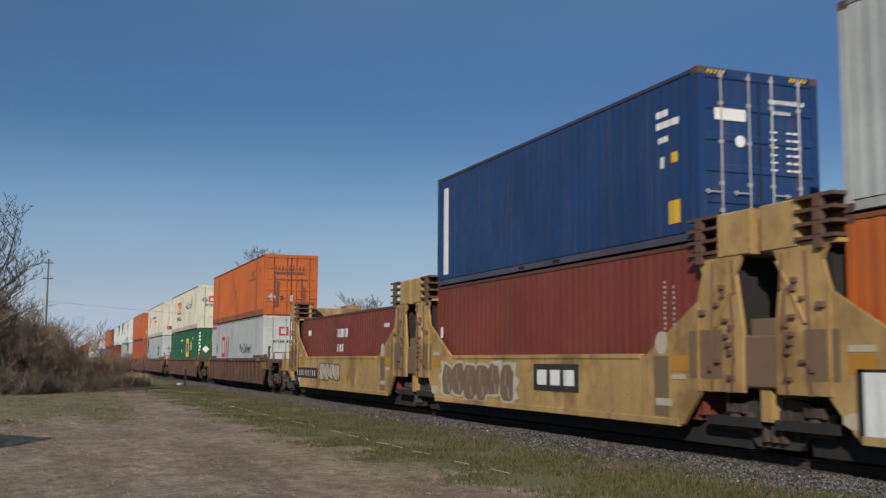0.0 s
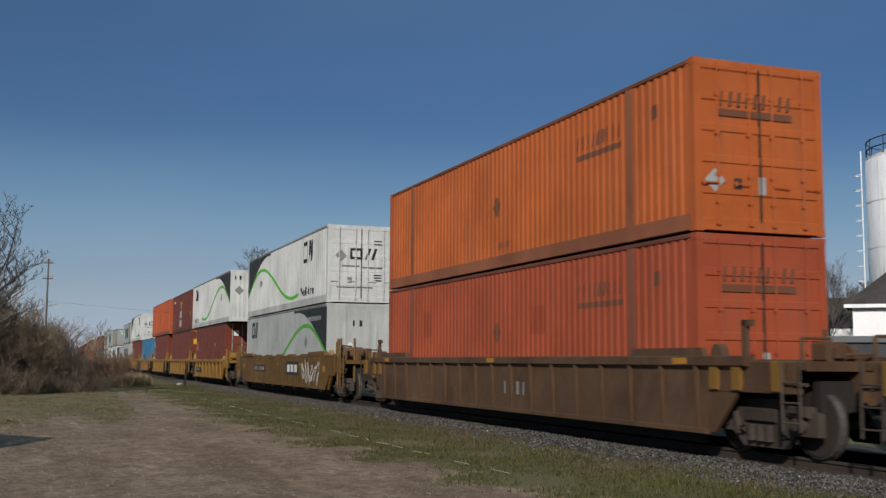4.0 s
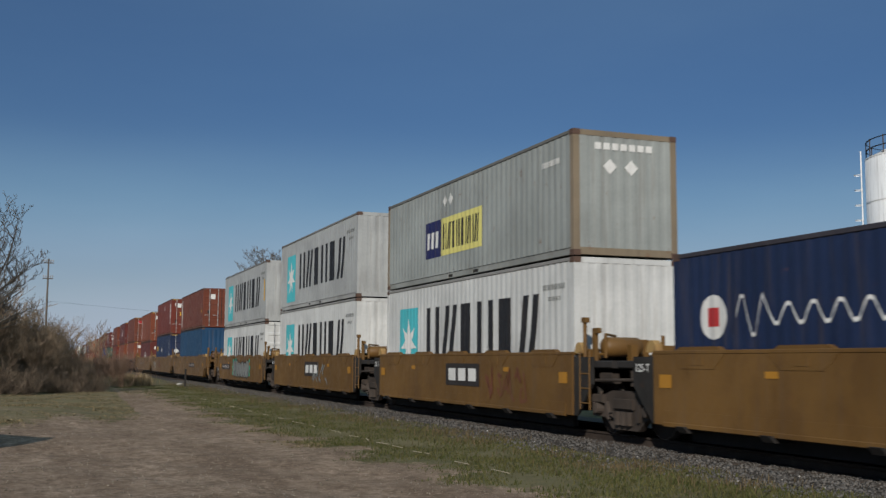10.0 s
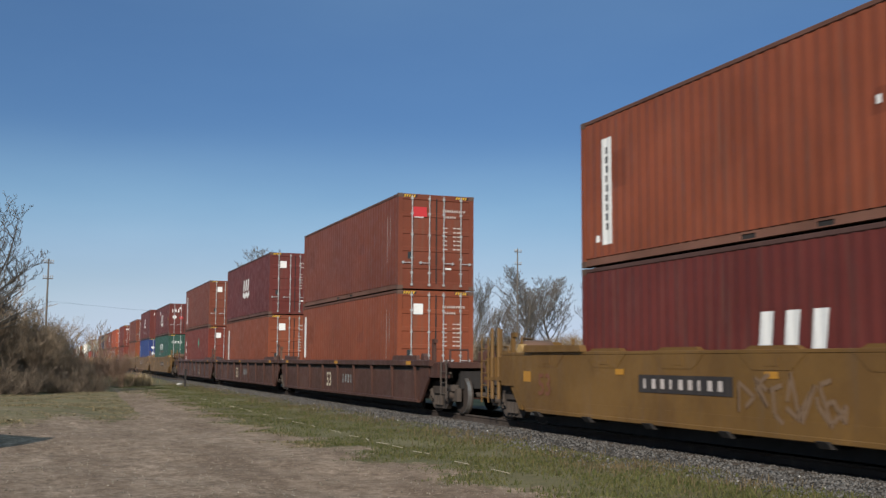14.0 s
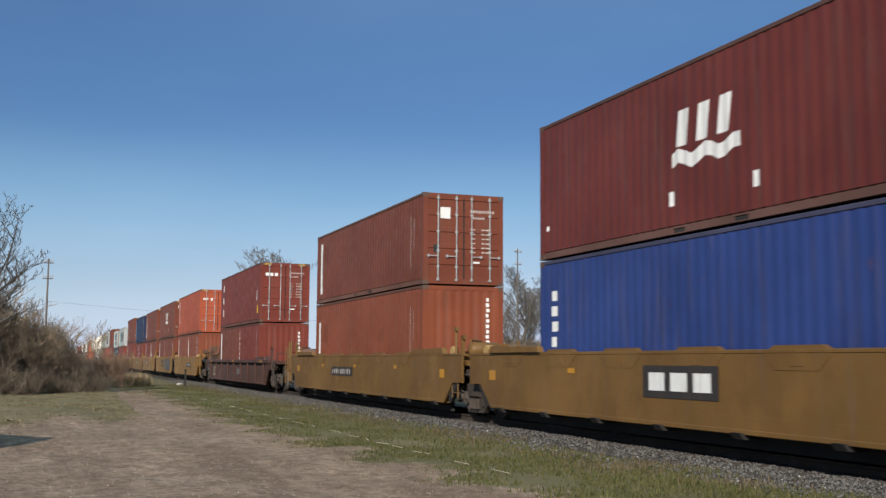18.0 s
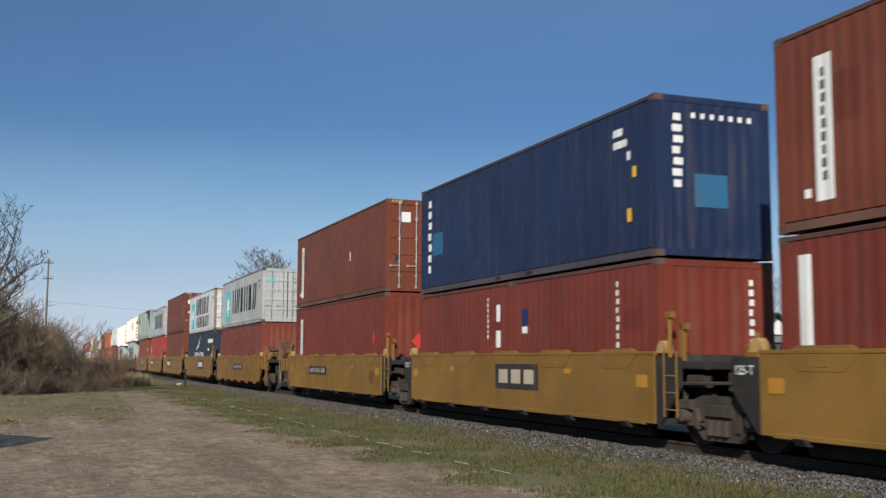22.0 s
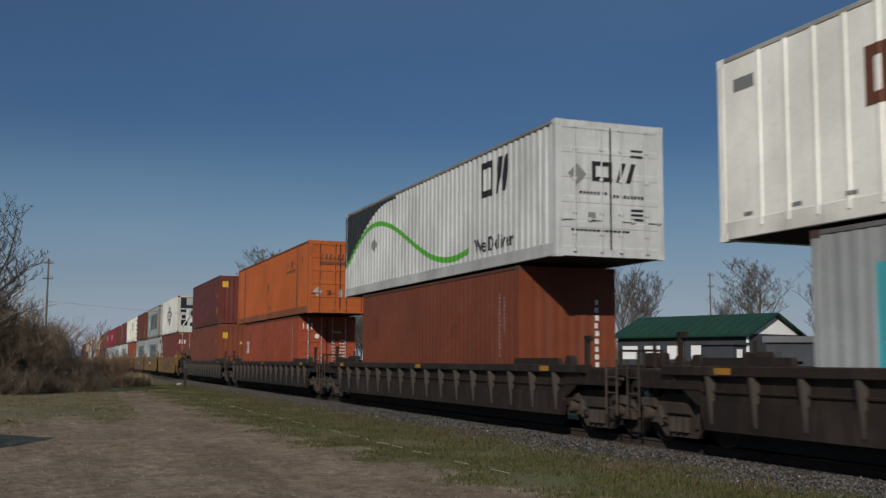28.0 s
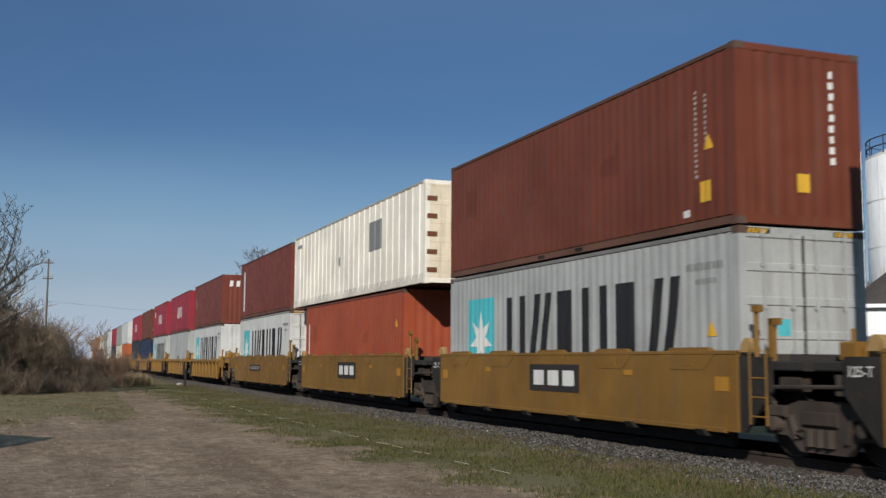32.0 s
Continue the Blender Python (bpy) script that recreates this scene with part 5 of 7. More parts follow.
                brake_gear(car, -hl - 0.62, horn if style in ("ribbed", "gold", "smooth") else RUSTY, zdeck, style in ("ribbed", "smooth"))
                ladder(car, -1.36, -hl - 0.45, mat, 1.1, 0.25)
                part("grab_post", cached(("grab_post",), lambda: Shape().tube((0, 0, 0), (0, 0, 0.72), 0.04, 8).box(-0.05, 0.05, -0.1, 0.06, 0.66, 0.76)), mat, car, at=pose(-1.30, -hl - 0.36, zt - 0.1))
        if style == "ribbed" and kind == "joint":
            reach_in = 0.86 if sg < 0 else 0.42
            part("end_cover", cached(("end_cover", well, sg), lambda: Shape().box(-hx - 0.028, -hx + 0.02, -reach_in, 0.02, zb - 0.03, zt - lip - 0.004)), CHARCOAL, car, "dark grey end cover plate", at=pose(0, sg * hl, 0) @ Matrix.Diagonal((1, sg, 1, 1)))
        if style not in ("twin", "soot"):
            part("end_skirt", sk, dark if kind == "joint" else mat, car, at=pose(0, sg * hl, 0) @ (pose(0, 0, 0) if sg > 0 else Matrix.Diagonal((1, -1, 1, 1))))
    if dark_ends and far == "joint" and well < 14:
        car_marks(car, words("125-T", -hl - 0.66, zt - 0.36, 0.14), "white", -1.364, "lettering")
    if marks:
        marks(car, hl, hx, zt, zb)
    MOVING.append((car, u, 0.0))
    return car


def ochre_marks(name_at=None, plate_at=None, tag=None, tag_col="white", big=None, name_col="white"):
    """name_at: far-left edge of the maker's plate; plate_at: of the number plate; both from the middle, near end positive."""
    def go(car, hl, hx, zt, zb):
        x = -hx - 0.010
        car_marks(car, [rect(hl - 0.55, zt - 0.62, 0.36, 0.22), rect(-hl + 0.2, zt - 0.62, 0.36, 0.22)] + [rect(-hl + (i + 1) * hl / 2 - 0.15, zt - 0.42, 0.3, 0.10) for i in range(3)], "amber", x, "reflector")
        if name_at is not None:
            plate_mark(car, x, name_at, zb + 0.44, 2.2, 0.54, 3, name_col)
        if plate_at is not None:
            plate_mark(car, x, plate_at, zb + 0.52, 2.7, 0.30, 9)
        if tag is not None:
            rng = random.Random(int(tag * 100) + 7)
            ps = []
            for i in range(7):
                a = tag + i * 0.32
                pts = [(a + rng.uniform(-0.1, 0.35), zb + 0.15 + rng.uniform(0, 0.8)) for _ in range(5)]
                for p, q in zip(pts, pts[1:]):
                    d = Vector((q[0] - p[0], q[1] - p[1]))
                    nrm = Vector((-d.y, d.x)).normalized() * 0.035
                    ps.append([(p[0] - nrm.x, p[1] - nrm.y), (q[0] - nrm.x, q[1] - nrm.y), (q[0] + nrm.x, q[1] + nrm.y), (p[0] + nrm.x, p[1] + nrm.y)])
            car_marks(car, ps, tag_col, x - 0.004, "graffiti")
        if big:
            car_marks(car, words(big[0], big[1], zb + 0.35, big[2]), big[3], x - 0.003, "lettering")
    return go


# ---------------------------------------------------------------- the train, from its leading car in view to its far end
def joined(us, style, well, gap, marks, label, dark_ends=False, open_near=False):
    """A set of wells on shared trucks; us: their centres, nearest first."""
    for i, u in enumerate(us):
        mk = marks[i] if isinstance(marks, (list, tuple)) else marks
        well_car(u, style, well, "free" if i == 0 and not open_near else "joint", "free" if i == len(us) - 1 else "joint", gap, mk, label, dark_ends)


def throw_up(a, b, w, h, n, seed):
    """Spray-painted lettering as swollen blobs: halo, dark rim, filling, inner strokes."""
    rng = random.Random(seed)
    halo, rim, fill, ink = [], [], [], []
    for i in range(n):
        c = a + w * (i + 0.5) / n
        rx, ry = w / n * rng.uniform(0.52, 0.66), h * rng.uniform(0.40, 0.50)
        cb = b + h / 2 + rng.uniform(-0.06, 0.06) * h
        wob = [rng.uniform(0.88, 1.1) for _ in range(14)]

        def blob(k):
            out = []
            for j in range(14):
                t = 6.2832 * j / 14
                ct, st = math.cos(t), math.sin(t)
                out.append((c + k * rx * wob[j] * math.copysign(abs(ct) ** 0.6, ct), cb + (k - 1) * 0.02 + k * ry * wob[j] * math.copysign(abs(st) ** 0.7, st)))
            return out
        rim.append(blob(1.0))
        fill.append(blob(0.86))
        if i in (0, n - 1) or rng.random() < 0.4:
            sx = -1 if i < n / 2 else 1
            halo.append([(c, cb - ry), (c + sx * rx * 1.5, cb - ry * 0.7), (c + sx * rx * 1.1, cb - ry * 0.3), (c + sx * rx * 1.6, cb + ry * 0.2), (c + sx * rx * 1.05, cb + ry * 0.4), (c + sx * rx * 1.2, cb + ry * 1.05), (c, cb + ry)])
        ink += [rect(c - rx * 0.25, cb - ry * 0.1, 0.05, ry * 0.8, 0.04), rect(c + rx * 0.2, cb - ry * 0.7, 0.09, ry * 0.5, -0.05)]
    return halo, rim, fill, ink


def sprayed(a, b, w, h, n, seed, cols):
    """Marks for one large tag: colours of halo, rim, filling and strokes."""
    def go(car, x):
        for i, (ps, col) in enumerate(zip(throw_up(a, b, w, h, n, seed), cols)):
            if col:
                car_marks(car, ps, col, x - 0.003 - 0.003 * i, "graffiti")
    return go


def scrawl(a, b, w, h, seed, col="white", thick=0.055):
    """One looping line of sprayed paint."""
    def go(car, x):
        rng = random.Random(seed)
        ps, pts = [], []
        for i in range(90):
            t = i / 89
            r = 0.5 + 0.5 * math.sin(9.0 * t + seed)
            pts.append((a + w * t + 0.30 * math.sin(37 * t + rng.uniform(-0.15, 0.15)), b + h * (0.5 + (0.22 + 0.26 * r) * math.cos(43 * t + 0.6 * math.sin(11 * t)))))
        for p, q in zip(pts, pts[1:]):
            d = Vector((q[0] - p[0], q[1] - p[1]))
            n = Vector((-d.y, d.x)).normalized() * thick / 2
            e = d.normalized() * thick * 0.3
            ps.append([(p[0] - n.x - e.x, p[1] - n.y - e.y), (q[0] - n.x + e.x, q[1] - n.y + e.y), (q[0] + n.x + e.x, q[1] + n.y + e.y), (p[0] + n.x - e.x, p[1] + n.y - e.y)])
        for k in (0, 1):
            car_marks(car, ps[k::2], col, x - 0.004 - 0.002 * k, "graffiti")
    return go


def with_tag(marks, tag, out=0.004):
    def go(car, hl, hx, zt, zb):
        marks(car, hl, hx, zt, zb)
        tag(car, -hx - out)
    return go


def twin_marks(name_at=None, plate_at=None):
    def go(car, hl, hx, zt, zb):
        x = -hx - 0.006
        car_marks(car, [rect(-hl + 1.75, zb + 0.85, 0.5, 0.26), rect(hl - 2.2, zb + 0.85, 0.5, 0.26)], "amber", x, "reflector")
        car_marks(car, [rect(hl - 2.75, zb + 0.1, 0.45, 1.0), rect(-hl + 0.9, zb + 0.75, 0.7, 0.7), rect(hl - 1.7, zb + 0.75, 0.9, 0.75)], "drab", x + 0.001, "primer_patch")
        car_marks(car, [rect(hl - 2.2, zb + 0.72, 0.42, 0.08), rect(hl - 2.7, zb + 0.28, 0.5, 0.12), rect(-hl + 1.75, zb + 1.14, 0.5, 0.09), disc(hl - 2.5, zt + 0.2, 0.2, 10), disc(-hl + 1.9, zb + 0.25, 0.3, 9, 0.4)], "faded", x - 0.002, "worn_patch")
        if name_at is not None:
            plate_mark(car, x, name_at, zb + 0.40, 2.0, 0.55, 3)
        if plate_at is not None:
            plate_mark(car, x, plate_at, zb + 0.32, 3.5, 0.40, 9)
    return go


def plain_marks(big=None, col="white", name=True):
    def go(car, hl, hx, zt, zb):
        x = -hx - 0.034
        car_marks(car, [rect(-hl + 0.5 + i * (2 * hl - 1.4) / 2, zt - 0.13, 0.42, 0.10) for i in range(3)], "amber", x, "reflector")
        if big:
            car_marks(car, words(big[0], big[1], zb + 0.2, big[2]), "worn" if col == "plate" else col, -hx + 0.054, "lettering")
        if name:
            car_marks(car, wordmark(0.6, zb + 0.34, 1.2, 0.32, 3) if col == "plate" else wordmark(0.6, zb + 0.36, 1.3, 0.28, 4, 0.07), "sepia" if col == "plate" else "grey", -hx + 0.055, "lettering")
    return go


def lead_marks(car, hl, hx, zt, zb):
    """Marks of the leading golden car: its plate far along, the length past the middle, a worn stencil at the end."""
    plain_marks(("40", 2.0, 0.52), "plate", False)(car, hl, hx, zt, zb)
    x = -hx - 0.024
    plate_mark(car, x, -4.3, zb + 0.32, 1.9, 0.28, 6)
    car_marks(car, [rect(-1.15, zb + 0.34 + 0.09 * i, 0.36, 0.045) for i in range(4)], "sepia", -hx + 0.054, "lettering")
    car_marks(car, [rect(4.75, zb + 0.38 + 0.11 * i, 0.5, 0.085) for i in range(3)], "sepia", -hx + 0.054, "lettering")


OCHRE_L = "ochre-yellow steel well car with smooth sides"
joined([5.2, 20.67, 36.14], "twin", 15.3, 0.085, [twin_marks(), with_tag(twin_marks(name_at=0.2), sprayed(-5.2, 0.72, 4.4, 0.98, 6, 3, ("chalk", "faded", "drab", "grey"))), with_tag(twin_marks(plate_at=-6.4), sprayed(-2.5, 0.86, 2.7, 0.74, 4, 5, (None, "ash", "faded", "ash")))], "battered tan-yellow well car with tall end bulkheads", open_near=True)
for u_ in (58.24, 81.48, 104.7, 127.1):
    well_car(u_, "umber", 16.9, marks=plain_marks(), label="rust-brown ribbed well car on two trucks")
well_car(150.6, "smooth", 17.0, marks=with_tag(ochre_marks(name_at=1.75, plate_at=-5.5), scrawl(4.5, 0.70, 2.9, 1.0, 5)), label=OCHRE_L + " and white graffiti")
joined([172.4, 187.94, 203.5, 219.1, 234.7], "ribbed", 12.2, 1.68, [lead_marks, plain_marks(("40", -5.0, 0.5), "plate"), plain_marks(("40", -5.7, 0.55), "plate"), plain_marks(("40", -5.6, 0.55), "plate"), plain_marks(("40", 0.5, 0.55), "plate")],
       "golden yellow ribbed well car with dark end plates", dark_ends=False)
joined([254.3, 269.9, 285.4, 301.0, 316.5], "smooth", 12.55, 1.5, [with_tag(with_tag(ochre_marks(plate_at=0.6), sprayed(-2.7, 0.66, 3.0, 1.1, 3, 31, (None, "black", "clay", "black"))), sprayed(3.9, 0.66, 1.9, 1.05, 3, 32, (None, "black", "ash", "black"))), ochre_marks(name_at=1.0), ochre_marks(name_at=-0.6, tag=2.0, tag_col="sepia"), ochre_marks(name_at=-0.5, tag=0.8, tag_col="grey"), with_tag(ochre_marks(plate_at=-5.4), sprayed(-1.6, 0.70, 4.6, 1.0, 6, 21, ("mint", "black", "grey", "black")))], OCHRE_L, dark_ends=True)
joined([337.9, 357.4, 376.8], "smooth", 17.0, 1.2, [ochre_marks(plate_at=1.2), with_tag(ochre_marks(tag=-6.2, tag_col="silver"), sprayed(-1.6, 0.95, 1.6, 0.62, 3, 41, (None, "clay", None, "sepia"))), ochre_marks(plate_at=-3.6, tag=-0.7, tag_col="drab", big=("53", -7.6, 0.45, "sepia"))], OCHRE_L + " and long wells")
joined([400.4, 419.6, 439.0], "plum", 17.0, 1.15, [plain_marks(("53", -1.6, 0.50), "faded"), plain_marks(("53", -1.6, 0.5), "faded"), plain_marks(("53", 3.2, 0.50), "faded")], "dull maroon well car with a raised top chord")
joined([462.7, 482.0, 501.5], "smooth", 17.0, 1.2, [ochre_marks(plate_at=1.9), ochre_marks(name_at=-1.6), ochre_marks(plate_at=-3.0)], OCHRE_L + " and long wells")
well_car(525.1, "plum", 17.0, marks=plain_marks(("53", -7.35, 0.50), "faded"), label="dull maroon well car on two trucks")
joined([546.67, 562.1, 577.5, 592.9, 608.3], "gold", 12.55, 1.45, [ochre_marks(plate_at=1.0), with_tag(ochre_marks(name_at=-1.6, name_col="drab"), sprayed(1.6, 0.68, 3.9, 1.12, 5, 11, (None, "black", "ash", "black"))), ochre_marks(name_at=-2.4, name_col="faded"), ochre_marks(name_at=-0.4, name_col="faded"), ochre_marks(plate_at=-3.0, big=("40", 5.0, 0.4, "sepia"))], "yellow steel well car with smooth sides", dark_ends=True)
joined([627.9, 643.4, 658.8, 674.2, 689.7], "notch", 12.55, 1.45, [ochre_marks(plate_at=-0.6), ochre_marks(name_at=0.9), ochre_marks(name_at=-3.0), ochre_marks(name_at=-3.0), ochre_marks(name_at=0.5)], "yellow steel well car with smooth sides above notched sills", dark_ends=True)
for u_ in (710.5, 732.3, 754.0, 775.7, 797.1):
    well_car(u_, "soot", 17.0, marks=plain_marks(name=False), label="soot-dark brown ribbed well car on two trucks")
joined([818.7, 834.2, 849.7, 865.3, 880.8], "gold", 12.55, 1.48, [with_tag(ochre_marks(plate_at=1.6), scrawl(-1.9, 0.64, 3.2, 0.62, 9, "sepia", 0.06)), ochre_marks(name_at=-1.0), ochre_marks(name_at=-0.9), ochre_marks(name_at=-0.8), ochre_marks(plate_at=-2)], "yellow steel well car with smooth sides", dark_ends=True)
joined([899.5, 915.0, 930.5, 946.0, 961.5], "ribbed", 12.2, 1.65, plain_marks(), "golden yellow ribbed well car with dark end plates")
joined([982.5, 998.0, 1013.5, 1029.0, 1044.5], "gold", 12.55, 1.48, ochre_marks(), "yellow steel well car with smooth sides", dark_ends=True)
joined([1065.5, 1081.0, 1096.5, 1112.0, 1127.5], "smooth", 12.55, 1.48, ochre_marks(), OCHRE_L, dark_ends=True)

lead = MOVING[0][0]
part("route_board", Shape().box(-1.45, -1.42, 4.55, 5.60, 0.74, 1.54, 0.0).mesh("route_board"), MARK["white"], lead, "white painted steel board")
part("board_frame", Shape().box(-1.44, -1.405, 5.60, 5.72, 0.70, 1.58).box(-1.44, -1.405, 4.5, 5.72, 1.54, 1.58).mesh("board_frame"), GRIME_AND_SHADE, lead)

H = HC
T_LOW = 0.72
D_ENDS, D_STD = door_marks(HC), door_marks(STD)
NC, NS = near_column(HC), near_column(STD)
STRIP = strip_name(HC) + strip_dark(HC)


# tan bulkhead cars
pair(5.2, T_LOW, (F40, HC, "orange", "iso", "door"), (F40, HC, "silver", "iso", "plain"))
pair(20.7, T_LOW, (F40, HC, "maroon", "iso", "door", NC + caution(F40) + [("white", column(0.25, 1.9, 0.2, 1.3, 3))], D_ENDS),
     (F40, HC, "blue", "iso", "door", [("white", [rect(0.42, 0.28, 0.36, HC - 0.6)] + [rect(10.9, 2.25, 0.36, 0.12), rect(10.9, 2.05, 0.7, 0.12), rect(10.95, 1.8, 0.3, 0.1), rect(11.0, 1.35, 0.14, 0.2)]), ("yellow", [rect(11.35, 1.4, 0.2, 0.18), rect(11.25, 0.35, 0.36, 0.4)])],
      [("white", [rect(0.32, 2.02, 0.62, 0.2), disc(0.82, 1.68, 0.10)] + door_marks(HC, False)[0][1]), ("yellow", [rect(1.85, 0.3, 0.3, 0.3)])], "with white end strip"))
pair(36.2, T_LOW, (F40, STD, "maroon", "iso", "plain", [("white", wordmark(5.2, 1.75, 1.5, 0.3, 5, 0.07) + wordmark(5.3, 1.25, 0.9, 0.26, 3, 0.07) + [rect(0.9, 1.9, 0.5, 0.2)] + id_marks(F40, STD)[:6])]), None)
# brown ribbed cars
TW = (F53, HC)
pair(58.24, FLOOR, (*TW, "grey", "sheet", "door", [("red", wordmark(3.7, 0.95, 2.8, 1.15, 2, 0.2) + [rect(0.15, HC - 0.30, 1.5, 0.17)]), ("dark", words("We Deliver!", 9.7, 1.15, 0.48)), ("grey", [diamond(1.95, 1.45, 0.34)])],
                    [("red", wordmark(0.75, 1.95, 1.1, 0.42, 2, 0.09)), ("dark", words("INTERMODAL", 0.42, 1.6, 0.16) + [rect(0.25 + 0.1 * i, 0.75, 0.07, 0.05) for i in range(9)])]),
     (*TW, "orange", "slim", "door", hauler_side(), hauler_ends(True), "with sooty doors"))
pair(81.48, FLOOR, (*TW, "green", "dom", "plain", [("yellow", [rect(10.1, 1.0, 1.4, 1.3)]), ("navy", wordmark(10.25, 1.3, 1.1, 0.7, 3, 0.13)), ("white", [diamond(12.9, 1.75, 0.32), diamond(7.3, 1.45, 0.2), rect(13.6, 2.2, 0.5, 0.14), rect(7.0, 2.15, 1.1, 0.1)] + words("53", 14.6, 0.45, 0.28)), ("grey", [rect(12.4, 2.1, 0.2, 0.2)])],
                    [("yellow", [rect(1.0, 2.0, 0.55, 0.55)]), ("navy", wordmark(1.05, 2.12, 0.45, 0.3, 3, 0.05)), ("white", [diamond(0.6, 1.5, 0.24), diamond(1.65, 1.45, 0.18)] + column(0.12, 2.7, 0.12, 1.6, 7) + column(2.28, 2.7, 0.07, 1.4, 12) + words("53", 1.15, 0.85, 0.2))]),
     (*TW, "cream", "dom", "door", [("red", wordmark(3.9, 1.3, 2.7, 0.95, 2, 0.2)), ("dark", words("INTERMODAL", 3.6, 0.82, 0.32) + words("We Deliver!", 9.3, 1.5, 0.5, 0.2)), ("grey", [diamond(12.6, 2.0, 0.34)] + wordmark(9.9, 1.05, 1.9, 0.2, 6, 0.05))],
      [("red", wordmark(0.7, 1.75, 1.2, 0.42, 2, 0.09)), ("grey", [diamond(0.45, 1.9, 0.25)]), ("dark", words("INTERMODAL", 0.45, 1.48, 0.16))]))
pair(104.7, FLOOR, (*TW, "grey", "sheet", "door", [("dark", [[(0.3, 1.1), (1.5, 1.9), (2.2, 2.7), (0.3, 2.7)], *wordmark(11.6, 1.15, 1.6, 0.85, 2, 0.15)]), ("lime", band([(0.3, 0.9), (1.6, 1.6), (3.2, 1.5), (4.5, 0.7)], 0.16)), ("grey", [diamond(9.9, 1.2, 0.3)])], wave_ends()),
     (*TW, "cream", "dom", "door", [("red", wordmark(2.3, 1.0, 1.3, 0.9, 2, 0.14)), ("dark", [rect(5.2 + 0.55 * i, 1.75, 0.45, 0.14) for i in range(7)]), ("red", [rect(7.5 + 0.5 * i, 1.35, 0.4, 0.12) for i in range(5)])], [("red", wordmark(0.7, 1.75, 1.2, 0.42, 2, 0.09)), ("sepia", [rect(0.35, 0.5, 0.8, 0.3), diamond(2.1, 1.75, 0.2)])], "streaked with grime"))
pair(127.1, FLOOR, (*TW, "redorange", "slim", "door", hauler_side(), hauler_ends()), (*TW, "orange", "slim", "door", hauler_side(), hauler_ends(), "with rust stains"))
# ochre single
pair(150.7, FLOOR, (*TW, "grey", "sheet", "plain", wave_side(True, slogan=False) + [("silver", [rect(13.2 + 0.19 * i, 2.30, 0.12, 0.17) for i in range(11)])], [("black", wordmark(1.0, 2.05, 0.5, 0.22, 2, 0.05)), ("white", [diamond(0.9, 1.2, 0.28)])]), (*TW, "white", "dom", "door", wave_side(), wave_ends(), "with green ribbon"))
# golden ribbed set
pair(172.5, FLOOR, (F40, HC, "brick", "iso", "door", [("yellow", [rect(0.5, 1.6, 0.28, 0.35)]), ("white", [rect(0.5, 1.45, 0.28, 0.15), rect(8.2, 1.6, 0.22, 0.24)])], D_ENDS), (*TW, "white", "dom", "plain", wave_side(True), [("black", wordmark(0.25, 2.35, 0.5, 0.22, 2, 0.05)), ("grey", [diamond(0.5, 1.75, 0.26)])], "with green ribbon"))
pair(187.94, FLOOR, (F40, HC, "brick", "iso", "door", NC, D_ENDS + [("yellow", [rect(0.2, 1.9, 0.35, 0.35)])]), (F40, HC, "brick", "iso", "plain", NC + [("yellow", [rect(4.9 + 0.3 * i, 2.05 - 0.3 * (i % 2), 0.25, 0.22) for i in range(5)] + [rect(11.3, 1.0, 0.25, 0.35)]), ("white", wordmark(4.8, 1.05, 1.5, 0.55, 3, 0.14) + wordmark(4.8, 0.35, 1.5, 0.55, 3, 0.14) + [rect(0.9, 2.3, 0.9, 0.18)])], ()))
pair(203.6, FLOOR, (F40, HC, "maroon", "iso", "door", NC + caution(F40) + [("navy", [rect(0.35, 0.3, 0.42, 1.6)]), ("white", column(0.42, 1.85, 0.26, 1.5, 4) + [rect(0.35, 1.95, 0.42, 0.5)])], D_ENDS), (*TW, "vermilion", "slim", "door", hauler_side(), hauler_ends()))
pair(219.1, FLOOR, (F40, HC, "skyblue", "iso", "door", [("white", column(0.62, 2.1, 0.22, 1.6, 7)), ("violet", [rect(3.6, 0.45, 1.3, 0.85, 0.05)]), ("navy", [rect(0.6, 2.15, 0.28, 0.18)]), ("pinegreen", [rect(1.7 + 0.22 * i, 1.15 + 0.08 * math.sin(1.9 * i), 0.24, 0.035, 0.06) for i in range(9)] + [rect(2.55, 1.1, 0.04, 0.42, 0.1), rect(2.85, 1.15, 0.04, 0.34, -0.08)])], [("white", [disc(0.65, 1.95, 0.14)])]), None)
pair(234.7, FLOOR, (F40, HC, "maroon", "iso", "door", NC + [("white", [rect(0.5, 1.6, 0.6, 0.5)]), ("yellow", [rect(0.55, 1.75, 0.4, 0.2)])], D_ENDS), (*TW, "white", "dom", "door", wave_side(), wave_ends(), "with green ribbon"))
# ochre set of five
pair(254.4, FLOOR, (F40, HC, "silver", "iso", "plain", star_line(HC) + caution(F40)), (F40, STD, "silver", "iso", "plain", star_line(STD) + caution(F40, 1.3), [("grey", column(1.95, 2.2, 0.1, 1.7, 11))], "with a star mark", "weathered"))
two_twenties(269.7, FLOOR, "navy", "silver", [("white", band([(1.7 + 0.09 * i, 1.5 + (0.34 if i < 8 else 0.16) * math.sin(i * 1.05)) for i in range(42)], 0.06) + [disc(1.1, 1.5, 0.36)]), ("red", [rect(0.95, 1.35, 0.3, 0.3)])], [("cyan", [rect(0.6, 0.25, 0.9, 1.8)]), ("black", wordmark(1.9, 0.85, 3.6, 0.8, 6, 0.15)), ("white", star(1.05, 1.2, 0.4))], [("white", [rect(0.5, 1.2, 0.4, 0.25)])], "door")
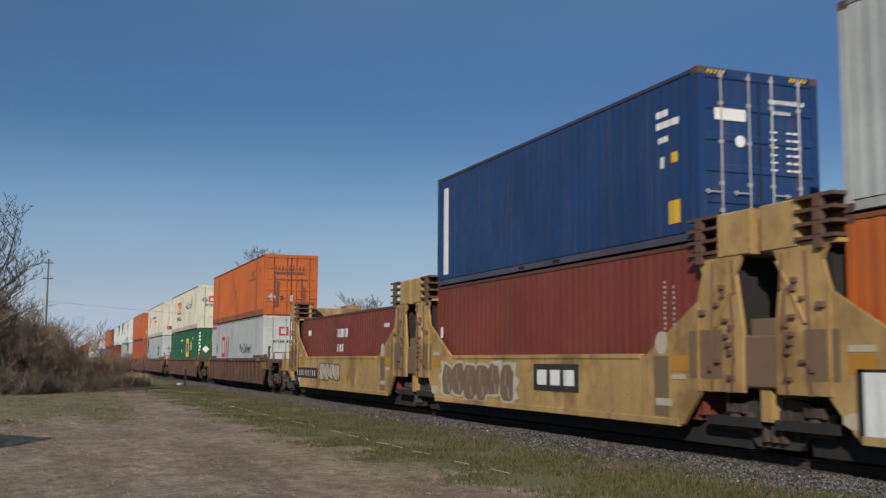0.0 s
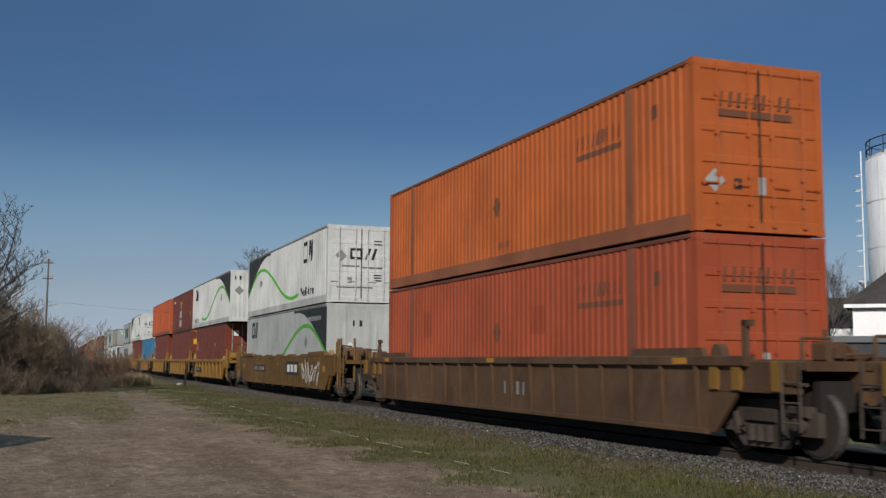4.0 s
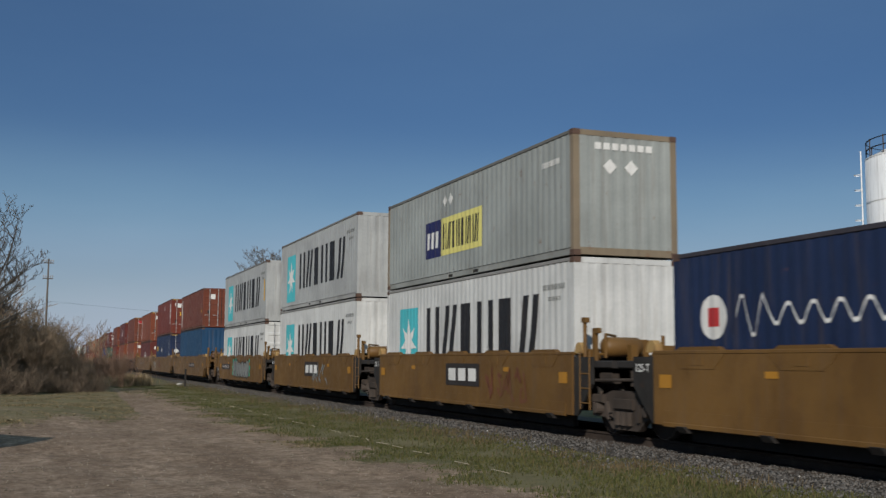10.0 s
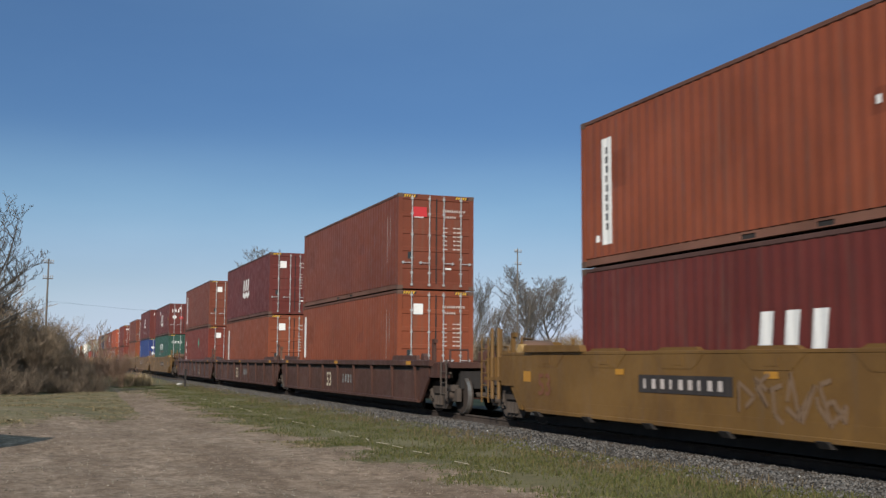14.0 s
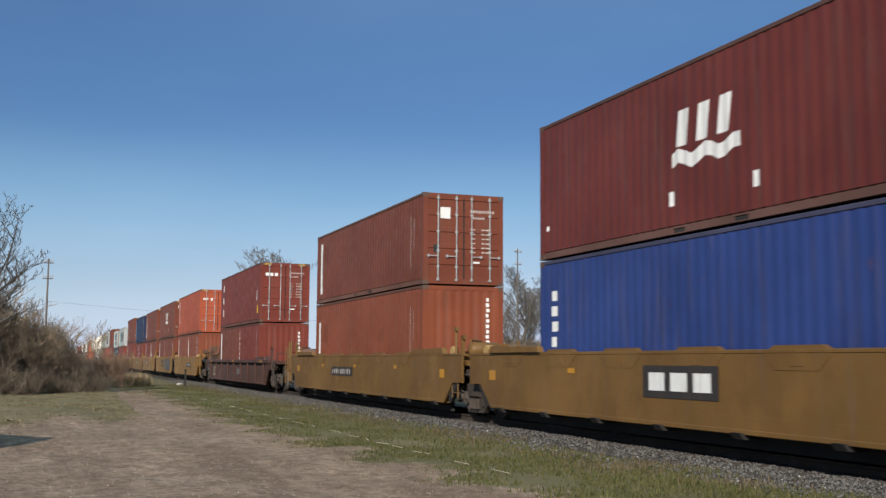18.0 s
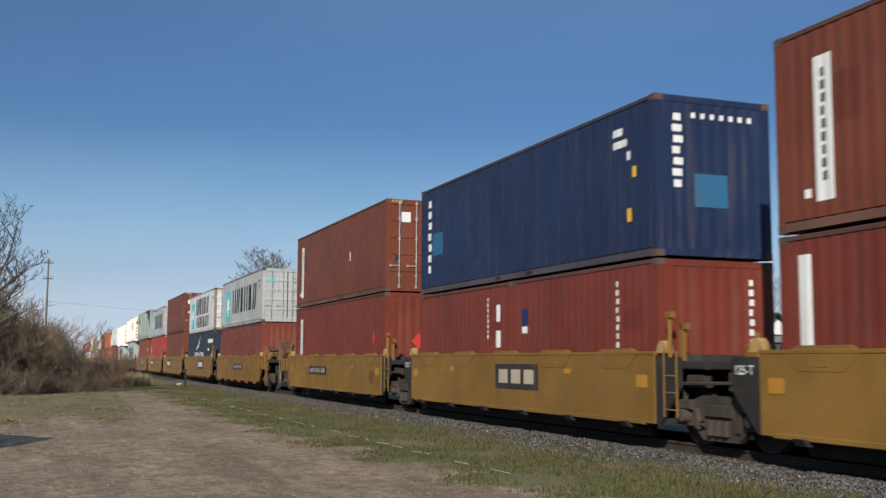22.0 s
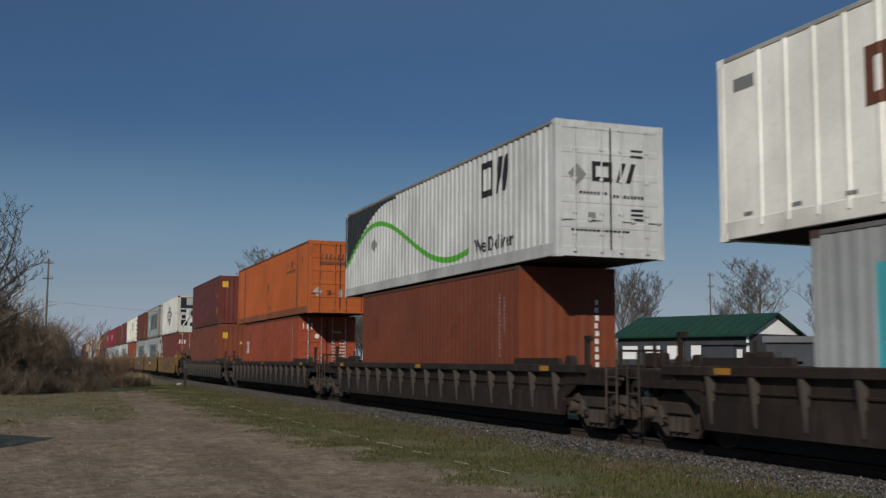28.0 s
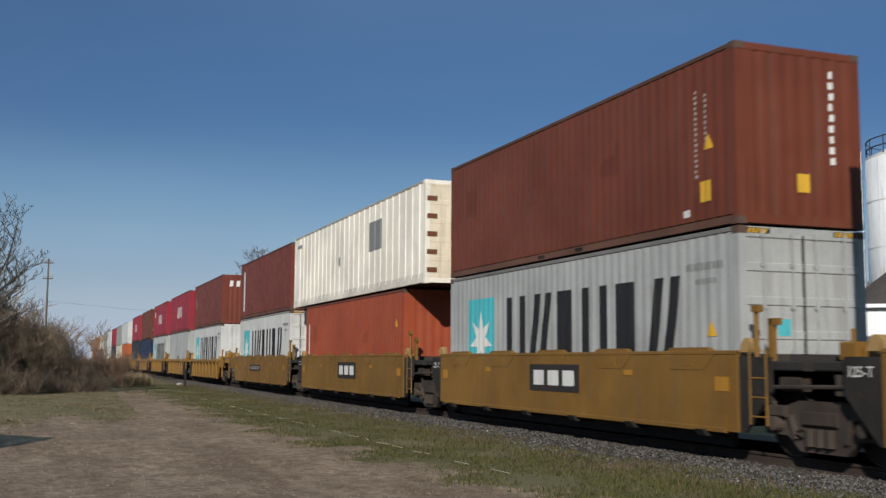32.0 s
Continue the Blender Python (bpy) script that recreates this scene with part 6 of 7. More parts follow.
pair(285.45, FLOOR, (F40, HC, "white", "iso", "plain", star_line(HC)), (F40, STD, "sage", "iso", "plain", [("navy", [rect(3.4, 0.65, 1.2, 1.0)]), ("lemon", [rect(4.6, 0.65, 2.8, 1.0)]), ("black", wordmark(4.75, 0.8, 2.5, 0.7, 8, 0.07)), ("white", wordmark(3.5, 0.9, 1.0, 0.45, 3, 0.12) + [diamond(4.9, 2.1, 0.16), diamond(5.3, 2.1, 0.16)] + id_marks(F40, STD)[:8])],
     [("white", [rect(0.5 + 0.2 * i, 2.2, 0.15, 0.14) for i in range(7)] + [diamond(0.85, 1.85, 0.16), diamond(1.35, 1.85, 0.16)])], "weathered", "weathered"))
pair(301.0, FLOOR, (F40, HC, "white", "iso", "plain", star_line(HC)), (F40, HC, "silver", "iso", "plain", star_line(HC), (), "with a star mark"))
pair(316.55, FLOOR, (F40, STD, "white", "iso", "door", star_line(STD)), (F40, HC, "silver", "iso", "plain", star_line(HC) + [("yellow", [rect(11.6, 1.0, 0.2, 1.0)])], (), "with a star mark"))
# ochre set of three
pair(338.0, FLOOR, (F40, HC, "ocean", "iso", "plain", NC, [("white", column(1.95, 2.5, 0.08, 2.1, 16))]), (F40, STD, "brown", "iso", "door", [("white", [rect(0.55, 0.3, 0.26, 2.0)])] + NS + caution(F40, 1.0), D_STD))
pair(357.4, FLOOR, (F40, HC, "navy", "iso", "door", [("yellow", wordmark(0.4, 1.55, 1.6, 0.42, 5, 0.09)), ("white", [diamond(4.9, 1.65, 0.3)] + column(10.9, 2.4, 0.13, 1.7, 12))] + caution(F40), [("white", [diamond(0.5, 1.5, 0.22), diamond(1.0, 1.5, 0.22)] + door_marks(HC, False)[0][1])]),
     (F40, HC, "red", "iso", "door", [("white", column(11.1, 2.55, 0.42, 1.75, 4, 0.2) + [rect(10.45, 2.0, 0.12, 0.5), diamond(6.5, 2.3, 0.2)])], D_ENDS + [("white", wordmark(0.3, 2.3, 0.7, 0.24, 3, 0.06) + [diamond(1.65, 2.25, 0.18)]), ("yellow", [rect(0.7, 1.5, 0.36, 0.3)])]))
pair(376.7, FLOOR, (F40, STD, "wine", "iso", "plain", three_letters(5.4, 0.9, 0.85, False), [("white", wordmark(0.4, 1.8, 0.7, 0.3, 3, 0.06))]), (F40, HC, "rust", "iso", "door", strip_name(HC) + strip_dark(HC) + [("white", [rect(8.0, 1.5, 0.1, 0.12)])], D_ENDS))
# maroon set of three
pair(400.4, FLOOR, (F40, HC, "rust", "iso", "door", [("white", [rect(0.3, 0.9, 0.3, 1.6)])] + NC, D_ENDS), (F40, HC, "brown", "iso", "door", NC[:1], D_ENDS + [("red", [rect(0.45, 2.2, 0.45, 0.3)])]))
pair(419.6, FLOOR, (F40, HC, "rust", "iso", "door", STRIP, D_ENDS), (F40, HC, "wine", "iso", "door", three_letters(5.2, 1.5, 0.7), D_ENDS))
pair(438.9, FLOOR, (F40, HC, "red", "iso", "door", [("white", column(0.75, 2.2, 0.3, 1.6, 3)), ("mint", [diamond(7.6, 1.9, 0.3)])], D_ENDS), (F40, HC, "brown", "iso", "door", STRIP, D_ENDS))
# ochre set of three
pair(462.75, FLOOR, (F40, HC, "pine", "iso", "door", [("white", wordmark(4.9, 1.66, 2.6, 0.5, 7, 0.10) + column(11.0, 2.4, 0.12, 1.6, 12) + [diamond(4.7, 1.28, 0.19)]), ("red", [rect(5.0, 1.46, 2.5, 0.03)])], [("white", wordmark(0.3, 2.15, 0.9, 0.2, 7, 0.03) + [diamond(0.5, 0.9, 0.24), rect(1.6, 2.2, 0.6, 0.1)]), ("red", [diamond(1.1, 0.95, 0.22)])]),
     (F40, STD, "wine", "iso", "door", three_letters(5.2, 1.25, 0.75) + NS + [("white", [diamond(4.3, 2.0, 0.22)]), ("red", [diamond(4.55, 1.85, 0.18)])] + caution(F40, 1.2), [("white", wordmark(0.25, 1.85, 0.7, 0.28, 3, 0.07) + [diamond(0.45, 1.45, 0.2), disc(0.9, 2.2, 0.08)] + door_marks(STD, False)[0][1]), ("red", [diamond(1.0, 1.4, 0.18)])]))
pair(481.9, FLOOR, (F40, HC, "royal", "iso", "door", [("white", column(0.5, 2.3, 0.28, 1.9, 6) + column(11.2, 2.4, 0.13, 1.2, 8))], [("white", [diamond(0.4, 2.0, 0.18), diamond(0.4, 1.4, 0.18), rect(0.9, 2.0, 0.2, 0.3)] + door_marks(HC, False)[0][1])]),
     (F40, HC, "wine", "iso", "plain", three_letters(5.2, 1.55, 0.75) + [("white", [rect(0.3, 0.6, 0.12, 0.1), rect(5.0, 0.5, 0.14, 0.25), rect(7.3, 0.5, 0.14, 0.25)])], [("white", wordmark(0.4, 2.3, 0.7, 0.24, 3, 0.06) + column(1.9, 2.6, 0.1, 1.6, 12))]))
pair(501.5, FLOOR, (F40, HC, "rust", "iso", "plain", [("white", [rect(0.4, 0.3, 0.26, 1.9)])] + NC, [("white", column(1.9, 2.6, 0.1, 1.8, 12))]), (F40, STD, "brown", "iso", "door", [("white", [rect(0.55, 0.35, 0.3, 1.9)])] + strip_dark(STD, 0.6) + NS[:1], D_STD))
# single maroon car
two_twenties(525.1, FLOOR, "brown", "red", [("white", [rect(0.35, 0.3, 0.3, 2.0)])], [("white", column(0.4, 2.3, 0.2, 1.8, 7) + column(5.2, 2.3, 0.1, 1.6, 9))], [("white", column(1.9, 2.2, 0.1, 1.6, 9))])
pair(525.1, FLOOR + STD + 0.04, None, (F40, HC, "red", "iso", "door", [("white", column(0.7, 2.6, 0.36, 2.1, 3, 0.45) + [rect(11.2, 1.1, 0.1, 0.5)]), ("yellow", [rect(11.3, 0.45, 0.34, 0.4)])], door_marks(HC, False) + [("white", [rect(0.25 + 0.22 * i, 2.25, 0.15, 0.15) for i in range(3)])]))
# yellow set of five
TWENTY = [("white", [rect(0.4, 0.25, 0.26, 2.05)] + column(4.9, 2.3, 0.1, 1.5, 10))]
two_twenties(546.67, FLOOR, "rust", "rust", TWENTY, [("white", [rect(0.35, 0.25, 0.26, 2.05)]), ("white", column(5.0, 2.3, 0.1, 1.5, 10))])
pair(546.67, FLOOR + STD + 0.04, None, (F40, HC, "redorange", "iso", "door", [("white", column(0.5, 2.6, 0.26, 1.7, 7))] + NC, door_marks(HC, False) + [("yellow", [rect(1.85, 0.75, 0.3, 0.4)]), ("white", [rect(0.2, 2.2, 0.35, 0.1), rect(0.72, 2.15, 0.14, 0.16)])]))
two_twenties(562.05, FLOOR, "brown", "brown", [("white", [rect(0.4, 0.3, 0.3, 1.9)] + column(4.8, 2.3, 0.1, 1.6, 10)), ("yellow", [rect(5.3, 1.2, 0.14, 0.2)])], [("white", column(4.9, 2.3, 0.12, 1.7, 10) + column(5.25, 2.3, 0.12, 1.2, 8))], (), "plain")
pair(562.05, FLOOR + STD + 0.04, None, (F40, HC, "brown", "iso", "door", three_letters(5.2, 1.6, 0.75) + NC + [("yellow", [rect(11.5, 2.0, 0.16, 0.2)]), ("white", [rect(0.3, 0.75, 0.1, 0.1), rect(4.9, 0.55, 0.12, 0.22), rect(7.6, 0.55, 0.12, 0.22)])], [("white", wordmark(0.3, 2.3, 0.75, 0.26, 3, 0.07))] + D_ENDS))
two_twenties(577.4, FLOOR, "red", "brown", [("white", [rect(0.4, 0.25, 0.26, 2.05)])], [("white", [rect(0.5, 0.25, 0.26, 2.05), diamond(1.1, 1.2, 0.25)])], [("white", [diamond(0.6, 2.0, 0.2), diamond(0.6, 1.5, 0.2), rect(1.1, 1.8, 0.5, 0.3)])], "door")
pair(577.4, FLOOR + STD + 0.04, None, (F40, HC, "brown", "iso", "door", STRIP + [("yellow", [rect(11.0, 1.25, 0.14, 0.2)]), ("white", [rect(11.1, 0.8, 0.12, 0.12)])], D_ENDS))
two_twenties(592.85, FLOOR, "red", "red", [("white", column(5.2, 2.2, 0.26, 1.2, 2) + column(4.7, 2.3, 0.08, 1.0, 8))], [("navy", [rect(0.5, 1.55, 0.3, 0.4)]), ("white", [rect(0.5, 1.4, 0.3, 0.15)] + column(4.6, 2.3, 0.12, 1.6, 10))], [("white", column(1.9, 2.3, 0.1, 1.6, 9))])
pair(592.85, FLOOR + STD + 0.04, None, (F40, HC, "navy", "iso", "plain", [("white", column(0.55, 2.6, 0.26, 2.1, 7) + [rect(10.7, 2.35, 0.35, 0.14), rect(10.7, 2.12, 0.5, 0.14), rect(11.2, 1.85, 0.12, 0.16)]), ("azure", [rect(0.9, 1.0, 0.8, 0.6)]), ("yellow", [rect(11.2, 0.7, 0.16, 0.25), rect(11.4, 1.5, 0.12, 0.2)])], [("white", column(0.35, 2.6, 0.2, 1.4, 7) + [rect(0.75 + 0.2 * i, 2.5, 0.09, 0.1) for i in range(7)]), ("azure", [rect(0.8, 0.9, 0.7, 0.6)])]))
pair(608.3, FLOOR, (F40, HC, "red", "iso", "plain", STRIP + [("red", [diamond(11.0, 1.5, 0.22)])], [("red", [diamond(1.1, 1.4, 0.25)])]), (F40, HC, "brown", "iso", "door", STRIP + [("white", [rect(8.0, 1.3, 0.14, 0.3)])], D_ENDS))
# notched set of five
pair(627.9, FLOOR, (F40, STD, "maroon", "iso", "plain", [("white", column(11.0, 2.2, 0.08, 1.4, 10))], [("white", column(1.9, 2.2, 0.08, 1.5, 10))]), (F40, STD, "silver", "iso", "door", star_line(STD) + [("yellow", [rect(10.4, 0.9, 0.14, 0.3)])], [("grey", door_marks(STD, False)[0][1]), ("cyan", [rect(0.35, 1.9, 0.22, 0.22)])], "with a star mark"))
pair(643.3, FLOOR, (F40, STD, "slate", "iso", "plain", [("white", [[(4.0 + 0.28 * i, 1.42 + 0.08 * i), (5.4 + 0.16 * i, 1.62 + 0.12 * i), (5.45 + 0.16 * i, 1.72 + 0.12 * i), (4.1 + 0.28 * i, 1.54 + 0.08 * i)] for i in range(6)] + wordmark(3.2, 1.0, 4.6, 0.3, 11, 0.07) + [rect(9.6, 1.85, 2.2, 0.24), rect(9.6, 1.35, 0.6, 0.16), rect(11.2, 1.0, 0.2, 0.2)])], [("white", [rect(0.6, 1.85, 1.5, 0.22)]), ("yellow", [rect(0.85, 1.0, 0.14, 0.2)])]),
     (F40, STD, "white", "iso", "door", star_line(STD, True), [("white", [rect(0.55, 1.6, 0.36, 0.5), rect(1.35, 1.6, 0.4, 0.5)]), ("grey", door_marks(STD, False)[0][1] + [rect(0.7, 0.9, 0.18, 0.28)])], "with a star mark", "weathered"))
pair(658.8, FLOOR, (F40, HC, "brown", "iso", "plain", caution(F40, 1.5), [("yellow", [[(0.7, 2.1), (1.0, 2.1), (0.85, 2.4)]])]), (F40, HC, "brown", "iso", "door", NC[:1] + caution(F40, 1.3), [("white", [disc(0.45, 2.2, 0.2), rect(0.3, 1.35, 0.25, 0.12)]), ("red", [rect(0.9, 2.1, 0.45, 0.3)]), ("yellow", [rect(1.3, 1.3, 0.3, 0.25)])]))
pair(674.0, FLOOR, (F40, HC, "scarlet", "iso", "door", [("white", [rect(0.6, 1.4, 0.3, 0.7)])], D_ENDS), (F40, STD, "silver", "iso", "door", star_line(STD), [("cyan", [rect(0.3, 1.5, 0.3, 0.3)]), ("grey", door_marks(STD, False)[0][1])], "with a star mark"))
pair(689.8, FLOOR, (F40, HC, "rust", "iso", "plain", [("white", [rect(11.3, 1.6, 0.3, 0.4)])]), (*TW, "sage", "dom", "plain", wave_side(True), (), "with dark corner"))
# soot-dark cars
SOOT = 0.90
pair(710.5, SOOT, (F40, HC, "silver", "iso", "door", star_line(HC) + caution(F40), [("cyan", [rect(0.5, 1.35, 0.34, 0.36)]), ("grey", [rect(1.5 + 0.1 * i, 0.8, 0.07, 0.05) for i in range(6)])]), (*TW, "ivory", "ply", "door", [("drab", [rect(10.9, 1.35, 1.35, 0.95)]), ("grey", [diamond(7.3, 2.0, 0.22), diamond(7.3, 1.2, 0.2), rect(0.4, 2.35, 0.9, 0.16), rect(14.0, 2.5, 0.5, 0.14), diamond(9.6, 1.8, 0.14)]), ("ash", [rect(10.98, 1.42, 0.55, 0.82), rect(11.62, 1.42, 0.55, 0.82)])],
      [("sepia", [rect(0.12, 2.0, 0.5, 0.36)] + [rect(0.06 if i % 2 else 2.2, 0.35 + (i // 2) * 0.38, 0.18, 0.11) for i in range(8)] + [rect(0.3 + 0.28 * i, 0.32, 0.22, 0.14) for i in range(6)]), ("silver", [diamond(0.5, 1.85, 0.2), diamond(1.0, 1.35, 0.2)])], "with rusty doors"))
pair(732.2, SOOT, (F40, STD, "silver", "iso", "plain", star_line(STD, True)), (*TW, "bright", "ply", "door", [("sepia", wordmark(3.2, 1.45, 1.1, 0.8, 2, 0.22)), ("grey", [rect(8.1, 2.25, 0.16, 0.3), rect(9.3, 2.2, 0.5, 0.2), rect(10.6, 1.6, 0.4, 0.55), rect(0.4, 2.3, 0.5, 0.2), rect(14.6, 2.2, 0.3, 0.2)] + [rect(0.6 + 1.1 * i, 0.34, 0.2, 0.06) for i in range(14)])],
      [("sepia", wordmark(0.28, 2.05, 0.9, 0.3, 3, 0.1) + [rect(0.06 if i % 2 else 2.2, 0.35 + (i // 2) * 0.52, 0.18, 0.12) for i in range(8)] + [rect(0.3 + 0.28 * i, 0.25, 0.24, 0.16) for i in range(6)]), ("dark", [rect(1.65, 2.3, 0.4, 0.07), rect(1.65, 2.15, 0.45, 0.08)])], "with rusty doors"))
pair(754.0, SOOT, (F40, HC, "rust", "iso", "plain", NC, [("white", column(1.9, 2.2, 0.1, 1.6, 9))]), (*TW, "white", "dom", "door", wave_side(), wave_ends(), "with green ribbon"))
pair(775.6, SOOT, (F40, STD, "redorange", "iso", "door", [("white", wordmark(0.5, 1.1, 0.7, 0.6, 2, 0.16) + column(11.0, 2.3, 0.12, 1.6, 10))], [("white", wordmark(0.2, 2.05, 0.5, 0.24, 3, 0.06) + [disc(0.8, 1.75, 0.10)] + door_marks(STD, False)[0][1][10:])]), (*TW, "orange", "slim", "door", hauler_side(), hauler_ends()))
pair(797.1, SOOT, (F40, HC, "rust", "iso", "plain", NC + caution(F40, 1.8) + [("navy", [rect(0.5, 2.3, 0.2, 0.3)]), ("yellow", [rect(11.5, 0.35, 0.3, 0.35)])], [("yellow", [rect(0.3, 2.05, 0.3, 0.35), [(1.3, 1.7), (1.5, 1.7), (1.4, 1.9)]]), ("white", column(2.05, 2.6, 0.09, 1.6, 12))]),
     (F40, HC, "oxblood", "iso", "plain", NC + caution(F40, 1.6) + [("azure", [disc(0.65, 2.35, 0.14)]), ("yellow", [rect(11.3, 0.6, 0.36, 0.4)]), ("white", [rect(7.6, 0.75, 0.12, 0.1)])], [("yellow", [rect(0.2, 2.2, 0.36, 0.34), [(1.15, 2.05), (1.4, 2.05), (1.27, 2.25)]]), ("white", column(1.95, 2.6, 0.1, 1.4, 10))]))
# yellow set of five
GLOBE = [disc(5.85, 1.5, 1.27, 28, 0.63)]
LAND = [rect(4.45, 1.28, 2.95, 0.48), [(5.2, 0.78), (5.7, 0.72), (6.1, 0.98), (5.9, 1.16), (5.4, 1.14), (5.1, 1.0)], [(4.85, 1.92), (5.2, 2.16), (5.5, 2.12), (5.55, 1.95), (5.2, 1.84)], [(5.75, 2.0), (6.0, 2.24), (6.5, 2.06), (6.8, 1.9), (6.3, 1.84)], [(6.3, 0.9), (6.7, 1.02), (6.9, 1.16), (6.4, 1.18)]]
pair(818.6, FLOOR, (F40, HC, "maroon", "iso", "door", [("white", column(0.6, 2.3, 0.34, 1.5, 3))], [("white", wordmark(0.15, 2.05, 0.6, 0.3, 3, 0.08))] + D_ENDS[:1]),
     (F40, HC, "bright", "reefer", "reefer", [("ink", GLOBE), ("cloud", LAND), ("red", wordmark(4.1, 1.34, 1.65, 0.39, 3, 0.13)), ("ink", wordmark(5.95, 1.34, 1.95, 0.39, 3, 0.15)), ("grey", [rect(0.3, 0.3, 0.5, 0.06)])], (), "with globe mark", "cream"))
pair(834.2, FLOOR, (F40, HC, "silver", "iso", "plain", star_line(HC), [("black", wordmark(0.15, 2.25, 2.0, 0.36, 6, 0.08))]), (F40, HC, "silver", "iso", "plain", star_line(HC) + [("yellow", [rect(11.75, 0.9, 0.2, 1.2)])], (), "with a star mark", "weathered"))
pair(849.65, FLOOR, (F40, HC, "silver", "iso", "door", star_line(HC) + caution(F40, 1.2), [("cyan", [rect(0.7, 1.2, 0.24, 0.26)])]), (F40, HC, "brown", "iso", "plain", NC + caution(F40, 1.3) + [("yellow", [rect(11.2, 0.45, 0.28, 0.34)]), ("white", [rect(10.7, 0.25, 0.2, 0.12)])], [("yellow", [rect(1.15, 0.55, 0.24, 0.3)]), ("white", column(1.8, 2.6, 0.1, 1.6, 9))]))
pair(865.6, FLOOR, (F40, HC, "redorange", "iso", "plain", [("white", [rect(0.4, 0.6, 0.2, 1.6)])] + caution(F40, 1.8)), (*TW, "ivory", "ply", "door", [("grey", [rect(10.8, 1.35, 1.3, 0.95), rect(7.0, 1.2, 0.2, 0.3), rect(0.5, 2.4, 0.8, 0.14)])], [("sepia", [rect(0.06, 0.3 + i * 0.5, 0.3, 0.14) for i in range(5)] + [rect(1.5, 0.9, 0.5, 1.4)])], "with rusty doors"))
pair(880.8, FLOOR, (F40, HC, "white", "iso", "door", star_line(HC)), (F40, HC, "maroon", "iso", "plain", STRIP[:1]))
# far ribbed set
pair(899.5, FLOOR, (F40, HC, "white", "iso", "plain", star_line(HC)), (F40, HC, "maroon", "iso", "plain", [("white", [rect(0.7, 1.4, 0.2, 0.5)])], [("white", wordmark(0.4, 2.2, 1.2, 0.34, 3, 0.1))]))
pair(915.0, FLOOR, (F40, HC, "silver", "iso", "plain", [("dark", wordmark(5.5, 0.5, 1.4, 0.6, 3))]), (F40, HC, "crimson", "iso", "plain", [("white", wordmark(4.6, 1.1, 3.0, 0.8, 4, 0.3, 0.2))]))
pair(930.5, FLOOR, (F40, HC, "grey", "iso", "plain", star_line(HC)), (F40, HC, "crimson", "iso", "plain", [("white", wordmark(4.6, 1.1, 3.0, 0.8, 4, 0.3, 0.2) + [rect(0.8, 1.8, 0.8, 0.5)])]))
pair(946.0, FLOOR, (F40, HC, "navy"), (F40, HC, "brown"))
pair(961.5, FLOOR, (F40, HC, "slate", "iso", "plain"), (F40, HC, "crimson", "iso", "plain", [("white", wordmark(4.6, 1.1, 3.0, 0.8, 4, 0.3, 0.2))]))
# last sets, far off
FAR = ((982.5, "orange", "white"), (998.0, "cream", "sage"), (1013.5, "slate", "crimson"), (1029.0, "white", "white"), (1044.5, "silver", "sage"),
       (1065.5, "brown", "cream"), (1081.0, "navy", "orange"), (1096.5, "maroon", "brown"), (1112.0, "rust", "red"), (1127.5, "white", "maroon"))
for u_, lo_, up_ in FAR:
    box(u_, FLOOR, F40, HC, lo_, "iso", "plain", on="lower", castings=False)
    box(u_, FLOOR + HC - 0.03, F40, HC, up_, "iso", "plain", castings=False)


